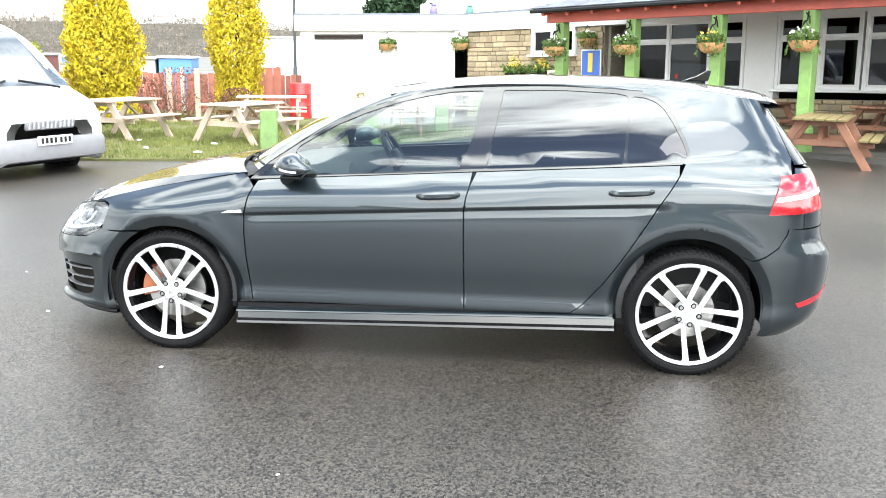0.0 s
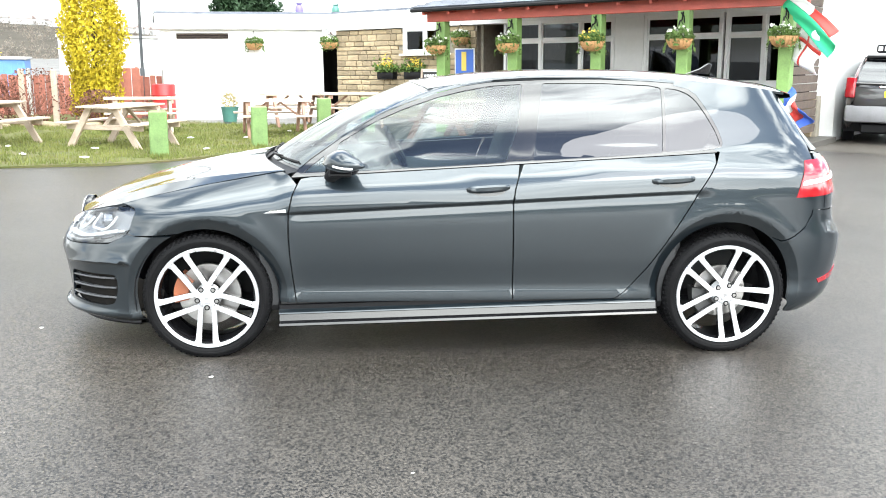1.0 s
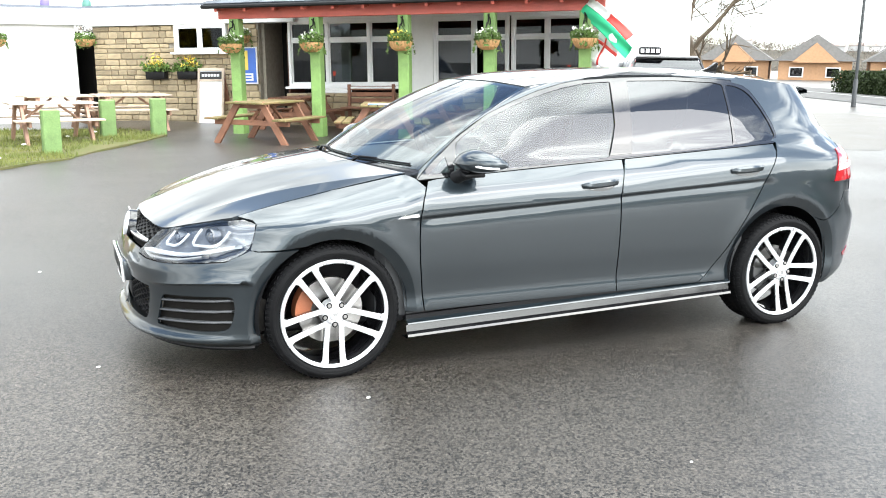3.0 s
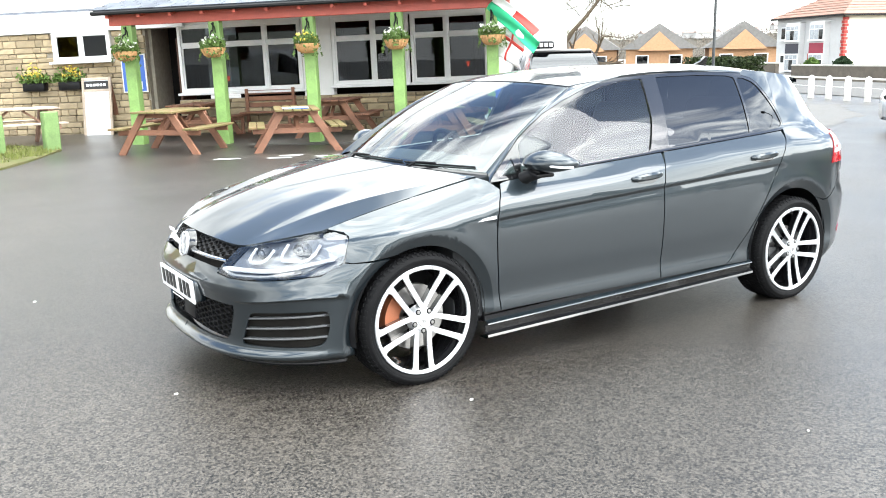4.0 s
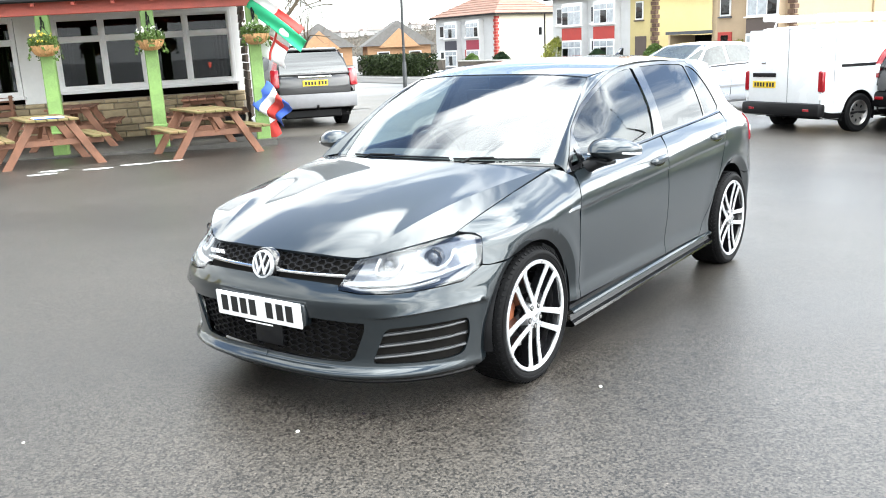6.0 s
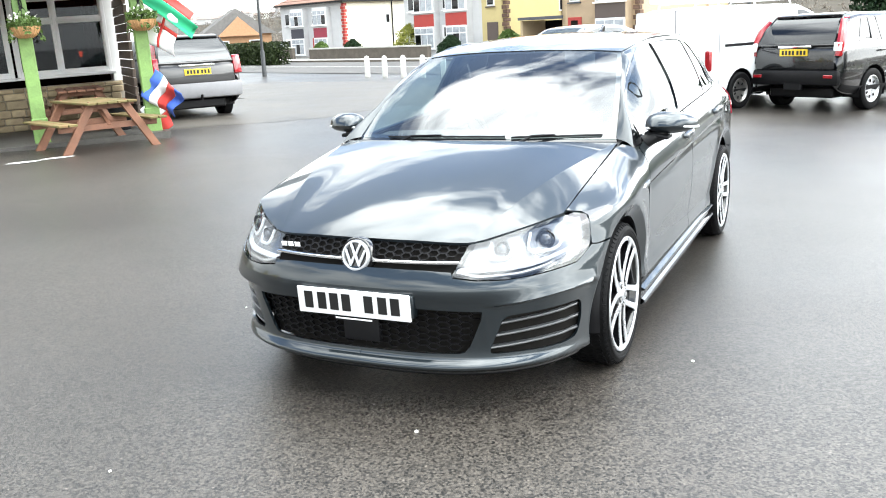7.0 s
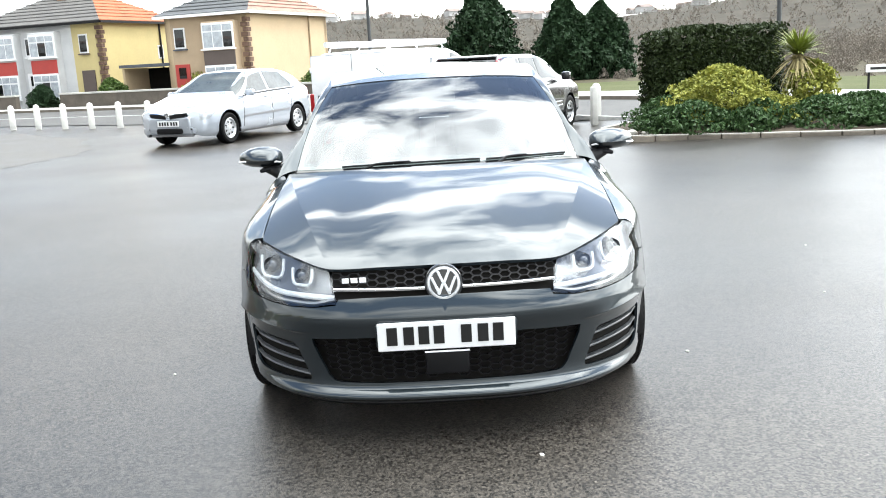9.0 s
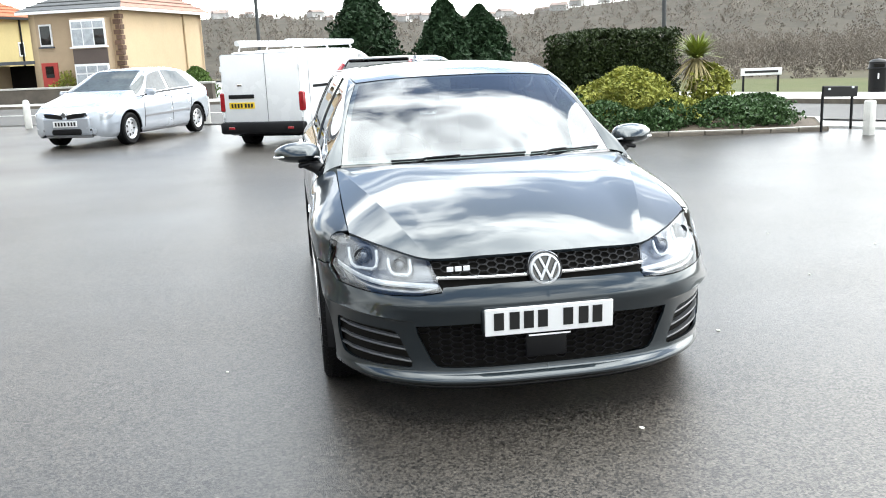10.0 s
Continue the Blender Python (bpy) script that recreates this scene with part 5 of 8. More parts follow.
    sp = bmesh.new()
    rows = [[Vector(roof(np.array([x]), np.array([t]))[0]) + Vector((0, 0, dz)) for t in np.linspace(-1, 1, 17)] for x, dz in ((1.69, .002), (1.735, -.004), (1.74, -.022), (1.68, -.035))]
    part("roof_spoiler", grid_bm(sp, rows), PAINT, car, "", True)
    ws = skin("windscreen", [(s, t) for s, t in [(0, -1), (1, -1), (1, 1), (0, 1)]], windscreen, WSGLASS, car, .05, fold=0, label="clear windscreen mirroring clouds")
    ws.visible_shadow = False
    fr = [(-.02, -1.02), (1.02, -1.02), (1.02, 1.02), (-.02, 1.02)]
    skin("windscreen_border", fr, windscreen, GLOSSBLACK, car, .05, holes=[[(.035, -.965), (.975, -.965), (.975, .965), (.035, .965)]], lift=-.003, fold=.004)
    cw = bmesh.new()
    rows = [[(Vector(bonnet(np.array([1.0]), np.array([t]))[0]) + Vector((d, 0, e))) for t in np.linspace(-1, 1, 25)] for d, e in ((-.02, -.03), (.03, -.012), (.09, -.004), (.14, .012))]
    part("scuttle", grid_bm(cw, rows), BLACK, car, "black scuttle panel under the wipers", True)
    for t0, t1, s0, s1 in ((.66, -.30, .004, .012), (-.34, -.92, .006, .030)):
        wp = thing("wiper", "", "")
        wp.parent = car
        line = [Vector(windscreen(np.array([s0 + (s1 - s0) * q]), np.array([t0 + (t1 - t0) * q]))[0]) + Vector((-.004, 0, .005)) for q in np.linspace(0, 1, 9)]
        part("wiper_blade", tube(line, .005, 6), BLACK, wp, "", True)
        part("wiper_arm", tube([line[0].lerp(line[8], .12) + Vector((-.05, 0, -.025)), line[2] + Vector((-.02, 0, .006)), line[4] + Vector((0, 0, .008))], [.010, .006, .004], 6), BLACK, wp, "", True)
    # badge, plate
    bd = thing("grille_badge", "", "", pose(-2.136, 0, .630, 0, 0, -90) @ pose(0, 0, 0, -12, 0, 0))
    bd.parent = car
    part("badge_disc", lathe([(-.006, 0), (-.006, .05), (.02, .055)], 40, closed=False), GLOSSBLACK, bd, "", True)
    part("badge_ring", lathe([(-.012, .051), (-.016, .054), (-.014, .060), (0, .066), (.02, .066), (0, .05)], 48), SILVERCAP, bd, "round silver badge ring", True)
    part("badge_surround", lathe([(-.004, .066), (-.006, .070), (.0, .074), (.03, .076)], 48, closed=False), GLOSSBLACK, bd, "", True)
    bm = bmesh.new()
    for x, z, r, h in ((-.0115, .024, -24, .052), (.0115, .024, 24, .052), (-.031, -.008, -24, .072), (.031, -.008, 24, .072), (-.0105, -.019, 24, .052), (.0105, -.019, -24, .052)):
        box_bm(bm, (.0105, .010, h), pose(x, -.012, z, 0, r, 0), .002)
    part("badge_bars", bm, SILVERCAP, bd)
    lb = bmesh.new()
    for i in range(3):
        box_bm(lb, (.004, .026, .020), pose(-2.101, .374 - .033 * i, .650, 0, -12, 0), .001)
    part("grille_marks", lb, WHITE, car, "small bright marks on the grille")
    pl = part("number_plate", box((.010, .520, .112), pose(-2.192, 0, .445, 0, -4, 0), .003), PLATEWHITE, car, "white front number plate with dark bars")
    for y in (.205, .142, .085, .028, -.075, -.138, -.195):
        part("plate_bar", box((.003, .040, .072), pose(-2.199, y, .448, 0, -4, 0), .001), MARK, pl)
    part("plate_line", box((.002, .17, .006), pose(-2.193, 0, .380, 0, -4, 0)), WHITE, pl)
    part("plate_plinth", box((.05, .54, .10), pose(-2.162, 0, .448, 0, -4, 0), .012, 2), PAINT, car, "", True)
    part("radar_sensor", box((.03, .17, .10), pose(-2.128, 0, .320), .01, 2), BLACK, car, "", True)
    # underside and inner shell, dark
    part("floor_pan", box((3.4, 1.40, .06), pose(-.1, 0, .22), .02), BLACK, car)
    part("inner_shell", box((2.2, 1.66, .62), pose(0, 0, .53), .04), INTERIOR, car)
    part("engine_bay", box((.85, 1.08, .50), pose(-1.45, 0, .42), .04), BLACK, car)
    part("boot_floor", box((.75, 1.08, .55), pose(1.45, 0, .48), .04), INTERIOR, car)
    # cabin
    db = bmesh.new()
    rows = []
    for x, z in ((-1.00, .90), (-.92, .935), (-.62, .955), (-.50, .94), (-.42, .86), (-.45, .60)):
        rows.append([(x + .10 * (abs(y) / .7) ** 2, y, z - .02 * (abs(y) / .7) ** 3) for y in np.linspace(-.72, .72, 15)])
    part("dashboard", grid_bm(db, rows), INTERIOR, car, "dark dashboard", True)
    stw = thing("steering_wheel", "", "", pose(-.33, .36, .90, 0, 62, 0))
    stw.parent = car
    part("wheel_grip", tube([(.182 * math.cos(q), .182 * math.sin(q), 0) for q in np.linspace(0, 2 * math.pi, 32, endpoint=False)], .016, 8, True), BLACK, stw, "", True)
    part("wheel_boss", box((.12, .15, .05), None, .02, 2), BLACK, stw, "", True)
    for q in (90, -90, 180):
        part("wheel_spoke", box((.13, .03, .018), pose(.11 * math.cos(radians(q)), .11 * math.sin(radians(q)), 0, 0, 0, q), .005), CHROME, stw)
    for x, y, wd in ((.10, -.36, .46), (.10, .36, .46), (.92, -.36, .5), (.92, .36, .5)):
        seat = thing("car_seat", "", "", pose(x, y, 0))
        seat.parent = car
        part("seat_base", box((.5, wd, .18), pose(-.05, 0, .58), .05, 3), INTERIOR, seat, "", True)
        part("seat_back", box((.16, wd, .62), pose(.24, 0, .92, 0, 18, 0), .06, 3), INTERIOR, seat, "", True)
        part("head_rest", box((.10, .25, .17), pose(.36, 0, 1.26, 0, 12, 0), .04, 3), INTERIOR, seat, "", True)
    part("rear_mirror", box((.03, .24, .065), pose(-.36, 0, 1.245), .015, 2), BLACK, car, "", True)
    fin = prism([(-.08, 0), (.06, 0), (.075, .055), (.055, .062), (.0, .028)], .02, pose(1.42, -.01, 1.412), .003)
    part("aerial_fin", fin, GLOSSBLACK, car, "", True)
    for yy in (-.52, -.44):
        part("exhaust_tip", lathe([(-.06, .0), (-.06, .03), (.0, .036), (.01, .036), (.01, .030), (-.05, .028)], 20, closed=False), CHROME, car, "", True).matrix_local = pose(1.93, yy, .27, 0, 0, 90)
    return car


CAR = build_car()

# ---- ground ----
def ground_z(x, y):
    q = .515 * x + .857 * y
    rise = smooth((q - 3.0) / 6.0)
    near = .055 * rise * smooth((x + 1.5) / 2.5) * smooth((12 - x) / 3.0) - .08 * rise * smooth((-x - .8) / 2.5)
    fall = -14.0 * smooth((np.hypot(x - 15, y) - 70) / 180.0) * smooth((x - .0 * y + 10) / 60)
    dip = -.16 * smooth((x - 6) / 6) * smooth((19 - x) / 3) * smooth((3.5 - y) / 5) * smooth((y + 4.5) / 2.5)
    return near + dip + fall * smooth((-y + 40 + x * .4) / 90)


gx = np.r_[np.linspace(-1500, -60, 13), np.linspace(-45, 70, 116), np.linspace(80, 1500, 22)]
gy = np.r_[np.linspace(-1500, -60, 22), np.linspace(-45, 50, 96), np.linspace(60, 1500, 14)]
tagged(part("ground", grid_bm(bmesh.new(), [[(x, y, float(ground_z(x, y))) for x in gx] for y in gy]), ASPHALT, None, "", True),
       "wet dark grey tarmac car park with damp patches", "ground", kind="structure")
rng = np.random.default_rng(5)
for x, y in ((-1.26, -1.14), (-2.33, -.30), (-1.19, 1.38), (-.35, -2.2), (-2.9, -1.7), (.9, -2.6), (-3.0, .6), (-.9, -2.75), (-3.4, -.6), (-2.6, 1.9), (.3, -3.1), (-1.9, -2.2)):
    b = bmesh.new()
    bmesh.ops.create_icosphere(b, subdivisions=1, radius=float(rng.uniform(.005, .011)))
    bmesh.ops.transform(b, matrix=pose(x, y, .003, 0, 0, 30) @ Matrix.Diagonal((1.3, .9, .5, 1)), verts=b.verts[:])
    tagged(part("pebble", b, PETAL_W), "small pale chip of gravel on the tarmac", "pebble", "gravel chips")

# ---- public house, in its own frame: x along the front, y into the building ----
PUB = Matrix.Translation((3.4, 10.76, .055)) @ pose(0, 0, 0, 0, 0, -40) @ pose(0, 0, 0, 0, -1.3, 0)


def at_pub(x, y, z=0.0, rz=0.0):
    return PUB @ pose(x, y, z, 0, 0, rz)


def wall_part(name, size, m, material, label, category="wall"):
    return tagged(part(name, box(size, m), material), label, category, kind="structure")


POSTS = (-3.27, -1.63, .08, 1.65, 3.30)
D = 2.6
# walls: the window front, with openings framed by piers and bands
front = wall_part("wall_front", (6.75, .28, .80), at_pub(-.185, D + .14, .36), MORTAR, "low coursed stone wall under the pub windows")
wall_part("wall_upper", (6.75, .28, .32), at_pub(-.185, D + .14, 2.47), RENDER_W, "white rendered wall over the pub windows")
wall_part("wall_pier", (.62, .26, 1.62), at_pub(-.52, D + .14, 1.54), RENDER_W, "white rendered pier between the pub windows")
wall_part("wall_pier_side", (.14, .26, 1.62), at_pub(3.10, D + .14, 1.54), RENDER_W, "white rendered pier at the end of the window front")
wall_part("wall_storey", (6.75, .3, 3.2), at_pub(-.185, D + .42, 4.1), RENDER_W, "white rendered upper wall of the pub")
wall_part("wall_east", (.3, 3.6, 6.0), at_pub(4.45, D + 8.45, 2.85), RENDER_W, "white rendered gable wall of the pub")
wall_part("wall_wing", (1.3, .3, 6.0), at_pub(3.8, D + 6.5, 2.85), RENDER_W, "white rendered wing of the pub set back from the veranda")
wall_part("wall_return", (.25, 6.3, 5.8), at_pub(3.30, D + 3.4, 2.8), RENDER_W, "white rendered return wall beside the veranda")
wall_part("wall_back", (8.2, .3, 6.0), at_pub(.5, D + 9.3, 2.85), RENDER_W, "white rendered rear wall of the pub")
wall_part("roof_main", (8.6, 8.6, .25), at_pub(.6, D + 5.0, 5.9), SLATE, "dark slate roof of the pub", "roof")
# room shell coloured near-black, standing in for the unlit inside
wall_part("floor_room", (6.6, 4.0, .08), at_pub(-.2, D + 2.3, .1), SHADEBLACK, "floor inside the pub, blackened to stand for shade", "floor")
wall_part("wall_room", (6.6, .1, 2.5), at_pub(-.2, D + 3.6, 1.25), SHADEBLACK, "wall inside the pub room, blackened to stand for shade")
wall_part("ceiling", (6.6, 3.4, .08), at_pub(-.2, D + 2.0, 2.5), SHADEBLACK, "ceiling of the pub room, blackened to stand for shade", "ceiling")
# stone-clad stretch with the small window
wall_part("wall_stone", (4.25, .3, 2.32), at_pub(-6.32, D + .15, 1.10), MORTAR, "coursed tan stone wall of the pub")
wall_part("wall_fascia", (5.3, .45, .40), at_pub(-5.95, D + .10, 2.47), RENDER_W, "white painted flat-roof fascia")
wall_part("roof_flat", (5.3, 4.0, .1), at_pub(-5.95, D + 2.0, 2.68), SLATE, "flat felt roof of the pub's side range", "roof")
# back of the doorway blackened in place of its shade
wall_part("wall_porch_back", (1.0, .2, 2.5), at_pub(-3.85, D + 1.1, 1.2), SHADEBLACK, "wall inside the pub doorway, blackened to stand for shade")
wall_part("wall_porch_side", (.25, 1.1, 2.4), at_pub(-4.25, D + .70, 1.15), MORTAR, "stone side of the pub doorway")
wall_part("wall_porch_top", (.75, .28, .35), at_pub(-3.83, D + .14, 2.45), RENDER_W, "white rendered lintel over the pub doorway")
door = tagged(part("door_1", box((.05, .75, 2.0), at_pub(-3.62, D + .62, 1.05), .01), mat("brown_door", (0.09, 0.035, 0.02), 0.5, 0, 0.2, 6, 0.2, 40)), "dark brown timber pub door standing open", "door", kind="structure")
part("door_handle", box((.04, .03, .14), at_pub(-3.66, D + .35, 1.0), .008), CHROME, door)
wall_part("pavement", (7.4, 3.2, .14), at_pub(-.2, 1.25, -.045), DAMP, "damp concrete terrace under the veranda", "pavement")


def window(name, x0, x1, z0, z1, mull, trans, depth, label, room=True):
    w = thing(name, label, "window", at_pub(0, depth), kind="structure")
    fw = .065
    for nm, a, c, e, g in (("frame_left", x0, z0, x0 + fw, z1), ("frame_right", x1 - fw, z0, x1, z1), ("frame_top", x0 + fw, z1 - fw, x1 - fw, z1), ("frame_bottom", x0 + fw, z0, x1 - fw, z0 + fw)):
        part(nm, box((e - a, .09, g - c), pose((a + e) / 2, -.01, (c + g) / 2), .006), UPVC, w)
    for mx in mull:
        part("mullion", box((.06, .075, z1 - z0 - 2 * fw), pose(mx, -.008, (z0 + z1) / 2), .006), UPVC, w)
    edges = [x0 + fw] + [v for mx in mull for v in (mx - .03, mx + .03)] + [x1 - fw]
    for a, c in zip(edges[::2], edges[1::2]):
        zs = [z0 + fw, z1 - fw]
        if trans:
            part("transom", box((c - a, .07, .055), pose((a + c) / 2, -.006, trans), .006), UPVC, w)
            zs = [z0 + fw, trans - .027, trans + .027, z1 - fw]
        for p, q in zip(zs[::2], zs[1::2]):
            sash = .030
            for dx, dz, sx, sz in ((0, (q - p) / 2 - sash / 2, c - a, sash), (0, -(q - p) / 2 + sash / 2, c - a, sash), ((c - a) / 2 - sash / 2, 0, sash, q - p - 2 * sash), (-(c - a) / 2 + sash / 2, 0, sash, q - p - 2 * sash)):
                part("sash_bar", box((sx, .05, sz), pose((a + c) / 2 + dx, .0, (p + q) / 2 + dz), .004), UPVC, w)
            part("pane", box((c - a - 2 * sash, .012, q - p - 2 * sash), pose((a + c) / 2, .008, (p + q) / 2)), WINGLASS, w)
    part("sill", box((x1 - x0 + .10, .20, .05), pose((x0 + x1) / 2, -.06, z0 - .022), .01), UPVC, w)
    return w


window("window_1", -3.50, -.84, .90, 2.31, (-2.58, -1.62), 1.88, D + .06, "white-framed pub window with curtains and dark glass")
window("window_2", -.20, 1.40, .94, 2.31, (.66,), 1.88, D + .06, "white-framed pub window with dark glass")
window("window_3", 1.44, 3.03, .94, 2.31, (2.17,), 1.88, D + .06, "white-framed pub window with a red lamp inside")
sw = window("window_4", -6.25, -4.95, 1.66, 2.27, (-5.62,), 0, D - .045, "small white-framed window in the stone wall")
part("window_back", box((1.2, .02, .55), pose(-5.6, .03, 1.96)), SHADEBLACK, sw)
for x, wd in ((-3.2, .28), (-1.05, .25), (2.80, .30), (-.02, .2)):
    b = grid_bm(bmesh.new(), [[(x - wd / 2 + wd * i / 14, .035 * math.sin(i * 1.9), z) for i in range(15)] for z in (.95, 2.25)])
    c = part("curtain", b, CURTAIN, None, "", True)
    c.matrix_world = at_pub(0, D + .32)
    tagged(c, "dark red striped curtain hanging inside the window", "curtain", "pub curtains")
for x, z in ((-2.62, 1.12), (2.55, 1.22)):
    e = bpy.data.materials.new("red_lamp_glow")
    e.use_nodes = True
    e.node_tree.nodes["Principled BSDF"].inputs["Emission Color"].default_value = (1, .08, .03, 1)
    e.node_tree.nodes["Principled BSDF"].inputs["Emission Strength"].default_value = 6.0
    e.node_tree.nodes["Principled BSDF"].inputs["Base Color"].default_value = (.5, .02, .02, 1)
    l = thing("table_lamp", "small red glowing lamp behind the pub window", "lamp", at_pub(x, D + .45), "pub lamps")
    part("shade", lathe([(z, .02), (z + .09, .035), (z + .10, .03)], 14, "z", False), e, l, "", True)
    part("stem", lathe([(z - .16, .05), (z - .15, .012), (z, .012)], 12, "z", False), BLACK, l, "", True)

# veranda
for x in POSTS:
    p = thing("veranda_post", "green painted square timber veranda post with iron bracket", "post", at_pub(x, 0), "veranda posts")
    part("shaft", box((.20, .20, 2.32), pose(0, 0, 1.05), .012), GREENPOST, p)
    part("post_shoe", box((.23, .23, .55), pose(0, 0, .12), .014), GREENPOST, p)
    part("bracket", tube([(0, -.11, 2.18), (.0, -.14, 2.05), (0, -.24, 2.02), (0, -.27, 1.97)], .014, 6), BLACK, p)
    part("bracket_stay", tube([(.03, -.11, 2.0), (.03, -.13, 2.10), (.0, -.2, 2.16)], .010, 6), BLACK, p)
beam = tagged(part("veranda_beam", box((7.2, .10, .20), at_pub(.02, -.06, 2.30), .008), REDBEAM), "red painted timber veranda beam", "beam", kind="structure")
vr = thing("roof_veranda", "grey slated lean-to veranda roof on red rafters", "roof", at_pub(.02, 0), kind="structure")
part("roof_deck", box((7.5, 3.0, .05), pose(0, 1.12, 2.74, 11.5, 0, 0)), SLATE, vr)
for i in range(13):
    part("rafter", box((.06, 3.0, .10), pose(-3.5 + 7.0 * i / 12, 1.10, 2.665, 11.5, 0, 0), .006), REDBEAM, vr)
part("gutter", box((7.55, .09, .07), pose(0, -.40, 2.41), .02), BLACK, vr)
for r in range(4):
    for i in range(25):
        part("slate", box((.29, .30, .014), pose(-3.66 + .305 * i + (.15 if r % 2 else 0), -.24 + .24 * r, 2.505 + .0495 * r, 13.5, 0, 0), .003), SLATE, vr)
# end screen beside the last post
scr = thing("side_screen", "weathered dark timber screen beside the veranda", "screen", at_pub(3.18, 1.2))
for i in range(16):
    part("board", box((.05, 1.9, .13), pose(0, .3, .20 + .145 * i, 0, 6, 0), .004), mat("dark_weathered_board", (0.10, 0.075, 0.06), 0.8, 0, 0.3, 6, 0.3, 40) if i == 0 else scr.children[0].data.materials[0], scr)


def hanging_basket(m, seed, chain=True):
    b = thing("hanging_basket", "woven wicker hanging basket with trailing winter flowers", "basket", m, "hanging baskets")
    part("bowl", lathe([(-.17, .0), (-.165, .08), (-.12, .155), (-.05, .195), (.0, .205), (.0, .19), (-.05, .175)], 24, "z", False), WICKER, b, "", True)
    bm = bmesh.new()
    for i in range(22):
        q = 2 * math.pi * i / 22
        tube_bm(bm, [(r * math.cos(q), r * math.sin(q), z) for z, r in ((-.16, .09), (-.12, .158), (-.05, .199), (.0, .209))], .007, 4)
    part("weave", bm, WICKER, b)
    if chain:
        bm = bmesh.new()
        for q in (.4, 2.5, 4.6):
            tube_bm(bm, [(.2 * math.cos(q), .2 * math.sin(q), 0), (0, 0, .30)], .005, 4)
        part("chain", bm, BLACK, b)
    r = np.random.default_rng(seed)
    q, rr = r.uniform(0, 6.28, 420), np.sqrt(r.uniform(0, 1, 420)) * .23
    p = np.c_[rr * np.cos(q), rr * np.sin(q), r.uniform(-.02, .15, 420) * (1.2 - rr * 2)]
    t = r.uniform(0, 1, 70)
    k = np.array([0.3, 2.2, 3.4, 4.9, 5.6])[r.integers(0, 5, 70)] + r.normal(0, .2, 70)
    tr = np.c_[(.2 + .05 * t) * np.cos(k), (.2 + .05 * t) * np.sin(k), -.20 * t + r.normal(0, .02, 70)]
    leaves("foliage", np.r_[p, tr], .030, LEAF, b, seed=seed)
    leaves("blooms", np.c_[p[:46, :2] * .9, np.abs(p[:46, 2:]) + .06], .026, PETAL_W if seed % 3 else PETAL_Y, b, seed=seed + 9, narrow=.9)
    return b


for i, x in enumerate(POSTS):
    hanging_basket(at_pub(x + .02, -.27, 1.74), i + 1)
hanging_basket(at_pub(-8.5, D - .22, 1.98), 7)
hanging_basket(at_pub(-4.5, D - .22, 1.99), 8)


def picnic_table(m, wood, label, top=None, seed=0):
    t = thing("picnic_table", label, "table", m @ Matrix.Diagonal((.97, .97, .92, 1)), "picnic tables")
    for i in range(5):
        part("top_plank", box((1.50, .135, .036), pose(0, -.30 + .15 * i, .735), .006), top or wood, t)
    for s in (-1, 1):
        for k in range(2):
            part("bench_plank", box((1.50, .125, .036), pose(0, s * (.60 + .14 * k), .445), .006), top or wood, t)
    for x in (-.55, .55):
        for s in (-1, 1):
            part("leg", box((.055, .115, .90), pose(x, s * .46, .355, s * 31, 0, 0), .006), wood, t)
        part("cross_rail", box((.045, 1.48, .095), pose(x + .047, 0, .375), .006), wood, t)
        part("top_rail", box((.045, .70, .08), pose(x + .047, 0, .675), .006), wood, t)
    for s in (-1, 1):
        part("brace", box((.50, .06, .04), pose(s * .33, 0, .54, 0, s * 38, 0), .005), wood, t)
    return t


def on_ground(x, y, rz=0.0, dz=0.0):
    return pose(x, y, float(ground_z(x, y)) + dz, 0, 0, rz)

# ---- tables, boards and flags round the pub ----
for x, y, rz, tp in ((2.72, 9.88, 69, MOSSY), (4.62, 8.52, 68, MOSSY), (.98, 11.0, 47, MOSSY)):
    picnic_table(on_ground(x, y, rz), PICNIC, "red-brown timber picnic table with a mossy top", tp)
for x, y in ((-2.75, 1.55), (.15, 1.35), (2.35, 1.55)):
    t = picnic_table(at_pub(x, y, .03, 90), PICNIC, "red-brown picnic table under the veranda")
bn = thing("garden_bench", "weathered timber bench against the stone wall", "bench", at_pub(-1.55, 2.28, .03))
for i in range(3):
    part("seat_slat", box((1.1, .11, .03), pose(0, -.12 + .13 * i, .44), .005), PICNIC, bn)
for i in range(3):
    part("back_slat", box((1.1, .025, .09), pose(0, .24, .58 + .13 * i), .005), PICNIC, bn)
for x in (-.5, .5):
    part("leg", box((.06, .45, .06), pose(x, .02, .40), .005), PICNIC, bn)
    part("back_post", box((.06, .06, .92), pose(x, .22, .46), .005), PICNIC, bn)
    part("front_post", box((.06, .06, .42), pose(x, -.16, .21), .005), PICNIC, bn)
paper = thing("folded_towel", "blue and white towel lying on a picnic table", "towel", on_ground(2.52, 9.42, 69, .695))
part("cloth", box((.22, .42, .02), pose(0, 0, .012), .008, 2), FLAG_W, paper)
part("stripe", box((.08, .40, .012), pose(-.10, 0, .008), .004), FLAG_B, paper)
bk = thing("dark_bucket", "black plastic bucket beside the picnic table", "bucket", at_pub(2.88, .75, .02))
part("pail", lathe([(0, 0), (0, .14), (.36, .18), (.37, .19), (.37, .17), (.02, .13)], 20, "z", False), BLACK, bk, "", True)

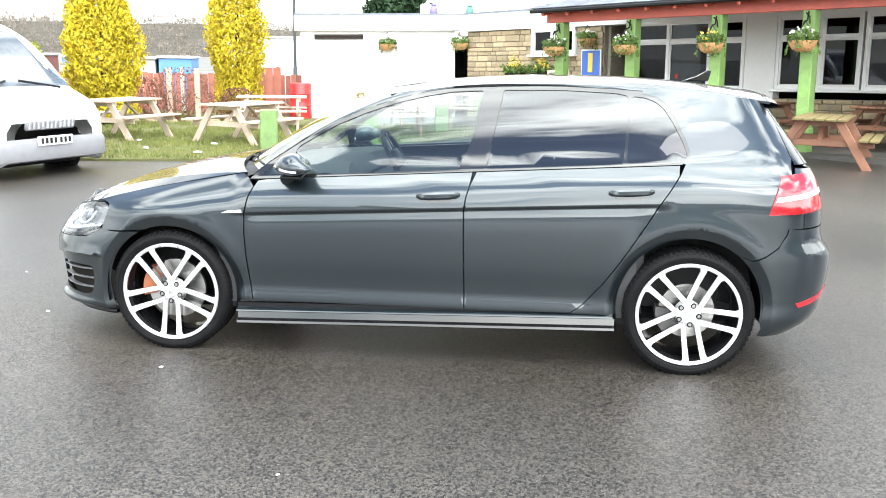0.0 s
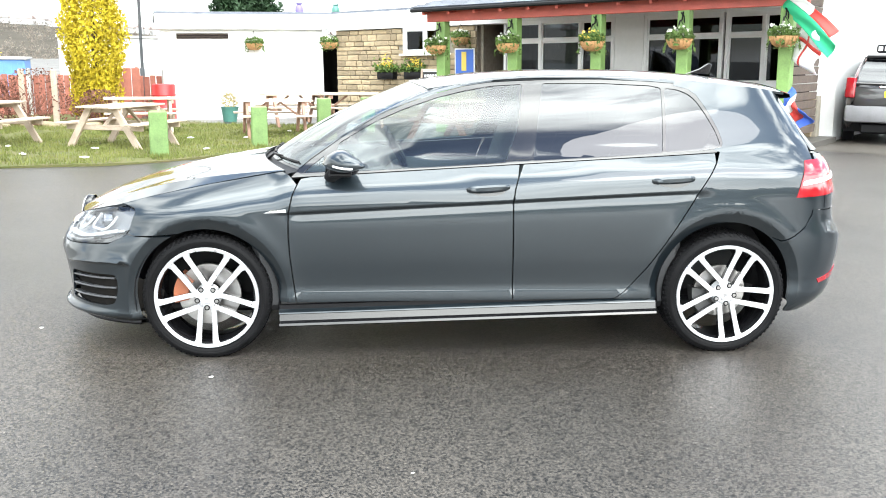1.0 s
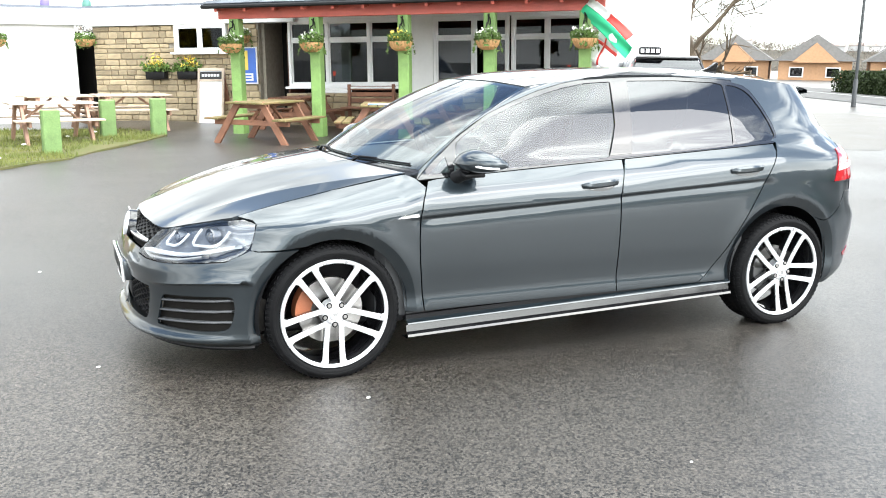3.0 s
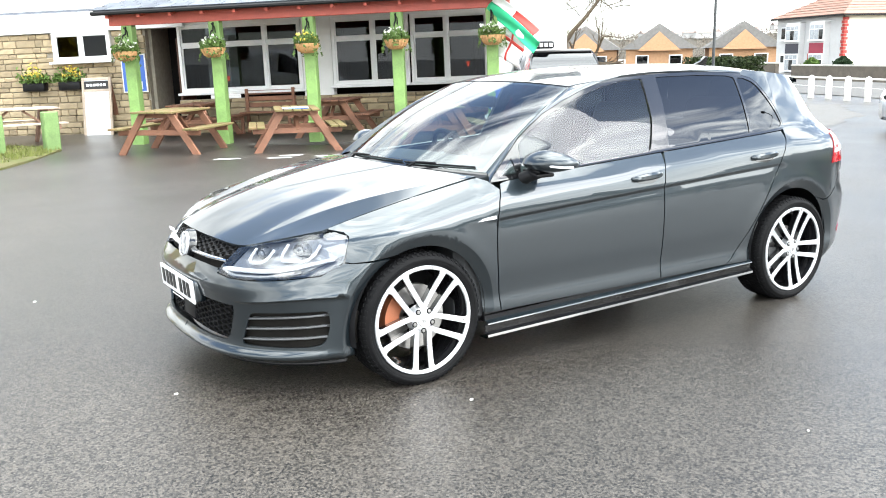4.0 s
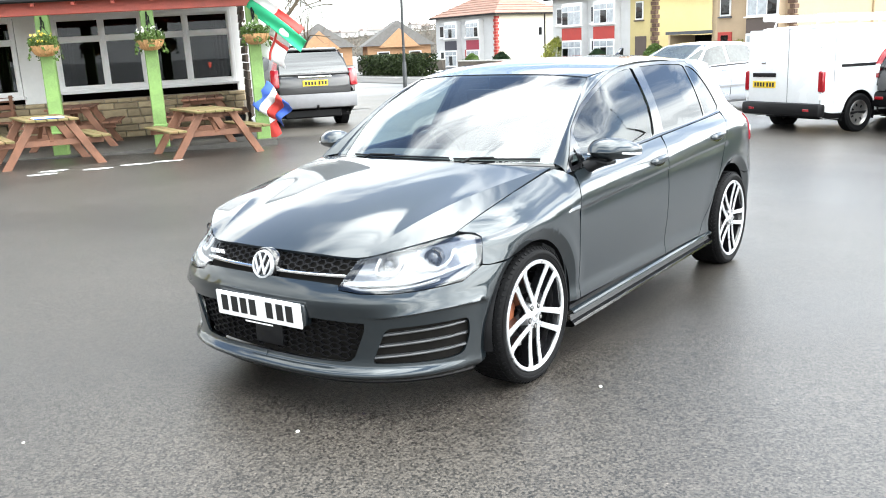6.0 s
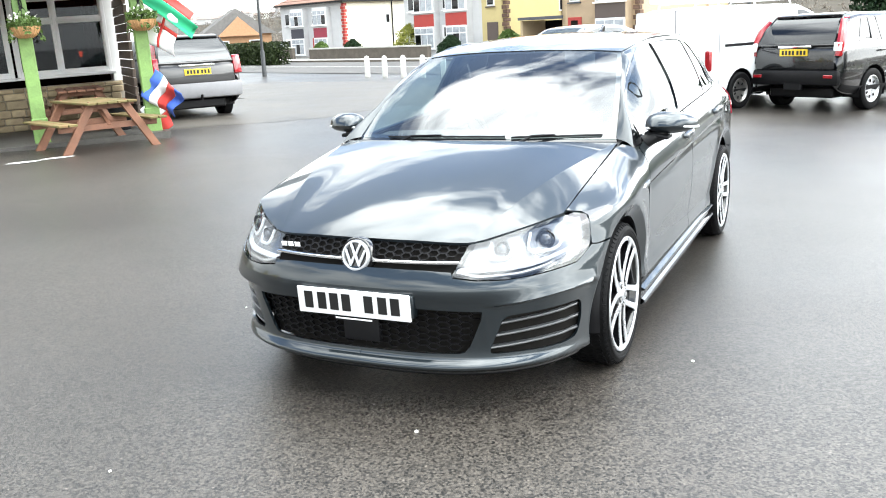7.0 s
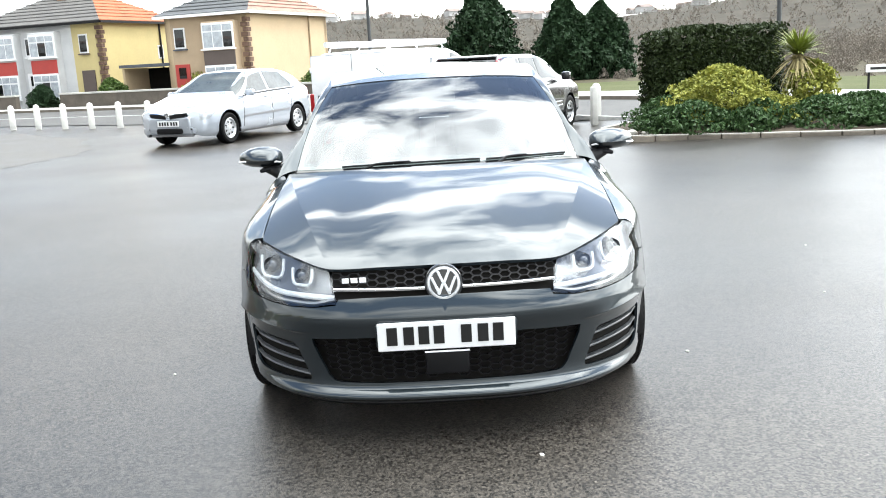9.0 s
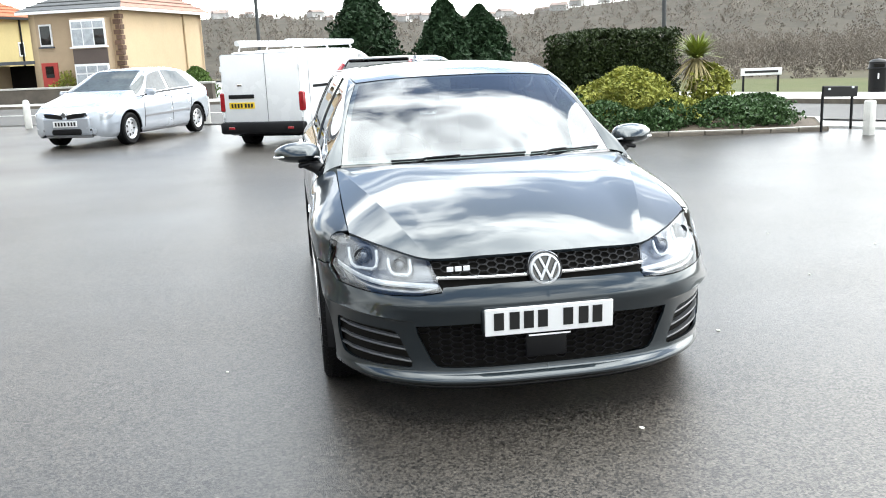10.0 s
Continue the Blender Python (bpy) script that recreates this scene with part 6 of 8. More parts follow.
# chalk board
ab = thing("pavement_board", "timber-framed pavement board with a white panel", "sign", at_pub(-5.25, D - .42, .02) @ pose(0, 0, 0, -7, 0, 0))
part("panel", box((.56, .02, 1.16), pose(0, 0, .66)), PLATEWHITE, ab, "white poster panel")
part("header", box((.54, .025, .17), pose(0, -.004, 1.14)), MARK, ab, "dark header strip")
for i in range(6):
    part("writing_bar", box((.055, .006, .05), pose(-.19 + .075 * i, -.020, 1.14)), WHITE, ab)
for s in (-1, 1):
    part("frame_side", box((.055, .045, 1.32), pose(s * .30, 0, .64), .006), PICNIC_P, ab)
for z in (1.27, .07, 1.03):
    part("frame_rail", box((.545, .04, .05), pose(0, 0, z), .005), PICNIC_P, ab)
part("back_leaf", box((.6, .03, 1.3), pose(0, .30, .60, 22, 0, 0), .005), PICNIC, ab)
# blue notice on the wall
ps = thing("wall_notice", "blue wall notice with a yellow figure block", "sign", at_pub(-4.48, D - .075))
part("backing", box((.55, .03, .80), pose(0, 0, 1.36), .006), PLATEWHITE, ps)
part("field", box((.49, .01, .74), pose(0, -.018, 1.36)), SIGNBLUE, ps)
part("yellow_block", box((.13, .008, .42), pose(-.01, -.026, 1.47)), SIGNYEL, ps)
part("white_block", box((.24, .008, .16), pose(.05, -.026, 1.11)), PLATEWHITE, ps)
for i in range(2):
    part("writing_bar", box((.16, .006, .03), pose(.05, -.033, 1.08 + .06 * i)), SIGNBLUE, ps)
# wall planters
for x, s in ((-6.72, 3), (-5.9, 5)):
    pl = thing("wall_planter", "dark wall trough with evergreen and yellow winter plants", "planter", at_pub(x, D - .13, 1.16))
    part("trough", box((.50, .20, .18), pose(0, 0, 0), .03, 2), BLACK, pl, "", True)
    r = np.random.default_rng(s)
    p = np.c_[r.uniform(-.34, .34, 340), r.uniform(-.14, .10, 340), .09 + np.abs(r.normal(0, .10, 340))]
    leaves("foliage", p, .04, LEAF, pl, seed=s)
    q = np.c_[r.normal(.02, .10, 90), r.uniform(-.1, .1, 90), .18 + np.abs(r.normal(0, .13, 90))]
    leaves("yellow_foliage", q, .05, PETAL_Y, pl, seed=s + 3, narrow=.3)

# white annexe
A0, A1 = Vector((-5.7, 17.7, 0)), Vector((-1.95, 18.6, 0))
A_TURN = math.degrees(math.atan2(A1.y - A0.y, A1.x - A0.x))
ANX = Matrix.Translation((A0.x, A0.y, -.08)) @ pose(0, 0, 0, 0, -1.0, A_TURN)


def anx(x, y, z, rz=0):
    return ANX @ pose(x, y, z, 0, 0, rz)


wall_part("wall_annexe", (3.95, .3, 2.40), anx(2.06, .15, 1.10), RENDER_W, "white rendered wall of the pub annexe")
wall_part("wall_annexe_side", (.3, 6.0, 2.40), anx(.24, 3.3, 1.10), RENDER_W, "white rendered side wall of the annexe")
# two near-black sheets stand for the shade in the annexe doorway
wall_part("wall_annexe_end", (.28, 3.0, 2.1), anx(4.62, 1.8, 1.0), SHADEBLACK, "inner wall of the annexe doorway, blackened to stand for shade")
wall_part("wall_annexe_dark", (.8, .1, 2.1), anx(4.3, 1.6, 1.0), SHADEBLACK, "back of the annexe doorway, blackened to stand for shade")
wall_part("wall_annexe_fascia", (4.9, .55, .36), anx(2.4, .10, 2.36), RENDER_W, "white annexe fascia board")
wall_part("wall_annexe_upper", (2.2, .3, .55), anx(4.4, 1.4, 2.62), RENDER_W, "raised white parapet over the annexe")
wall_part("roof_annexe", (4.9, 6.3, .08), anx(2.4, 3.2, 2.57), SLATE, "flat felt roof of the annexe", "roof")
sl = thing("vent_1", "long dark ventilation slot under the annexe eaves", "vent", anx(1.06, -.008, 2.02), kind="structure")
part("slot_back", box((1.24, .012, .13), None), SHADEBLACK, sl)
for i in range(3):
    part("slot_blade", box((1.22, .03, .012), pose(0, -.008, -.045 + .045 * i, 25, 0, 0)), BROWNPANEL, sl)
hanging_basket(anx(2.28, -.22, 1.84), 11)
pt_ = thing("plant_pot", "green glazed pot with a small dried shrub by the white wall", "plant pot", on_ground(-4.0, 17.25))
part("pot", lathe([(0, 0), (0, .16), (.32, .21), (.36, .23), (.36, .20), (.3, .18), (.3, 0)], 20, "z", False), TERRACOTTA, pt_, "", True)
leaves("shrub", blob_pts(220, pchip([0, .5, 1], [.10, .2, .06]), .36, 4) + [0, 0, .32], .035, PALMDRY, pt_)
for x, z, c in ((3.55, 2.88, mat("purple_pot", (0.20, 0.16, 0.36), 0.5, 0, 0.1, 8)), (4.5, 2.86, TERRACOTTA)):
    o = thing("roof_pot", "small coloured pot standing on the annexe roof", "pot", anx(x, .5, z - .33))
    part("jar", lathe([(0, 0), (0, .07), (.10, .11), (.20, .10), (.26, .06), (.30, .09), (.28, .05)], 16, "z", False), c, o, "", True)

# flags tied to the last post
def cloth(name, label, m, bands, w, h, wave, seed, cross=False):
    f = thing(name, label, "flag", m, "flags on the veranda")
    r = np.random.default_rng(seed)
    ph = r.uniform(0, 6, 3)

    def shape(u, v):
        y = wave * (np.sin(5 * u + ph[0] + 2 * v) * .6 + .4 * np.sin(9 * v + ph[1] + 3 * u)) * (.3 + .7 * u)
        return np.stack([u * w + .10 * wave * np.sin(7 * v), y, -v * h - .22 * h * u * u], -1)
    for nm, mt, u0, u1, v0, v1 in bands:
        us, vs = np.linspace(u0, u1, max(3, int((u1 - u0) * 18))), np.linspace(v0, v1, max(3, int((v1 - v0) * 18)))
        top = [[shape(u, v) for u in us] for v in vs]
        b = grid_bm(bmesh.new(), top)
        ob = part(nm, b, mt, f, "", True)
        so = ob.modifiers.new("thick", "SOLIDIFY")
        so.thickness = .004
    return f


cloth("tricolour_flag", "blue, white and red flag bunched beside the post", at_pub(3.40, -.14, .98) @ pose(0, 0, 0, 0, 34, -25), (("blue_band", FLAG_B, 0, .30, 0, 1), ("white_band", FLAG_W, .305, .56, 0, 1), ("red_band", FLAG_R, .565, .80, 0, 1), ("blue_hem", FLAG_B, .805, 1, 0, 1)), .56, .46, .26, 2)
cloth("cross_flag", "white flag with a red cross hanging from the veranda", at_pub(3.52, -.05, 1.98) @ pose(0, 0, 0, 0, 18, -20), (("white_a", FLAG_W, 0, .44, 0, .40), ("white_b", FLAG_W, .54, 1, 0, .40), ("white_c", FLAG_W, 0, .44, .50, 1), ("white_d", FLAG_W, .54, 1, .50, 1), ("red_upright", FLAG_R, .445, .535, 0, 1), ("red_bar_a", FLAG_R, 0, .44, .405, .495), ("red_bar_b", FLAG_R, .54, 1, .405, .495)), .46, .60, .16, 3)
cloth("green_flag", "green and white flag with a red patch blowing out", at_pub(3.40, -.15, 2.42) @ pose(0, 0, 0, 0, 36, -15), (("white_band", FLAG_W, 0, .38, 0, .42), ("green_band", FLAG_G, 0, 1, .425, 1), ("red_patch", FLAG_R, .385, .85, .08, .42)), 1.12, .36, .12, 5)
cloth("small_red_flag", "small red and white flag at the foot of the post", at_pub(3.42, -.02, .55) @ pose(0, 0, 0, 0, 60, 0), (("white_band", FLAG_W, 0, .5, 0, 1), ("red_band", FLAG_R, .51, 1, 0, 1)), .5, .35, .05, 8)

# ---- lawn side ----
LAWN = [(-22, 5.6), (-5.7, 6.95), (-4.3, 7.35), (-3.6, 7.85), (-2.4, 9.5), (-.45, 12.9), (-1.2, 14.6), (-2.6, 15.6), (-5.6, 16.9), (-9, 19.5), (-22, 19.5)]


def lawn_f(x, y):
    x, y = np.broadcast_arrays(x, y)
    return np.stack([x, y, np.vectorize(lambda a, c: float(ground_z(a, c)))(x, y) + .035 + .015 * np.sin(x * 2.1) * np.sin(y * 1.7)], -1)


LAWN = [(x + .10 * noise.noise(Vector((x * 1.3, y * 1.3, 0))) + .05 * noise.noise(Vector((x * 5, y * 5, 2))), y + .10 * noise.noise(Vector((x * 1.3, y * 1.3, 7))) + .05 * noise.noise(Vector((x * 5, y * 5, 9)))) for x, y in resample(LAWN, .25)]
lawn = tagged(skin("lawn", LAWN, lawn_f, GRASS, None, .5, fold=.04), "patchy damp green lawn of the pub garden", "lawn", kind="structure")
r = np.random.default_rng(21)
gp = np.c_[r.uniform(-10, 0, 60000), r.uniform(6.5, 17, 60000)]
gp = gp[inside(gp[:, 0], gp[:, 1], LAWN)]
gp = gp[np.array([noise.noise(Vector((a * .9, c * .9, 3))) + .5 * noise.noise(Vector((a * 3, c * 3, 8))) for a, c in gp]) > -.30]
zz = np.array([float(ground_z(a, c)) for a, c in gp]) + .04
hgt = r.uniform(.03, .075, len(gp))
q = r.uniform(0, 6.28, len(gp))
v = np.stack([np.c_[gp[:, 0] - .008 * np.cos(q), gp[:, 1] - .008 * np.sin(q), zz - .02], np.c_[gp[:, 0] + .008 * np.cos(q), gp[:, 1] + .008 * np.sin(q), zz - .02],
              np.c_[gp[:, 0] + r.normal(0, .025, len(gp)), gp[:, 1] + r.normal(0, .025, len(gp)), zz + hgt]], 1).reshape(-1, 3)
me = bpy.data.meshes.new("grass")
me.from_pydata(v.tolist(), [], (np.arange(len(gp))[:, None] * 3 + [0, 1, 2]).tolist())
me.materials.append(mat("grass_blades", (0.10, 0.135, 0.028), 0.6, 0, 0.35, 1.2, col2=(0.19, 0.19, 0.06), spec=0.2))
tagged(new("grass", me), "short damp grass blades on the lawn", "grass", kind="stuff")
for x, y in ((-4.9, 9.4), (-5.6, 8.3), (-3.2, 9.6), (-2.9, 12.0), (-2.2, 13.2), (-3.9, 11.9), (-6.3, 9.6), (-1.7, 13.9), (-4.6, 7.9)):
    b = bmesh.new()
    bmesh.ops.create_icosphere(b, subdivisions=1, radius=.05)
    bmesh.ops.transform(b, matrix=on_ground(x, y, 40 * x, .07) @ Matrix.Diagonal((1.6, 1, .35, 1)), verts=b.verts[:])
    tagged(part("litter_scrap", b, PETAL_W), "pale scrap of paper lying on the lawn", "litter", "scraps on the lawn")
for x, y in ((-3.74, 8.72), (-2.47, 10.6), (-1.5, 13.1), (-.62, 12.95)):
    p = thing("lawn_post", "short weathered green timber post at the lawn edge", "post", on_ground(x, y, 12), "lawn edge posts")
    part("stump", box((.27, .16, .82), pose(0, 0, .29, 0, 0, 0), .02), LAWNPOST, p)
for x, y, rz in ((-7.0, 10.4, 75), (-4.7, 10.35, 70), (-5.2, 13.7, 15), (-2.45, 12.75, 12), (-.95, 14.6, 8), (-2.3, 15.6, 20)):
    picnic_table(on_ground(x, y, rz, .03), PICNIC_P if x < -4 else PICNIC_M, "pale weathered picnic table on the grass" if x < -4 else "faded reddish picnic table with a pale worn top", PICNIC_P)


def conifer(x, y, h, prof, n, material, label, seed, size, group=""):
    t = thing("conifer_tree", label, "tree", on_ground(x, y), group)
    part("trunk", tube([(0, 0, -.1), (.03, 0, h * .4), (0, .02, h * .9)], [.10, .07, .02], 8), BARK, t, "", True)
    leaves("crown", blob_pts(n, prof, h, seed, .09, .25) + [0, 0, .12], size, material, t, up=.9, seed=seed, narrow=.45)
    return t


conifer(-8.83, 13.5, 3.7, pchip([0, .05, .13, .3, .45, .65, .85, 1], [.25, .72, .60, .80, .78, .62, .36, .05]), 22000, GOLDLEAF, "golden yellow conifer on the pub lawn", 3, .048, "golden conifers")
conifer(-6.94, 16.6, 4.1, pchip([0, .05, .2, .3, .45, .65, .85, 1], [.3, .58, .52, .62, .72, .60, .34, .05]), 19000, GOLDLEAF, "golden yellow conifer beside the fence", 4, .048, "golden conifers")
for x, y, h, w, mt, lb, sd in ((-7.9, 15.4, 1.25, .85, TWIGS, "bare reddish-brown shrub by the fence", 5), (-8.9, 15.7, 1.0, .7, TWIGS, "bare reddish-brown shrub under the conifer", 6), (-6.6, 15.6, .8, .55, TWIGS, "bare brown shrub on the lawn", 7), (-9.6, 11.9, 1.7, .55, GOLDSHRUB, "yellow variegated shrub beside the van", 8)):
    s = thing("shrub", lb, "shrub", on_ground(x, y))
    if mt is TWIGS:
        b = bmesh.new()
        rg = np.random.default_rng(sd)
        for _ in range(16):
            branch(b, Vector((rg.normal(0, .15), rg.normal(0, .15), 0)), Vector((rg.normal(0, .45), rg.normal(0, .45), 1)).normalized(), h * .6, .012, 2, rg)
        part("stem", b, TWIGS, s)
        leaves("dry_leaves", blob_pts(900, pchip([0, .4, 1], [w * .6, w, w * .4]), h, sd), .03, TWIGS, s, seed=sd)
    else:
        part("stem", tube([(0, 0, 0), (0, 0, h * .7)], [.03, .01], 6), BARK, s)
        leaves("foliage", blob_pts(2600, pchip([0, .4, 1], [w * .6, w, w * .4]), h, sd), .05, mt, s, seed=sd)
fn = thing("timber_fence", "red-stained timber fence behind the lawn", "fence", on_ground(-5.9, 19.0))
for i in range(58):
    part("fence_board", box((.14, .02, 1.05 + .03 * (i % 3)), pose(-.155 * i, .02 * (i % 2), .50), .004), FENCEWOOD, fn)
for i in range(6):
    part("fence_post", box((.10, .10, 1.3), pose(-1.7 * i, -.07, .55), .01), CONCRETE, fn)
for x, y in ((-8.1, 15.2), (-7.35, 15.0)):
    part("pole", box((.11, .11, 1.3), None, .02), PICNIC_P, tagged(new("garden_post"), "pale timber post beside the shrubs", "post", "garden posts")).matrix_local = pose(0, 0, .6)
    bpy.data.objects[scene.collection.objects[-2].name].matrix_world = on_ground(x, y)
br = thing("red_bin", "red plastic barrel bin by the annexe corner", "bin", on_ground(-5.6, 17.45))
part("barrel", lathe([(0, 0), (0, .26), (.05, .28), (.3, .27), (.32, .285), (.35, .27), (.6, .27), (.62, .285), (.65, .27), (.84, .28), (.88, .26), (.88, 0)], 26, "z", False), REDBIN, br, "", True)
rb = thing("red_screen", "low red painted screen panel by the fence", "screen", on_ground(-6.9, 18.3, 10))
for i in range(6):
    part("screen_board", box((.20, .03, 1.25), pose(-.62 + .21 * i, 0, .62), .005), FENCEWOOD, rb)
for xx in (-.5, .45):
    part("screen_post", box((.08, .08, 1.3), pose(xx, .06, .62), .008), FENCEWOOD, rb)
# stones edging the lawn
for i in range(9):
    b = bmesh.new()
    bmesh.ops.create_icosphere(b, subdivisions=2, radius=.2)
    for vv in b.verts:
        vv.co *= 1 + .25 * noise.noise(vv.co * 6 + Vector((i, 0, 0)))
    bmesh.ops.transform(b, matrix=on_ground(-9.6 + .42 * i, 14.3 + .13 * i, 33 * i, .03) @ Matrix.Diagonal((1.1, .7, .6, 1)), verts=b.verts[:])
    tagged(part("edging_stone", b, STONE, None, "", True), "rough tan stone edging the shrub border", "stone", "border stones")

# ---- vehicles ----
HATCH = [(-2.07, .30, .60, .665, .50, .44), (-2.045, .25, .645, .705, .64, .56), (-1.95, .21, .69, .765, .76, .64), (-1.75, .19, .745, .83, .83, .70), (-1.3, .19, .83, .93, .868, .74), (-1.02, .19, .89, 1.01, .875, .74), (-.55, .19, .91, 1.22, .876, .67), (-.10, .19, .93, 1.42, .876, .61), (.45, .19, .95, 1.465, .876, .60), (1.1, .19, .97, 1.43, .872, .58), (1.6, .20, .99, 1.30, .86, .56), (1.92, .24, .97, 1.08, .83, .60), (2.04, .30, .84, .92, .76, .60), (2.09, .42, .70, .76, .66, .52)]
SUV = [(-2.25, .42, .70, .76, .58, .48), (-2.18, .32, .80, .88, .76, .64), (-1.9, .28, .90, .99, .86, .72), (-1.2, .27, 1.0, 1.10, .905, .76), (-.9, .27, 1.03, 1.18, .91, .74), (-.35, .27, 1.06, 1.50, .91, .66), (.2, .27, 1.07, 1.61, .91, .66), (1.2, .27, 1.08, 1.62, .905, .65), (1.75, .28, 1.08, 1.56, .89, .63), (2.05, .32, 1.06, 1.36, .87, .64), (2.20, .38, 1.02, 1.12, .85, .66), (2.26, .46, .82, .88, .80, .66)]
VAN_S = [(-2.2, .34, .70, .76, .56, .46), (-2.12, .26, .80, .90, .72, .62), (-1.8, .24, .95, 1.05, .82, .70), (-1.45, .24, 1.0, 1.28, .845, .70), (-.9, .24, 1.03, 1.66, .85, .70), (-.5, .24, 1.04, 1.76, .85, .72), (.5, .24, 1.04, 1.78, .85, .74), (1.9, .24, 1.04, 1.76, .85, .74), (2.12, .28, 1.03, 1.71, .84, .73), (2.20, .36, .98, 1.64, .83, .72)]
VAN_L = [(-2.45, .34, .70, .78, .66, .56), (-2.40, .26, .82, .90, .84, .76), (-2.2, .24, .94, 1.02, .92, .82), (-1.86, .24, 1.06, 1.15, .955, .85), (-1.45, .24, 1.12, 1.58, .97, .80), (-1.12, .24, 1.15, 1.86, .97, .77), (-.75, .24, 1.18, 2.0, .97, .78), (0, .24, 1.2, 2.06, .97, .80), (2.2, .24, 1.2, 2.06, .97, .80), (2.4, .3, 1.2, 2.0, .95, .78)]


def rear_plate(car, m, material, w=.52):
    p = part("number_plate", box((.012, w, .112), m, .003), material, car, "number plate with dark bars")
    for i in range(7):
        part("plate_bar", box((.004, .040, .070), m @ pose(.008, -.195 + .064 * i + (.02 if i > 3 else 0), 0), .001), MARK, p)


# silver hatchback
m = pose(14.45, 4.43, 0, 0, 0, -23)
car, f = loft_car("silver_hatchback", "silver five-door hatchback parked by the bollards", m, HATCH, SILVER,
                  [("side_window", [(-.66, .615), (-.24, .83), (.26, .845), (.26, .615)], PALEGLASS, .006), ("rear_side_window", [(.34, .615), (.34, .845), (1.02, .83), (1.28, .68), (1.25, .615)], PALEGLASS, .006),
                   ("windscreen", [(-.92, .66), (-.95, 1.0), (-.15, 1.0), (-.13, .90), (-.5, .78)], PALEGLASS, .006),
                   ("headlamp", [(-2.02, .42), (-2.01, .57), (-1.80, .61), (-1.52, .60), (-1.66, .50), (-1.86, .42)], HEADLAMP, .008),
                   ("window_line", [(-.98, .585), (-.98, .605), (1.34, .605), (1.34, .585)], BLACK, .007),
                   ("door_line", [(.30, .10), (.30, .58), (.315, .58), (.315, .10)], BLACK, .003), ("door_line_front", [(-.80, .12), (-.74, .58), (-.725, .58), (-.785, .12)], BLACK, .003), ("door_line_rear", [(.98, .20), (1.10, .40), (1.24, .58), (1.255, .58), (1.115, .40), (.995, .20)], BLACK, .003),
                   ("bonnet_line", [(-1.95, .615), (-1.95, .63), (-1.05, .63), (-1.05, .615)], BLACK, .002),
                   ("tail_lamp", [(1.98, .45), (1.86, .56), (1.80, .66), (1.92, .70), (2.03, .60), (2.05, .46)], REDLENS, .008),
                   ("rub_strip", [(-.75, .30), (-.75, .335), (1.0, .335), (1.0, .30)], GREYPLASTIC, .006), ("sill_trim", [(-.85, .01), (-.85, .05), (.95, .05), (.95, .01)], GREYPLASTIC, .005)], ((-1.26, 1.35), .31, .76))
part("nose_panel", box((.10, 1.02, .36), pose(-2.045, 0, .43, 0, -6, 0), .045, 3), SILVER, car, "", True)
for s in (-1, 1):
    part("front_grille", prism([(.05, -.05), (.40, -.01), (.44, .055), (.05, .055)], .03, pose(-2.12, 0, .61, 0, 0, -90 if s > 0 else 90) @ pose(0, 0 if s > 0 else -.03, 0), .004), BLACK, car)
    part("grille_bar", tube([(-2.115, s * .06, .645), (-2.10, s * .28, .668), (-2.07, s * .45, .678)], .014, 6), CHROME, car, "", True)
    part("fog_recess", box((.10, .26, .10), pose(-1.99, s * .56, .36, 0, 0, -s * 26), .035), BLACK, car)
    mr = part("door_mirror", box((.11, .20, .14), pose(-.66, s * .99, .98), .045, 2), SILVER, car, "", True)
    part("mirror_foot", box((.05, .10, .03), pose(-.64, s * .89, .93), .01), BLACK, mr)
    for hx in (.12, 1.05):
        part("door_handle", box((.17, .03, .028), pose(hx, s * .885, .87), .01, 2), SILVER, car)
part("grille_emblem", lathe([(-.015, 0), (-.015, .05), (.0, .058)], 20, closed=False), CHROME, car, "", True).matrix_local = pose(-2.115, 0, .64, 0, 0, -90)
part("lower_grille", box((.05, .64, .12), pose(-2.085, 0, .33), .03), BLACK, car)
part("lower_lip", box((.10, 1.00, .05), pose(-2.00, 0, .235), .02), GREYPLASTIC, car, "", True)
rear_plate(car, pose(-2.115, 0, .475, 0, 0, 180), PLATEWHITE)
def tailgate_glass(car, paint):
    """Raked rear window, its spoiler and the gate's frame on an off-roader."""
    pane = grid_bm(bmesh.new(), [[(x, y * w, z) for y in np.linspace(-1, 1, 9)] for x, w, z in ((2.235, .70, 1.13), (2.17, .69, 1.24), (2.075, .655, 1.37), (1.965, .61, 1.48), (1.86, .60, 1.565))])
    part("rear_screen", pane, TINT, car, "dark tinted rear window", True)
    edge = [(2.225, -.72, 1.11), (2.06, -.67, 1.38), (1.86, -.62, 1.555), (1.845, 0, 1.58), (1.86, .62, 1.555), (2.06, .67, 1.38), (2.225, .72, 1.11), (2.24, 0, 1.105)]
    part("screen_frame", tube(edge, .022, 6, True), paint, car, "", True)
    part("screen_back", grid_bm(bmesh.new(), [[(x - .05, y, z) for y in (-.66, .66)] for x, z in ((2.22, 1.13), (1.95, 1.48))]), SHADEBLACK, car)
    part("tail_spoiler", box((.20, 1.20, .03), pose(1.80, 0, 1.592, 0, 8, 0), .012, 2), paint, car, "", True)


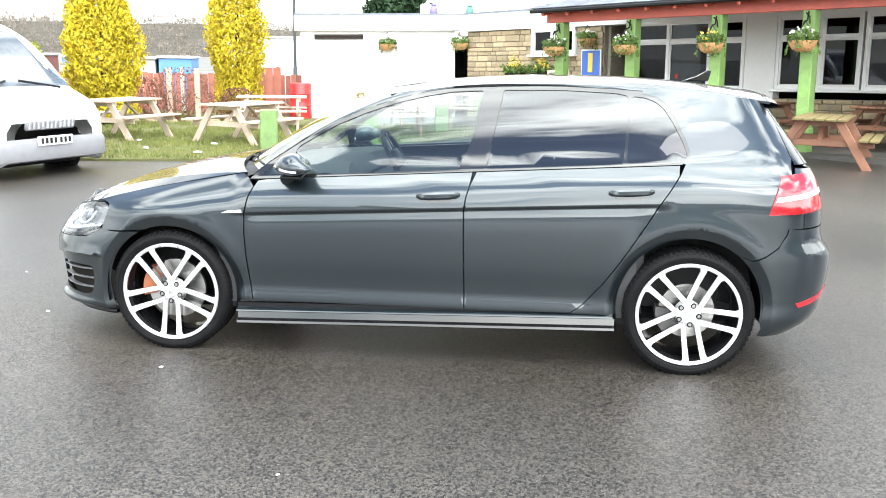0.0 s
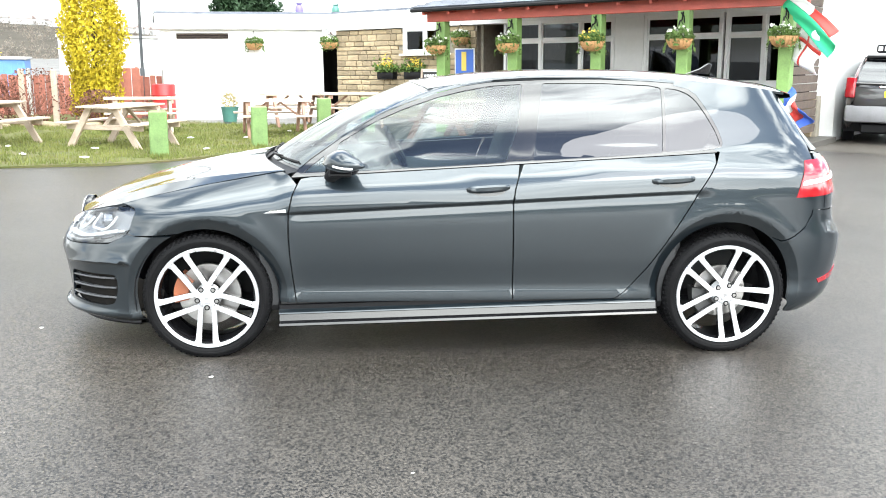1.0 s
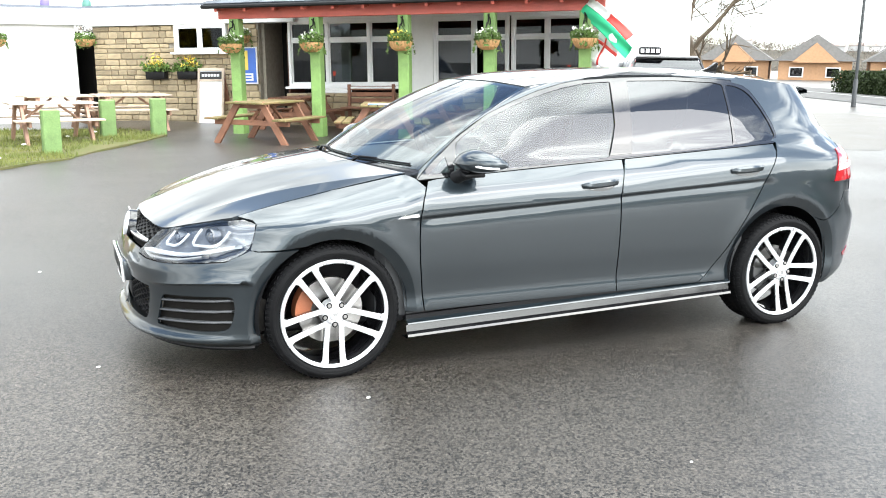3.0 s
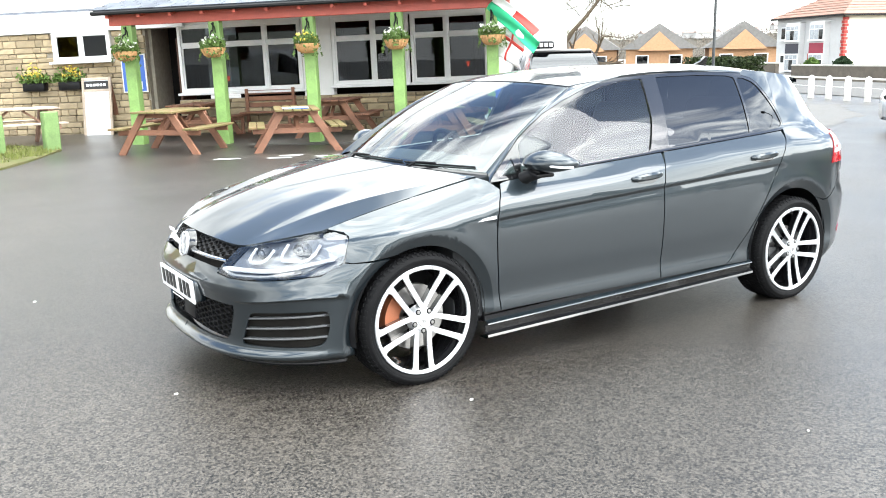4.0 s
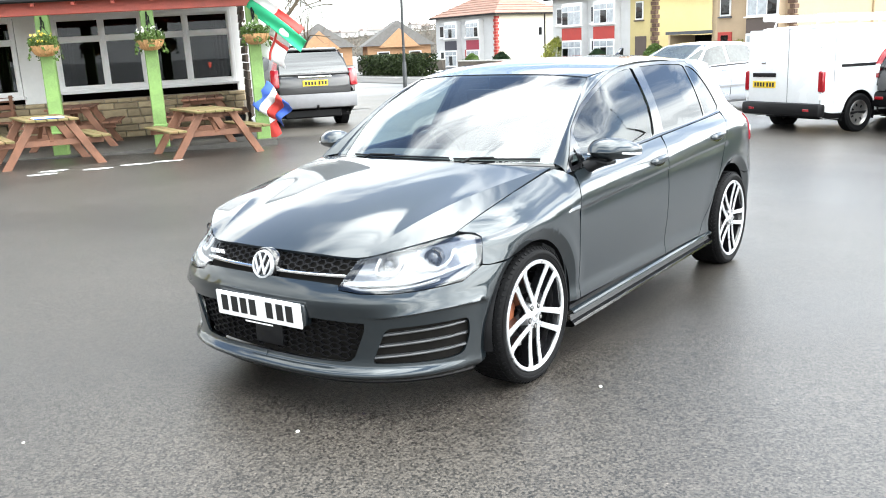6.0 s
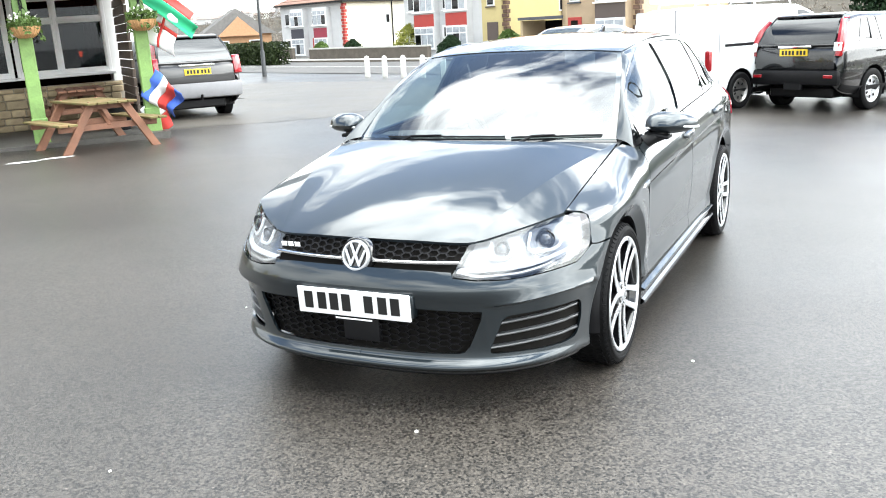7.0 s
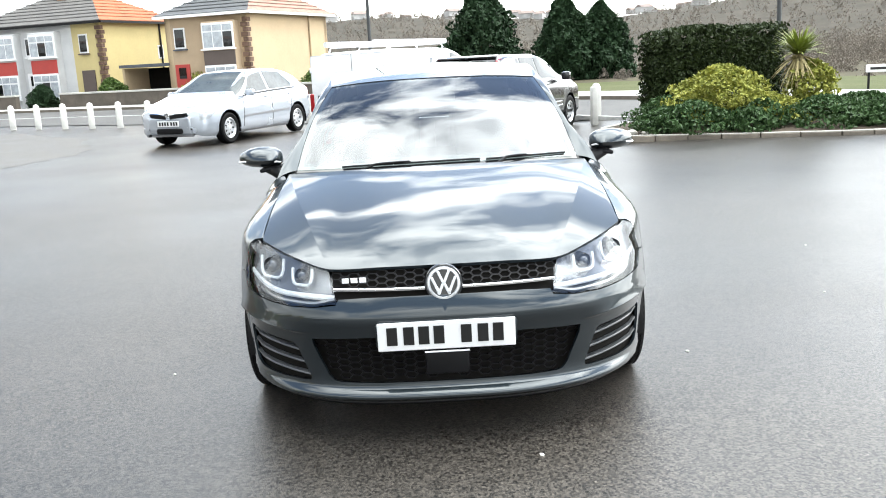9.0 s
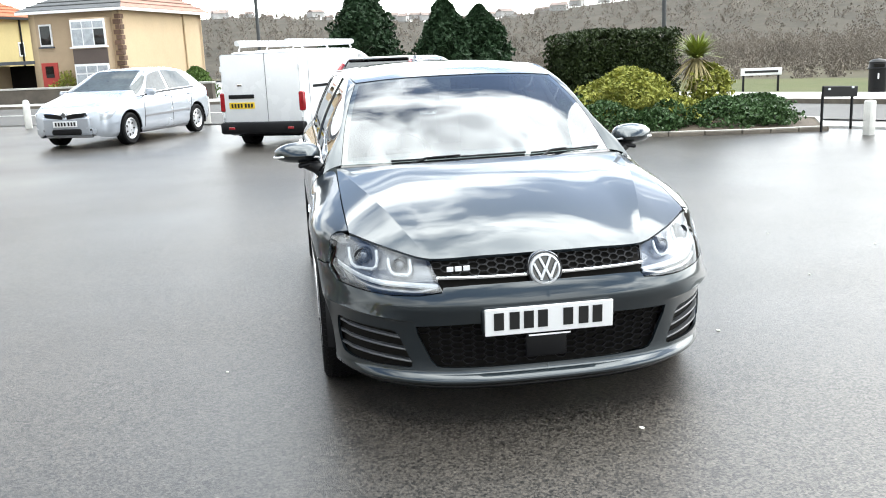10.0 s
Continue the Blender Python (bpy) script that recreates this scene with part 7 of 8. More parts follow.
# black off-roader
m = pose(13.43, -1.52, -.15, 0, 0, 151.8)
RG = [("rear_window", [(2.02, .66), (1.70, .86), (1.70, 1.0), (2.10, 1.0)], TINT, .006), ("side_window", [(-.62, .61), (-.30, .84), (.30, .84), (.30, .61)], TINT, .006), ("rear_side_window", [(.36, .61), (.36, .84), (1.02, .84), (1.02, .61)], TINT, .006), ("quarter_window", [(1.10, .62), (1.10, .84), (1.45, .83), (1.65, .66)], TINT, .006),
      ("windscreen", [(-.85, .70), (-.85, 1.0), (-.38, 1.0), (-.40, .90)], CARWIN, .006),
      ("tail_lamp", [(2.00, .54), (1.92, .66), (1.70, .87), (1.78, .92), (2.08, .80), (2.20, .62), (2.21, .54)], REDLENS, .014), ("door_line", [(.32, .12), (.32, .58), (.335, .58), (.335, .12)], BLACK, .003), ("lower_cladding", [(-2.0, .02), (-2.0, .13), (2.2, .13), (2.2, .02)], BLACK, .008)]
car, f = loft_car("black_offroader", "black compact off-roader with yellow plate parked on tarmac", m, SUV, CARBLACK, RG, ((-1.30, 1.32), .345, .80))
rear_plate(car, pose(2.275, 0, .99), PLATEYELLOW)
part("chrome_bar", box((.03, .62, .05), pose(2.25, 0, 1.08), .012), CHROME, car)
part("rear_bumper", box((.20, 1.66, .26), pose(2.20, 0, .58), .06, 2), BLACK, car, "", True)
part("tailgate_panel", box((.10, 1.50, .36), pose(2.215, 0, .88, 0, -4, 0), .05, 2), CARBLACK, car, "", True)
part("rear_wiper", box((.02, .42, .02), pose(2.10, .05, 1.24, 0, -30, 0)), BLACK, car)
tailgate_glass(car, CARBLACK)
for s in (-1, 1):
    part("corner_lamp", tube([(2.235, s * .79, .93), (2.215, s * .795, 1.10), (2.10, s * .745, 1.33), (1.96, s * .675, 1.50)], [.06, .065, .055, .04], 8), REDLENS, car, "tall red corner lamp", True)
part("spare_step", box((.10, .34, .16), pose(2.24, .0, .44), .02), BLACK, car)
for s in (-1, 1):
    part("reversing_lamp", box((.05, .13, .15), pose(2.255, s * .785, 1.08, 0, -12, s * 10), .02, 2), WHITE, car, "white reversing lamp", True)
    for hx in (.10, 1.12):
        part("door_handle", box((.18, .03, .03), pose(hx, s * .925, .98), .01, 2), CARBLACK, car, "", True)
    part("door_mirror", box((.12, .20, .17), pose(-.72, s * 1.02, 1.12), .05, 2), CARBLACK, car, "", True)
    part("reflector", box((.02, .16, .05), pose(2.305, s * .66, .60), .006), REDLENS, car)
    part("door_panel_strip", box((1.7, .02, .10), pose(.1, s * .913, .57), .02), CHROME, car)
# grey off-roader by the pub
m = pose(9.7, 11.85, .02, 0, 0, 240)
car, f = loft_car("grey_offroader", "dark grey off-roader with yellow plate parked beside the pub", m, SUV, CARGREY, RG, ((-1.30, 1.32), .36, .80))
rear_plate(car, pose(2.275, .0, .93), PLATEYELLOW)
part("chrome_bar", box((.03, .70, .04), pose(2.25, 0, 1.05), .012), CHROME, car)
part("rear_bumper", box((.24, 1.74, .30), pose(2.18, 0, .58), .06, 2), GREYPLASTIC, car, "grey rear bumper", True)
part("tailgate_panel", box((.10, 1.50, .36), pose(2.215, 0, .88, 0, -4, 0), .05, 2), CARGREY, car, "", True)
tailgate_glass(car, CARGREY)
for s in (-1, 1):
    part("corner_lamp", box((.10, .17, .36), pose(2.20, s * .80, 1.03, 0, -10, s * 12), .03, 2), REDLENS, car, "red corner lamp", True)
part("tow_bar", tube([(2.2, 0, .42), (2.36, 0, .42), (2.38, 0, .50)], .025, 8), BLACK, car)
part("rear_wiper", box((.02, .42, .02), pose(2.10, .05, 1.24, 0, -30, 0)), BLACK, car)
sg = part("roof_sign", box((.16, .46, .16), pose(.9, -.24, 1.72), .05, 2), BLACK, car, "black roof sign with pale bars", True)
for i in range(4):
    part("sign_bar", box((.01, .07, .08), pose(.985, -.40 + .105 * i, 1.72)), WHITE, sg)
for s in (-1, 1):
    part("door_mirror", box((.12, .20, .17), pose(-.72, s * 1.02, 1.12), .05, 2), CARGREY, car, "", True)
# small white van
m = pose(13.05, .50, -.09, 0, 0, 151.6)
car, f = loft_car("white_panel_van", "white panel van with roof bars and yellow plate", m, VAN_S, VANWHITE,
                  [("cab_window", [(-1.30, .61), (-.90, .84), (-.40, .84), (-.40, .61)], TINT, .006), ("windscreen", [(-1.40, .70), (-1.40, 1.0), (-.92, 1.0), (-.95, .90)], CARWIN, .006),
                   ("lower_cladding", [(-2.0, .01), (-2.0, .10), (2.18, .10), (2.18, .01)], BLACK, .006), ("slide_rail", [(.35, .595), (.35, .615), (1.75, .615), (1.75, .595)], BLACK, .008), ("door_line", [(-.32, .12), (-.32, .86), (-.305, .86), (-.305, .12)], GREYPLASTIC, .002)], ((-1.38, 1.34), .32, .75))
part("rear_panel", box((.05, 1.58, 1.28), pose(2.185, 0, 1.07), .04, 2), VANWHITE, car, "", True)
part("door_gap", box((.012, .008, 1.25), pose(2.212, .12, 1.12)), GREYPLASTIC, car)
part("rear_bumper", box((.18, 1.70, .22), pose(2.20, 0, .40), .05, 2), BLACK, car, "black rear bumper", True)
part("handle_bar", box((.03, .52, .07), pose(2.215, -.40, .96), .01), BLACK, car)
rear_plate(car, pose(2.215, -.40, .80), PLATEYELLOW)
part("brake_light", box((.02, .12, .03), pose(2.19, 0, 1.67), .006), REDLENS, car)
part("door_badge", box((.012, .10, .03), pose(2.214, -.42, 1.16), .004), CHROME, car)
for s in (-1, 1):
    part("side_seam", box((.008, .012, 1.1), pose(1.95, s * .842, 1.02)), GREYPLASTIC, car)
    part("reflector", box((.02, .12, .04), pose(2.295, s * .6, .40), .006), REDLENS, car)
    for hz in (.62, 1.45):
        part("door_hinge", box((.03, .04, .10), pose(2.20, s * .79, hz), .008), VANWHITE, car)
for s in (-1, 1):
    part("tail_lamp", box((.07, .12, .34), pose(2.18, s * .80, .86), .02), REDLENS, car, "red tail lamp", True)
    part("door_mirror", box((.12, .20, .22), pose(-1.15, s * .98, 1.18), .05, 2), BLACK, car, "", True)
for x in (-.3, .75, 1.75):
    part("roof_bar", tube([(x, -.66, 1.76), (x, -.62, 1.84), (x, .62, 1.84), (x, .66, 1.76)], .018, 6), ALLOY, car)
part("pipe_tube", tube([(-.8, .45, 1.89), (1.95, .45, 1.89)], .05, 10), UPVC, car, "", True)
part("roof_pipe", tube([(-.9, -.35, 1.89), (2.3, -.35, 1.89)], .05, 10), UPVC, car, "", True)
# larger white van by the lawn
m = pose(-7.75, 6.2, -.10, 0, 0, 160)
car, f = loft_car("white_delivery_van", "white delivery van with grey bumper parked by the lawn", m, VAN_L, VANWHITE,
                  [("cab_window", [(-1.72, .61), (-1.32, .84), (-.65, .84), (-.65, .61)], TINT, .006), ("windscreen", [(-1.82, .66), (-1.82, 1.0), (-1.10, 1.0), (-1.08, .90), (-1.45, .77)], CARWIN, .006),
                   ("front_bumper", [(-2.44, .0), (-2.44, .30), (-2.05, .22), (-1.95, .0)], GREYPLASTIC, .02), ("headlamp", [(-2.36, .42), (-2.34, .58), (-2.08, .60), (-2.14, .46)], LENS, .01)], ((-1.55, 1.5), .33, .86))
gr = part("front_grille", box((.05, .74, .13), pose(-2.425, 0, .74, 0, -12, 0), .02), GREYPLASTIC, car, "", True)
for i in range(11):
    part("grille_rib", box((.03, .03, .11), pose(-2.455, -.32 + .064 * i, .745, 0, -12, 0), .006), ALLOY, gr)
rear_plate(car, pose(-2.50, 0, .55, 0, 0, 180), PLATEWHITE)
part("bumper_face", box((.12, 1.66, .28), pose(-2.42, 0, .44), .06, 2), GREYPLASTIC, car, "", True)
for s in (-1, 1):
    part("lamp_back", box((.10, .30, .18), pose(-2.30, s * .68, .84, 0, 0, -s * 22), .03), LAMPWHITE, car, "", True)
    part("wiper", tube([(-1.90, s * .55 - .1, 1.16), (-1.80, s * .1, 1.25)], .016, 5), BLACK, car)

# ---- planted bed by the entrance ----
BED = [(9.22, -3.03), (8.68, -4.45), (8.15, -6.1), (7.95, -7.45), (9.6, -8.3), (12.6, -7.2), (13.2, -4.6), (10.9, -3.0)]


def bed_f(x, y):
    x, y = np.broadcast_arrays(x, y)
    return np.stack([x, y, .035 + .30 * np.exp(-((x - 10.6) / 1.5) ** 2 - ((y + 5.7) / 1.5) ** 2)], -1)


tagged(skin("planting_bed", BED, bed_f, SOIL, None, .25, fold=.1), "raised planted bed of soil and ivy", "flower bed", kind="structure")
kb = thing("bed_kerb", "low dark kerb with a pale top round the planted bed", "kerb", kind="structure")
edge = resample(BED, .62)
for a, c in zip(edge, edge[1:] + edge[:1]):
    L = math.dist(a, c)
    part("kerb_stone", box((L - .012, .10, .11), pose((a[0] + c[0]) / 2, (a[1] + c[1]) / 2, .010, 0, 0, math.degrees(math.atan2(c[1] - a[1], c[0] - a[0]))), .012), DARKKERB, kb)
    part("kerb_top", box((L - .006, .085, .016), pose((a[0] + c[0]) / 2, (a[1] + c[1]) / 2, .070, 0, 0, math.degrees(math.atan2(c[1] - a[1], c[0] - a[0]))), .005), KERB, kb)
for x, y, r in ((9.40, -3.20, .10), (9.75, -3.85, .07), (9.30, -3.40, .06)):
    b = bmesh.new()
    bmesh.ops.create_icosphere(b, subdivisions=2, radius=r)
    for v in b.verts:
        v.co *= 1 + .25 * noise.noise(v.co * 9 + Vector((x * 7, y * 5, 0)))
        v.co.z *= .6
    tagged(part("loose_stone", b, KERB, None, "", True), "pale broken stone lying in the bed's corner", "stone", "stones in the bed").matrix_world = pose(x, y, .09)


def bush(name, label, x, y, z, n, prof, h, size, material, seed, narrow=.6, sx=1.0, sy=1.0, rz=0, category="shrub", up=.3):
    t = thing(name, label, category, pose(x, y, z, 0, 0, rz))
    part("stem", tube([(0, 0, 0), (.02, 0, h * .4)], [.03, .01], 5), BARK, t)
    p = blob_pts(n, prof, h, seed, .14, .3) * [sx, sy, 1]
    leaves("foliage", p, size, material, t, seed=seed, narrow=narrow, up=up)
    return t


rgh = np.random.default_rng(12)
hd = thing("clipped_hedge", "dark clipped evergreen hedge block", "hedge", pose(11.9, -5.30, 0, 0, 0, -66))
part("stem", tube([(-.8, 0, 0), (0, 0, .6), (.8, 0, 0)], .04, 6), BARK, hd)
p = rgh.uniform(-1, 1, (26000, 3))
ax_ = np.argmax(np.abs(p), 1)
far_ = rgh.uniform(0, 1, 26000) < .75
p[np.arange(26000)[far_], ax_[far_]] = np.sign(p[np.arange(26000)[far_], ax_[far_]]) * rgh.uniform(.9, 1.03, far_.sum())
p[:, 2] *= 1 - .05 * np.sin(p[:, 0] * 5)
leaves("foliage", p * [1.30, .60, .76] + [0, 0, .98], .042, HEDGELEAF, hd, seed=12)
dome = pchip([0, .3, .7, 1], [.85, .95, .7, .15])
bush("golden_shrub", "yellow-green variegated shrub in the bed", 9.95, -4.85, .15, 7500, dome, .95, .036, GOLDSHRUB, 31, sx=.95, sy=.95)
bush("golden_shrub", "yellow-green variegated shrub in the bed", 9.6, -5.45, .12, 2600, dome, .5, .036, GOLDSHRUB, 32, sx=.75, sy=.75)
bush("variegated_shrub", "pale variegated shrub beside the cordyline", 9.9, -6.35, .15, 2400, pchip([0, .4, .8, 1], [.30, .40, .32, .1]), .95, .045, GOLDSHRUB, 33)
for x, y, s, k in ((9.55, -3.75, .5, 49), (9.25, -4.2, .7, 41), (9.3, -5.3, .65, 42), (9.0, -6.2, .7, 43), (9.3, -7.0, .7, 44), (10.3, -4.1, .8, 45), (8.85, -6.9, .45, 46), (10.1, -7.2, .6, 47), (8.9, -5.0, .45, 48)):
    bush("ivy_mound", "low mound of dark green ivy", x, y, .08, int(2600 * s), dome, .55 * s + .1, .038, IVY, k, sx=s, sy=s, category="ivy")
cp = thing("cordyline_palm", "cordyline palm with green and dry leaves", "palm", pose(10.05, -6.18, .2))
part("trunk", tube([(0, 0, 0), (.03, 0, .5), (0, .02, 1.0)], [.10, .09, .08], 9), PALMDRY, cp, "", True)
for mt, nl, lo_, hi_, ln, nm in ((PALM, 250, .2, 1.30, .66, "green_leaves"), (PALMDRY, 120, -1.1, -.1, .55, "dry_leaves")):
    rg = np.random.default_rng(7 if mt is PALM else 8)
    vs, fs = [], []
    for i in range(nl):
        q, e = rg.uniform(0, 6.28), rg.uniform(lo_, hi_)
        L = ln * rg.uniform(.7, 1.1)
        d0 = Vector((math.cos(q) * math.cos(e), math.sin(q) * math.cos(e), math.sin(e)))
        sd_ = d0.cross(Vector((0, 0, 1))).normalized() * .028
        k = len(vs)
        for t in (0, .35, .7, 1):
            c_ = Vector((0, 0, 1.0)) + d0 * L * t + Vector((0, 0, -.28 * L * t * t))
            wd_ = (1 - t * .9)
            vs += [tuple(c_ + sd_ * wd_), tuple(c_ - sd_ * wd_)]
        fs += [(k, k + 1, k + 3, k + 2), (k + 2, k + 3, k + 5, k + 4), (k + 4, k + 5, k + 7, k + 6)]
    me = bpy.data.meshes.new(nm)
    me.from_pydata(vs, [], fs)
    me.materials.append(mt)
    o = new(nm, me)
    o.parent = cp

# ---- street furniture, road edge ----
DIRR = Vector((-.42, -.907, 0)).normalized()
B0 = Vector((23.15, 14.7, 0))
for i in range(22):
    p_ = B0 + DIRR * (1.06 * i)
    b = thing("road_bollard", "short weathered white concrete bollard", "bollard", pose(p_.x, p_.y, 0, 0, 0, 20), "bollards along the road")
    part("shaft", box((.17, .17, .74), pose(0, 0, .31), .03, 2), BOLLARD, b, "", True)
    part("cap", lathe([(.66, .085), (.72, .07), (.75, .0)], 12, "z", False), BOLLARD, b, "", True)
NR = Vector((.907, -.42, 0))


bend = pchip([-30, 0, 7.5, 17.1, 22, 26.4, 28, 34, 60], [10.05, 10.05, 9.3, 7.2, 4.7, 2.1, 1.2, -2.4, -19.0])


def road_at(s, off):
    """A point at a way along the road and off its far kerb."""
    wide = 1 + .30 * float(smooth((s - 10) / 12))
    return B0 + DIRR * s + NR * (float(bend(s)) + off * wide)


def strip(name, off0, off1, z, material, label, category, s0=-30.0, s1=60.0):
    vs = []
    for s in np.linspace(s0, s1, 60):
        a, c = road_at(s, off0), road_at(s, off1)
        vs.append([(a.x, a.y, z), (c.x, c.y, z), (c.x, c.y, z - .25), (a.x, a.y, z - .25)])
    return tagged(part(name, grid_bm(bmesh.new(), vs, True), material), label, category, kind="structure")


rows = []
for s in np.linspace(-45, 60, 140):
    line = [road_at(s, o) for o in np.linspace(-.02, -8.6 if s < 12 else -8.6 + min(5.2, .5 * (s - 12)), 10)]
    rows.append([(p_.x, p_.y, float(ground_z(p_.x, p_.y)) + .022) for p_ in line])
tagged(part("road", grid_bm(bmesh.new(), rows), ROADTAR, None, "", True), "drier grey tarmac road past the car park", "road", kind="structure")


strip("pavement_far", .15, 2.35, .12, CONCRETE, "grey footpath on the far side of the road", "pavement")
strip("kerb_far", 0, .145, .125, DARKKERB, "dark damp kerb along the far footpath", "kerb")
strip("verge", 2.37, 9.5, .10, FIELD, "rough grass field beyond the footpath", "verge", 13, 60)
strip("road_line", -4.6, -4.5, .035, ROADWHITE, "worn white centre line of the road", "road line")
for x, y in ((12.95, -7.6), (13.4, -3.3), (6.98, -7.55)):
    b = thing("white_bollard", "white painted concrete bollard beside the bed", "bollard", pose(x, y, 0, 0, 0, 15), "bollards by the bed")
    tall = .80 if x > 10 else .60
    part("shaft", box((.135, .135, tall), pose(0, 0, tall / 2 - .08), .025, 2), BOLLARD, b, "", True)
bs = thing("low_black_sign", "black board sign on two short posts", "sign", pose(7.85, -7.60, 0, 0, 0, -72))
part("board", box((.80, .04, .17), pose(0, 0, .62, 0, 3, 0), .01), BLACK, bs)
for x in (-.34, .34):
    part("post", box((.036, .036, .62), pose(x, .04, .28), .006), BLACK, bs)
    part("cap_mark", box((.05, .01, .03), pose(x * .8, -.026, .67)), WHITE, bs)
ss = thing("street_name_sign", "white street name plate on two dark posts", "sign", pose(17.5, -11.45, .08, 0, 0, -108))
part("plate", box((1.06, .04, .19), pose(0, 0, .55), .008), PLATEWHITE, ss)
part("writing_bar", box((.86, .008, .06), pose(0, -.025, .55)), MARK, ss)
for x in (-.45, .45):
    part("post", box((.055, .055, .62), pose(x, .05, .28), .006), BLACK, ss)
lb = thing("litter_bin", "black domed street litter bin", "bin", pose(14.75, -13.0, .08))
part("drum", lathe([(0, 0), (0, .20), (.57, .21), (.60, .24), (.63, .22), (.75, .21), (.80, .16), (.83, 0)], 24, "z", False), BLACK, lb, "", True)
part("aperture", box((.24, .08, .09), pose(-.17, .09, .68, 0, 0, 60), .02), SHADEBLACK, lb)
part("sticker", box((.10, .012, .13), pose(-.185, .10, .42, 0, 0, -60)), PLATEWHITE, lb)
for x, y, h in ((16.7, -8.35, 8), (25.6, 21.0, 8), (24.4, 1.95, 8), (-8.8, 28.5, 8)):
    l = thing("street_lamp", "tall slim grey street lamp column", "lamp", pose(x, y, -.1), "street lamps")
    part("base_sleeve", lathe([(0, .0), (0, .09), (1.1, .085), (1.15, .06)], 12, "z", False), LAMPGREY, l, "", True)
    part("column", lathe([(1.0, .06), (h, .04), (h + .02, 0)], 12, "z", False), LAMPGREY, l, "", True)
    part("arm", tube([(0, 0, h - .1), (-.3, 0, h + .15), (-1.0, 0, h + .25)], .03, 6), LAMPGREY, l)
    part("lantern", box((.5, .18, .12), pose(-1.2, 0, h + .24), .04, 2), LAMPGREY, l, "", True)
for x, y in ((1.9, 8.7), (2.6, 8.45), (3.15, 8.35), (3.6, 8.2), (2.2, 8.9), (1.2, 9.1)):
    b = bmesh.new()
    bmesh.ops.create_circle(b, cap_ends=True, segments=14, radius=.14)
    for v_ in b.verts:
        v_.co *= 1 + .3 * noise.noise(v_.co * 9 + Vector((x, y, 0)))
    bmesh.ops.transform(b, matrix=on_ground(x, y, -25, .006) @ Matrix.Diagonal((1.5, .6, 1, 1)), verts=b.verts[:])
    tagged(part("paint_patch", b, ROADWHITE), "worn patch of white paint on the tarmac", "road paint", "worn paint patches", "structure")

# ---- houses across the road ----
def house(origin, fw, dp, eave, halves, side_mat, roof_mats, label, gable_windows=(), porch=False, z0=0.0, quoin=None):
    quoin = quoin or QUOIN
    """origin: the corner between the front and the seen side. x runs along the front, y into the house."""
    H = thing("semi_detached_house", label, "house", pose(origin[0], origin[1], z0, 0, 0, 69) @ Matrix.Diagonal((1, -1, 1, 1)), "houses across the road")
    part("side_wall", box((.3, dp, eave), pose(.15, dp / 2, eave / 2)), side_mat, H)
    part("far_side_wall", box((.3, dp, eave), pose(fw - .15, dp / 2, eave / 2)), side_mat, H)
    part("rear_wall", box((fw, .3, eave), pose(fw / 2, dp - .1, eave / 2)), side_mat, H)
    cuts = {1: [0, fw], 2: [0, fw / 2, fw], 3: [0, fw * .22, fw * .61, fw]}[len(halves)]
    for k, (mt, panel, bx) in enumerate(halves):
        c0, c1 = cuts[k], cuts[k + 1]
        part("front_wall", box((c1 - c0 - .004, .3, eave), pose((c0 + c1) / 2, .15 - .002 * k, eave / 2)), mt, H)
        mid = (c0 + c1) / 2
        if panel is None:
            w = part("window", box((.55, .06, .95), pose(mid + .2, -.02, eave * .76), .01), UPVC, H, "small white window")
            part("pane", box((.42, .02, .80), pose(mid + .2, -.056, eave * .76)), TINT, w)
            part("sill", box((.68, .12, .06), pose(mid + .2, -.05, eave * .76 - .52)), BROWNPANEL, w)
            part("door", box((.8, .06, 1.75), pose(mid + .1, -.02, .92), .01), BROWNPANEL, H)
            continue
        bay = part("bay", box((1.7, .5, eave - .3), pose(bx, -.2, (eave - .3) / 2), .02), mt, H)
        part("panel", box((1.66, .04, .72), pose(bx, -.475, eave * .5), .005), panel, bay)
        for zc, hh in ((eave * .27, 1.25), (eave * .76, 1.15)):
            w = part("window", box((1.66, .06, hh), pose(bx, -.475, zc), .01), UPVC, H, "white-framed bay window")
            for xx, ww in ((-.52, .46), (.0, .46), (.52, .46)):
                part("pane", box((ww, .02, hh * .58), pose(bx + xx, -.512, zc - hh * .15)), TINT if (k + int(xx * 10)) % 3 == 1 else NETGLASS, w)
                part("top_pane", box((ww, .02, hh * .22), pose(bx + xx, -.512, zc + hh * .31)), NETGLASS, w)
            part("sill", box((1.8, .14, .06), pose(bx, -.52, zc - hh / 2 - .02)), UPVC, w)
        wx = mid + (mid - bx) * 1.5 if abs(mid - bx) > .5 else c1 - .45
        w = part("window", box((.62, .06, .95), pose(wx, -.02, eave * .76), .01), UPVC, H, "small white window")
        part("pane", box((.48, .02, .80), pose(wx, -.056, eave * .76)), TINT, w)
        part("sill", box((.75, .12, .06), pose(wx, -.05, eave * .76 - .52)), SLATE if mt is not GREYDASH else UPVC, w)
        dr = part("door", box((.8, .06, 1.75), pose(wx, -.02, .92), .01), REDPANEL if k == 0 else UPVC, H)
        part("door_pane", box((.4, .02, .5), pose(wx, -.056, 1.4)), TINT, dr)
    for i in range(int(eave / .22)):
        part("quoin_block", box((.30 if i % 2 else .20, .06, .19), pose(.14 if i % 2 else .09, -.022, .12 + .22 * i), .01), quoin, H)
        part("quoin_block", box((.06, .20 if i % 2 else .30, .19), pose(-.022, .09 if i % 2 else .14, .12 + .22 * i), .01), quoin, H)
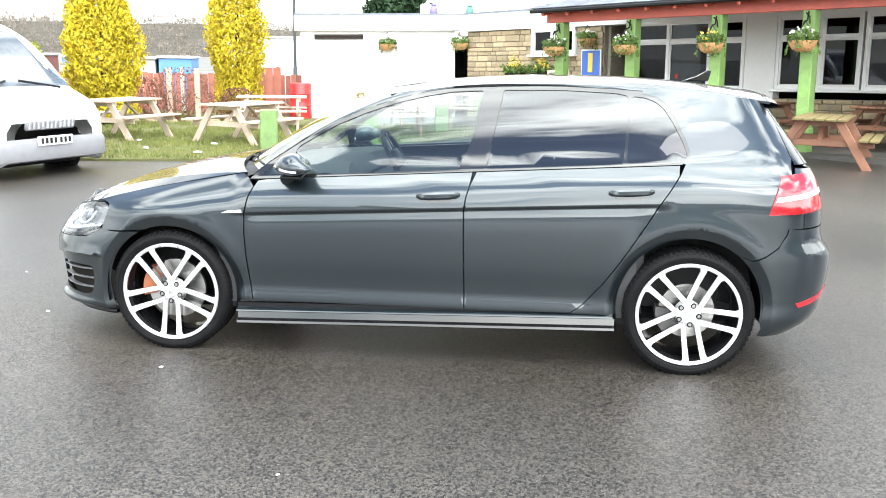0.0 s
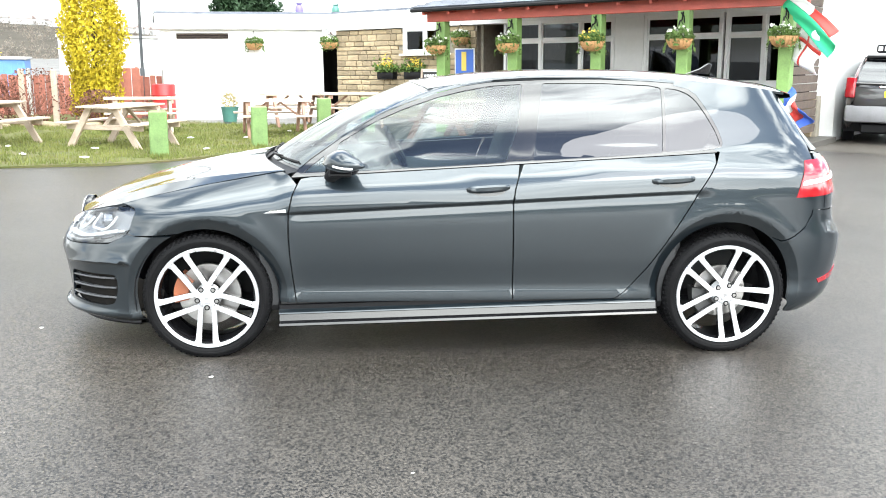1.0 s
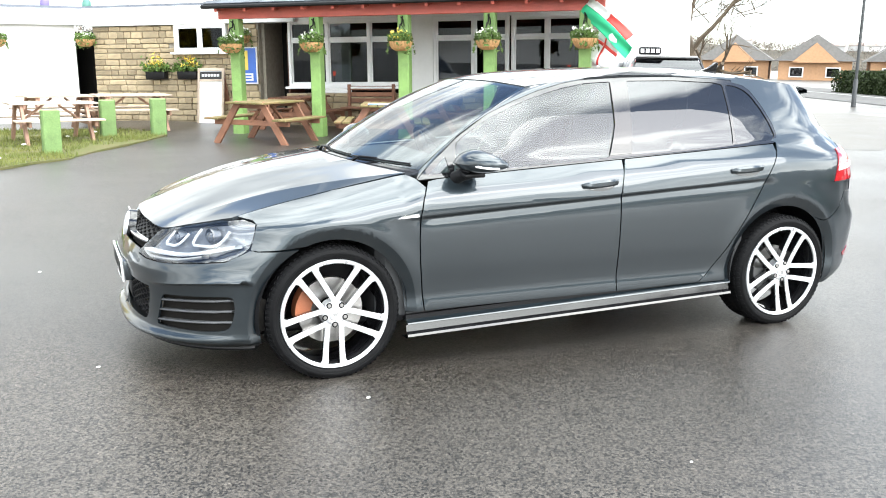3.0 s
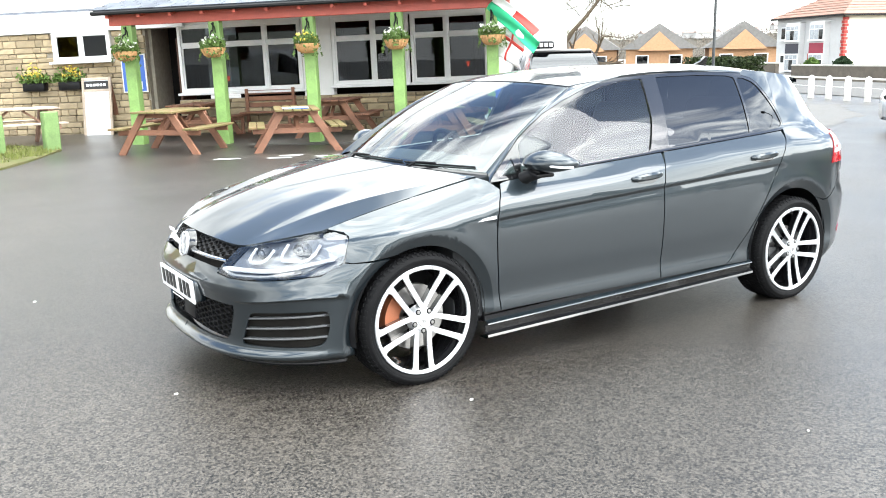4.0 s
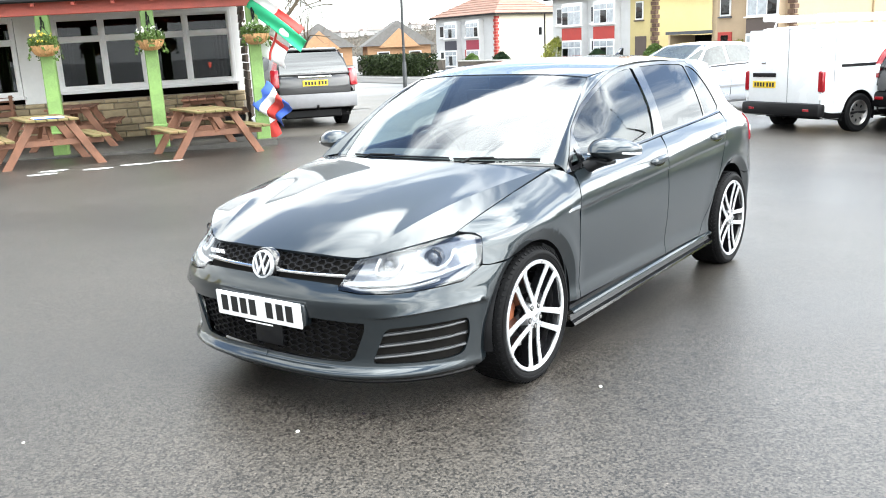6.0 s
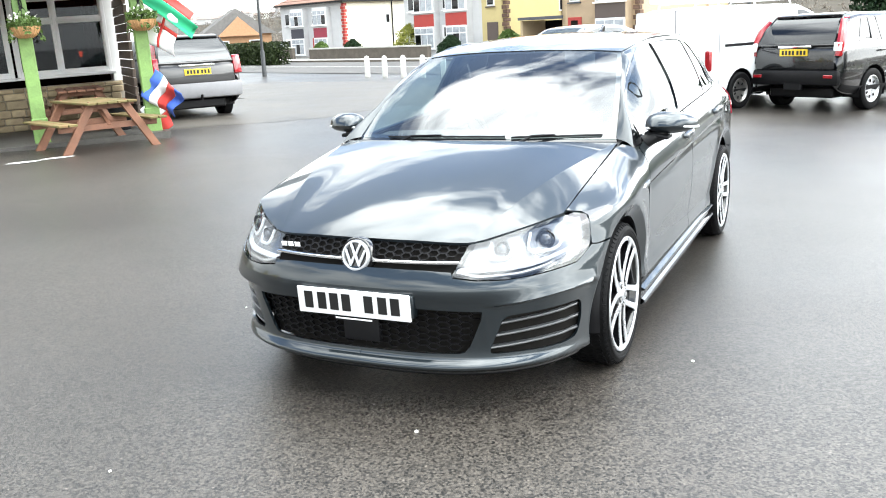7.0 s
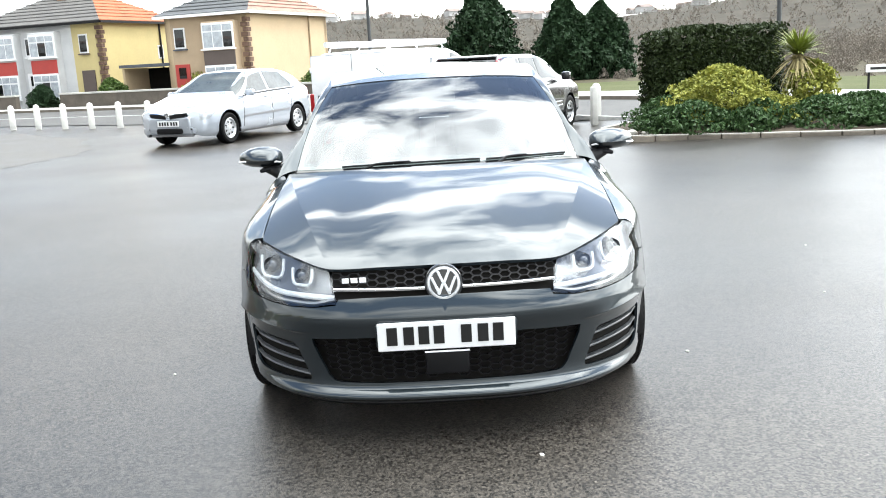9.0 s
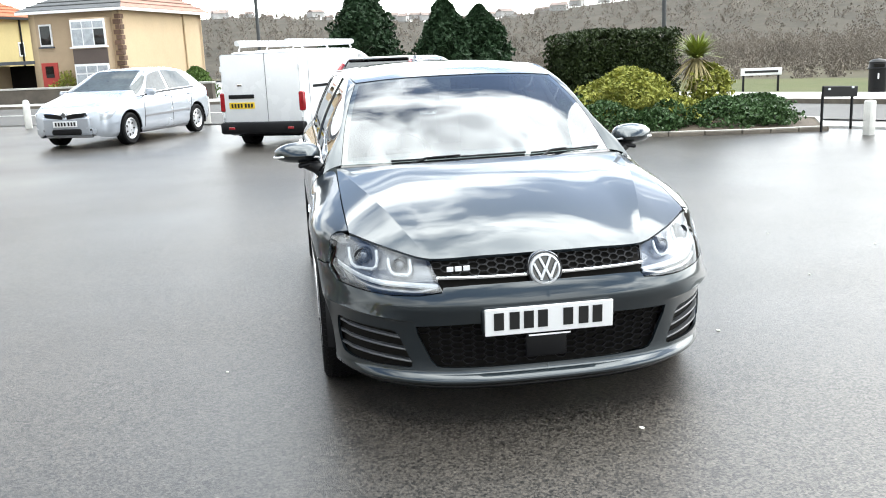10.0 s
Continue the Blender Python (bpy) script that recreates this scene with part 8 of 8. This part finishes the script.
    for yy, zz, s in gable_windows:
        w = part("window", box((.05, s, s * 1.6), pose(-.01, yy, zz), .008), UPVC, H, "small white side window")
        part("pane", box((.02, s - .14, s * 1.6 - .14), pose(-.04, yy, zz)), TINT, w)
    o, rh = .35, eave * .42
    hip = min(dp * .48, fw * .42)
    ridge0, ridge1 = (hip, dp / 2, eave + rh), (fw - hip, dp / 2, eave + rh)
    c = [(-o, -o, eave), (fw + o, -o, eave), (fw + o, dp + o, eave), (-o, dp + o, eave)]
    faces = [((c[0], c[1], ridge1, ridge0)), ((c[1], c[2], ridge1)), ((c[2], c[3], ridge0, ridge1)), ((c[3], c[0], ridge0))]
    for fc, rm in zip(faces, (roof_mats[0], roof_mats[1], roof_mats[0], roof_mats[1])):
        b = bmesh.new()
        b.faces.new([b.verts.new(v_) for v_ in fc])
        r_ = bmesh.ops.extrude_face_region(b, geom=b.faces[:])
        bmesh.ops.translate(b, vec=(0, 0, .12), verts=[v_ for v_ in r_["geom"] if isinstance(v_, bmesh.types.BMVert)])
        rf = part("roof", b, rm, H)
        n = 9
        A_, B_ = Vector(fc[0]), Vector(fc[1])
        T0, T1 = Vector(fc[-1]), Vector(fc[2])
        for i in range(1, n):
            t = i / n
            p0, p1 = A_.lerp(T0, t), B_.lerp(T1 if len(fc) == 4 else T0, t)
            part("tile_course", tube([p0 + Vector((0, 0, .135)), p1 + Vector((0, 0, .135))], .035, 4), rm, rf)
    part("gutter", box((fw + .7, .10, .12), pose(fw / 2, -.38, eave + .02)), UPVC if side_mat is BEIGEREND else BLACK, H)
    part("side_gutter", box((.10, dp + .7, .12), pose(-.38, dp / 2, eave + .02)), UPVC if side_mat is BEIGEREND else BLACK, H)
    part("chimney", box((.7, .5, 1.3), pose(fw / 2, dp * .4, eave + rh + .35), .02), BRICK, H)
    part("downpipe", tube([(-.05, dp * .75, 0), (-.05, dp * .75, eave)], .05, 6), side_mat if side_mat is BEIGEREND else BLACK, H)
    if porch:
        g = part("car_port", box((2.9, 1.9, .14), pose(fw + 1.4, .9, 1.85)), SLATE, H)
        part("garage_back", box((2.7, .1, 1.7), pose(fw + 1.4, 1.9, .88)), SHADEBLACK, g)
        part("garage_side", box((.12, 1.8, 1.75), pose(fw + 2.7, .95, .88)), side_mat, g)
    return H


house((41.0, 16.4), 8.2, 6.2, 4.1, ((YELLOWREND, None, 0), (GREYDASH, REDPANEL, 3.35), (GREYDASH, REDPANEL, 6.0)), YELLOWREND, (TILE_G, TILE_O), "semi-detached house, half grey and half yellow, with red panels", ((4.6, 2.6, .45),), False)
house((36.4, 8.2), 4.4, 7.7, 3.92, ((BEIGEDASH, BROWNPANEL, 1.25),), BEIGEREND, (BLUESLATE, TILE_P), "beige rendered semi-detached house with a brown bay panel", (), True)
house((53.6, 34.2), 8.2, 6.2, 4.3, ((GREYDASH, MAROON, 2.4), (GREYDASH, DARKPANEL, 5.4)), CREAM, (TILE_P, TILE_P), "white rendered semi-detached house with dark bay panels", ((4.2, 3.0, .45),), False, -.4, REDPANEL)
# garden walls, hedges and shrubs in front
NRW = math.degrees(math.atan2(-DIRR.y, -DIRR.x))
for x, y, L, mt, h in ((36.5, 13.6, 9, DARKWALL, .7), (33.2, 6.4, 5, DARKWALL, .7), (41.5, 25.5, 12, DARKWALL, .7), (49, 40, 14, DARKWALL, .8)):
    w = thing("garden_wall", "low garden wall in front of the houses", "wall", pose(x, y, 0, 0, 0, NRW), "garden walls")
    part("wall_body", box((L, .25, h), pose(0, 0, h / 2), .01), mt, w)
    part("coping", box((L + .05, .32, .08), pose(0, 0, h + .04), .01), CONCRETE, w)
for x, y, s, mt, k in ((37.9, 10.75, 1.0, GOLDSHRUB, 1), (38.2, 15.2, .8, LEAF, 2), (44, 23.6, 1.2, GOLDSHRUB, 3), (46, 29, .7, DARKLEAF, 4), (50, 34, .65, LEAF, 5), (40.5, 19.5, .7, DARKLEAF, 6), (36.2, 5.2, .8, LEAF, 7)):
    bush("garden_shrub", "rounded garden shrub behind the wall", x, y, 0, 4200, pchip([0, .3, .7, 1], [.9, 1, .72, .15]), 1.7 * s, .065, mt, 60 + k, sx=s, sy=s)
bx = thing("privet_hedge", "clipped green privet hedge by the road", "hedge", pose(40, 33, 0, 0, 0, NRW))
part("stem", tube([(-3, 0, 0), (3, 0, .2)], .05, 5), BARK, bx)
p = rgh.uniform(-1, 1, (6000, 3))
p[:, 2] = np.abs(p[:, 2])
leaves("foliage", p * [4.5, .6, 1.3], .09, HEDGELEAF, bx, seed=3)
# brick bungalows far off
for i, (x, y, rz) in enumerate(((83, 80, 20), (89.5, 72.5, 20), (78, 88, 20), (96, 64, 20), (72, 97, 20))):
    H = thing("bungalow", "distant orange brick bungalow with a hipped roof", "house", pose(x, y, -.6, 0, 0, rz - 65), "distant bungalows")
    part("wall", box((8, 8, 2.8), pose(0, 0, 1.4)), BRICK, H)
    b = bmesh.new()
    v_ = [b.verts.new(q) for q in ((-4.6, -4.6, 2.8), (4.6, -4.6, 2.8), (4.6, 4.6, 2.8), (-4.6, 4.6, 2.8), (0, -3.4, 5.9), (0, 3.0, 5.9))]
    for fc in ((0, 1, 4), (1, 2, 5, 4), (2, 3, 5), (3, 0, 4, 5), (3, 2, 1, 0)):
        b.faces.new([v_[k] for k in fc])
    part("roof", b, TILE_G, H)
    part("gable", prism([(-2.6, 2.6), (2.6, 2.6), (0, 4.9)], .3, pose(0, -4.8, 0)), BRICK, H)
    for xx in (-2, 2):
        w = part("window", box((1.6, .1, 1.2), pose(xx, -4.04, 1.5)), UPVC, H)
        part("pane", box((1.3, .04, .95), pose(xx, -4.11, 1.5)), TINT, w)
# evergreens and a bare tree
def evergreen(x, y, h, r, seed, z=0.0):
    t = thing("evergreen_tree", "broad dark green conifer beside the road", "tree", pose(x, y, z), "roadside evergreens")
    part("trunk", tube([(0, 0, -.2), (0, 0, h * .8)], [.22, .05], 8), BARK, t, "", True)
    leaves("crown", blob_pts(12000, pchip([0, .08, .3, .6, .85, 1], [.5 * r, .95 * r, r, .78 * r, .4 * r, .05 * r]), h, seed, .16, .2) + [0, 0, .1], .13, DARKLEAF, t, up=.5, seed=seed)


evergreen(42.4, -2.7, 5.3, 1.95, 81, -.4)
evergreen(38.9, -6.4, 4.3, 1.35, 82, -.3)
evergreen(39.5, -8.3, 3.9, 1.5, 83, -.3)
evergreen(-5.9, 34.2, 5.2, 1.7, 84)
bt = thing("bare_tree", "leafless winter tree behind the pub", "tree", pose(17.6, 20.4, 0))
rg = np.random.default_rng(77)
b = bmesh.new()
branch(b, Vector((0, 0, 0)), Vector((.1, 0, 1)), 2.6, .20, 5, rg, .5)
part("trunk", b, BARK, bt, "", True)
b = bmesh.new()
for _ in range(60):
    branch(b, Vector((rg.normal(0.3, .8), rg.normal(0, .8), rg.uniform(2.6, 5.2))), Vector((rg.normal(0, .7), rg.normal(0, .7), .6)).normalized(), 1.0, .02, 2, rg)
part("twigs", b, BARK, bt)
# sheds and low buildings left of the lawn
for x, y, w, h, mt, lb in ((-14.6, 31.6, 1.3, 1.35, BLUEPAINT, "blue steel container unit"), (-16.4, 31.2, 2.1, 1.30, CONCRETE, "pale storage container unit"), (-18.3, 30.8, 1.2, 1.35, BLUEPAINT, "blue steel container unit"), (-11.0, 33.0, 4.0, 2.2, RENDER_W, "long low white outbuilding"), (-21, 30, 3.0, 1.4, FENCEWOOD, "low red timber garden shed")):
    o = thing("storage_unit", lb, "shed", on_ground(x, y, 15), "units behind the garden")
    part("wall", box((w, 2.4, h), pose(0, 0, h / 2), .02), mt, o)
    part("roof", box((w + .15, 2.6, .10), pose(0, 0, h + .05), .01), CONCRETE, o)
    for k in range(int(w / .22)):
        part("rib", box((.05, .03, h - .2), pose(-w / 2 + .15 + .22 * k, -1.21, h / 2)), mt, o)

# ---- worn drier ground beside the pub ----
outline = [(5.6, 10.6), (7.0, 8.98), (8.46, 7.33), (12.9, 6.9), (16.5, 8.6), (20.2, 11.6), (21.4, 17.5), (14.0, 20.5), (9.0, 15.5)]
edge = [Vector((*q, 0)) for q in resample(outline, .30)]
mid = sum(edge, Vector()) / len(edge)
rows = []
for k in [1, .97, .93, .85, .75, .65, .55, .45, .35, .25, .15, .05]:
    ring = []
    for q in edge + edge[:1]:
        e = q + Vector((noise.noise(q * 1.7), noise.noise(q * 1.7 + Vector((5, 2, 0))), 0)) * .35
        p_ = mid.lerp(e, k)
        ring.append((p_.x, p_.y, float(ground_z(p_.x, p_.y)) + (.003 if k == 1 else .014)))
    rows.append(ring)
tagged(part("worn_ground", grid_bm(bmesh.new(), rows), WORN, None, "", True), "worn brownish tarmac with grit beside the pub", "ground", kind="structure")

# ---- scrub ground beyond the grass ----
b = bmesh.new()
grid = {}


def scrub_vert(i, j):
    if (i, j) not in grid:
        grid[i, j] = b.verts.new((gx[i], gy[j], float(ground_z(gx[i], gy[j])) + .09))
    return grid[i, j]


for i in range(len(gx) - 1):
    for j in range(len(gy) - 1):
        q = Vector(((gx[i] + gx[i + 1]) / 2, (gy[j] + gy[j + 1]) / 2, 0)) - B0
        along, off = q.dot(DIRR), q.dot(NR)
        if along > 12 and off - float(bend(min(along, 60))) > (9.5 if along < 60 else 12) or off > 45 and along > -60:
            b.faces.new([scrub_vert(i, j), scrub_vert(i + 1, j), scrub_vert(i + 1, j + 1), scrub_vert(i, j + 1)])
tagged(part("scrub_ground", b, SCRUB, None, "", True), "brown winter scrub falling away beyond the grass", "ground", kind="structure")

# ---- far hillsides with houses and woods ----
def hill_z(a, d):
    """Height of the far ground at a bearing (degrees from +x) and a distance."""
    east = np.exp(-((a + 35) / 45) ** 2)
    return (-12 + smooth((d - 130) / 520) * (30 + 16 * east + 4 * np.sin(a * .11) + 3 * np.sin(a * .23 + 1)))


rows = []
for d in (70, 110, 150, 200, 260, 330, 420, 520, 640, 800, 1100):
    rows.append([(d * math.cos(radians(a)) + 10, d * math.sin(radians(a)), float(hill_z(a, d)) - (6 if d < 100 else 0) + (2.5 * noise.noise(Vector((d * .02, a * .15, 0))) if d > 120 else 0)) for a in np.arange(-110, 170, 2.0)])
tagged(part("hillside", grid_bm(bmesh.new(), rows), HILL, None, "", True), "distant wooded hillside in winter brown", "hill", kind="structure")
rg = np.random.default_rng(99)
for nm, count, near, far, size, tall, dots, lab in (("far_woodland", 12000, 150, 720, .42, (2.0, 5.0), 26, "distant leafless woodland on the hillside"), ("near_woodland", 1700, 0, 60, .06, (.30, .55), 120, "leafless winter scrub and trees beyond the grass")):
    pts = []
    for k_ in range(count):
        tl = rg.uniform(*tall)
        if near:
            a, d = rg.uniform(-60, 130), rg.uniform(near, far)
            x, y, z = d * math.cos(radians(a)) + 10, d * math.sin(radians(a)), float(hill_z(a, d))
        else:
            d = far * rg.uniform(0, 1)
            p_ = B0 + DIRR * rg.uniform(13, 60) + NR * (d + 12)
            p_ += NR * float(bend((p_ - B0).dot(DIRR)))
            x, y, z, tl = p_.x, p_.y, 0.0, tl * (1 + .065 * d)
        h_ = rg.uniform(.05, 1.0, dots)
        wd = tl * .32 * (1.15 - h_)
        pts.append(np.c_[x + rg.normal(0, 1, dots) * wd, y + rg.normal(0, 1, dots) * wd, z + h_ * tl])
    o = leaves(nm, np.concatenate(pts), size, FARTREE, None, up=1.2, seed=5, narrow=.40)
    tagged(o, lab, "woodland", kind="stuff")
bw, brf = bmesh.new(), bmesh.new()
for _ in range(330):
    a = rg.uniform(-75, 160)
    d = rg.choice([rg.uniform(520, 560), rg.uniform(610, 760)])
    z = float(hill_z(a, d)) + 1.2
    m_ = pose(d * math.cos(radians(a)) + 10, d * math.sin(radians(a)), z, 0, 0, a + 90 + rg.normal(0, 20))
    w_ = rg.uniform(5, 11)
    box_bm(bw, (w_, 6, 3.0), m_ @ pose(0, 0, 1.5))
    v_ = [brf.verts.new(m_ @ Vector(q)) for q in ((-w_ / 2, -3.4, 3.0), (w_ / 2, -3.4, 3.0), (w_ / 2, 3.4, 3.0), (-w_ / 2, 3.4, 3.0), (-w_ / 2, 0, 4.8), (w_ / 2, 0, 4.8))]
    for fc in ((0, 1, 5, 4), (2, 3, 4, 5), (1, 2, 5), (3, 0, 4)):
        brf.faces.new([v_[k] for k in fc])
tagged(part("far_house_walls", bw, FARWHITE), "distant pale house walls on the hillside", "houses", kind="stuff")
tagged(part("far_house_roofs", brf, FARROOF), "distant brown house roofs on the hillside", "roofs", kind="stuff")

# ---- coursed stone on the pub walls, last ----
rs = random.Random(4)
stone_mesh = {}


def stone_block(w, h, parent, m):
    key = (round(w, 2), round(h, 2))
    if key not in stone_mesh:
        b = box((key[0] - .012, .07, key[1] - .012), None, .012)
        me = bpy.data.meshes.new("stone")
        b.to_mesh(me)
        b.free()
        me.materials.append(STONE)
        stone_mesh[key] = me
    o = new("stone", stone_mesh[key])
    o.parent = parent
    o.matrix_world = m
    return o


def course_wall(parent, x0, x1, z0, z1, depth, skip=()):
    z = z0
    while z < z1 - .05:
        h = rs.choice((.10, .12, .14, .16))
        h = min(h, z1 - z)
        x = x0
        while x < x1 - .03:
            w = rs.choice((.18, .24, .30, .36, .44))
            w = min(w, x1 - x)
            if not any(a < x + w / 2 < c and e < z + h / 2 < g for a, c, e, g in skip) and w > .08 and h > .05:
                stone_block(w, h, parent, at_pub(x + w / 2, depth - .01 - rs.uniform(0, .015), z + h / 2))
            x += w
        z += h


course_wall(front, -3.55, 3.16, .02, .76, D)
course_wall(bpy.data.objects["wall_stone"], -8.42, -4.20, .0, 2.25, D, ((-6.32, -4.88, 1.60, 2.40),))
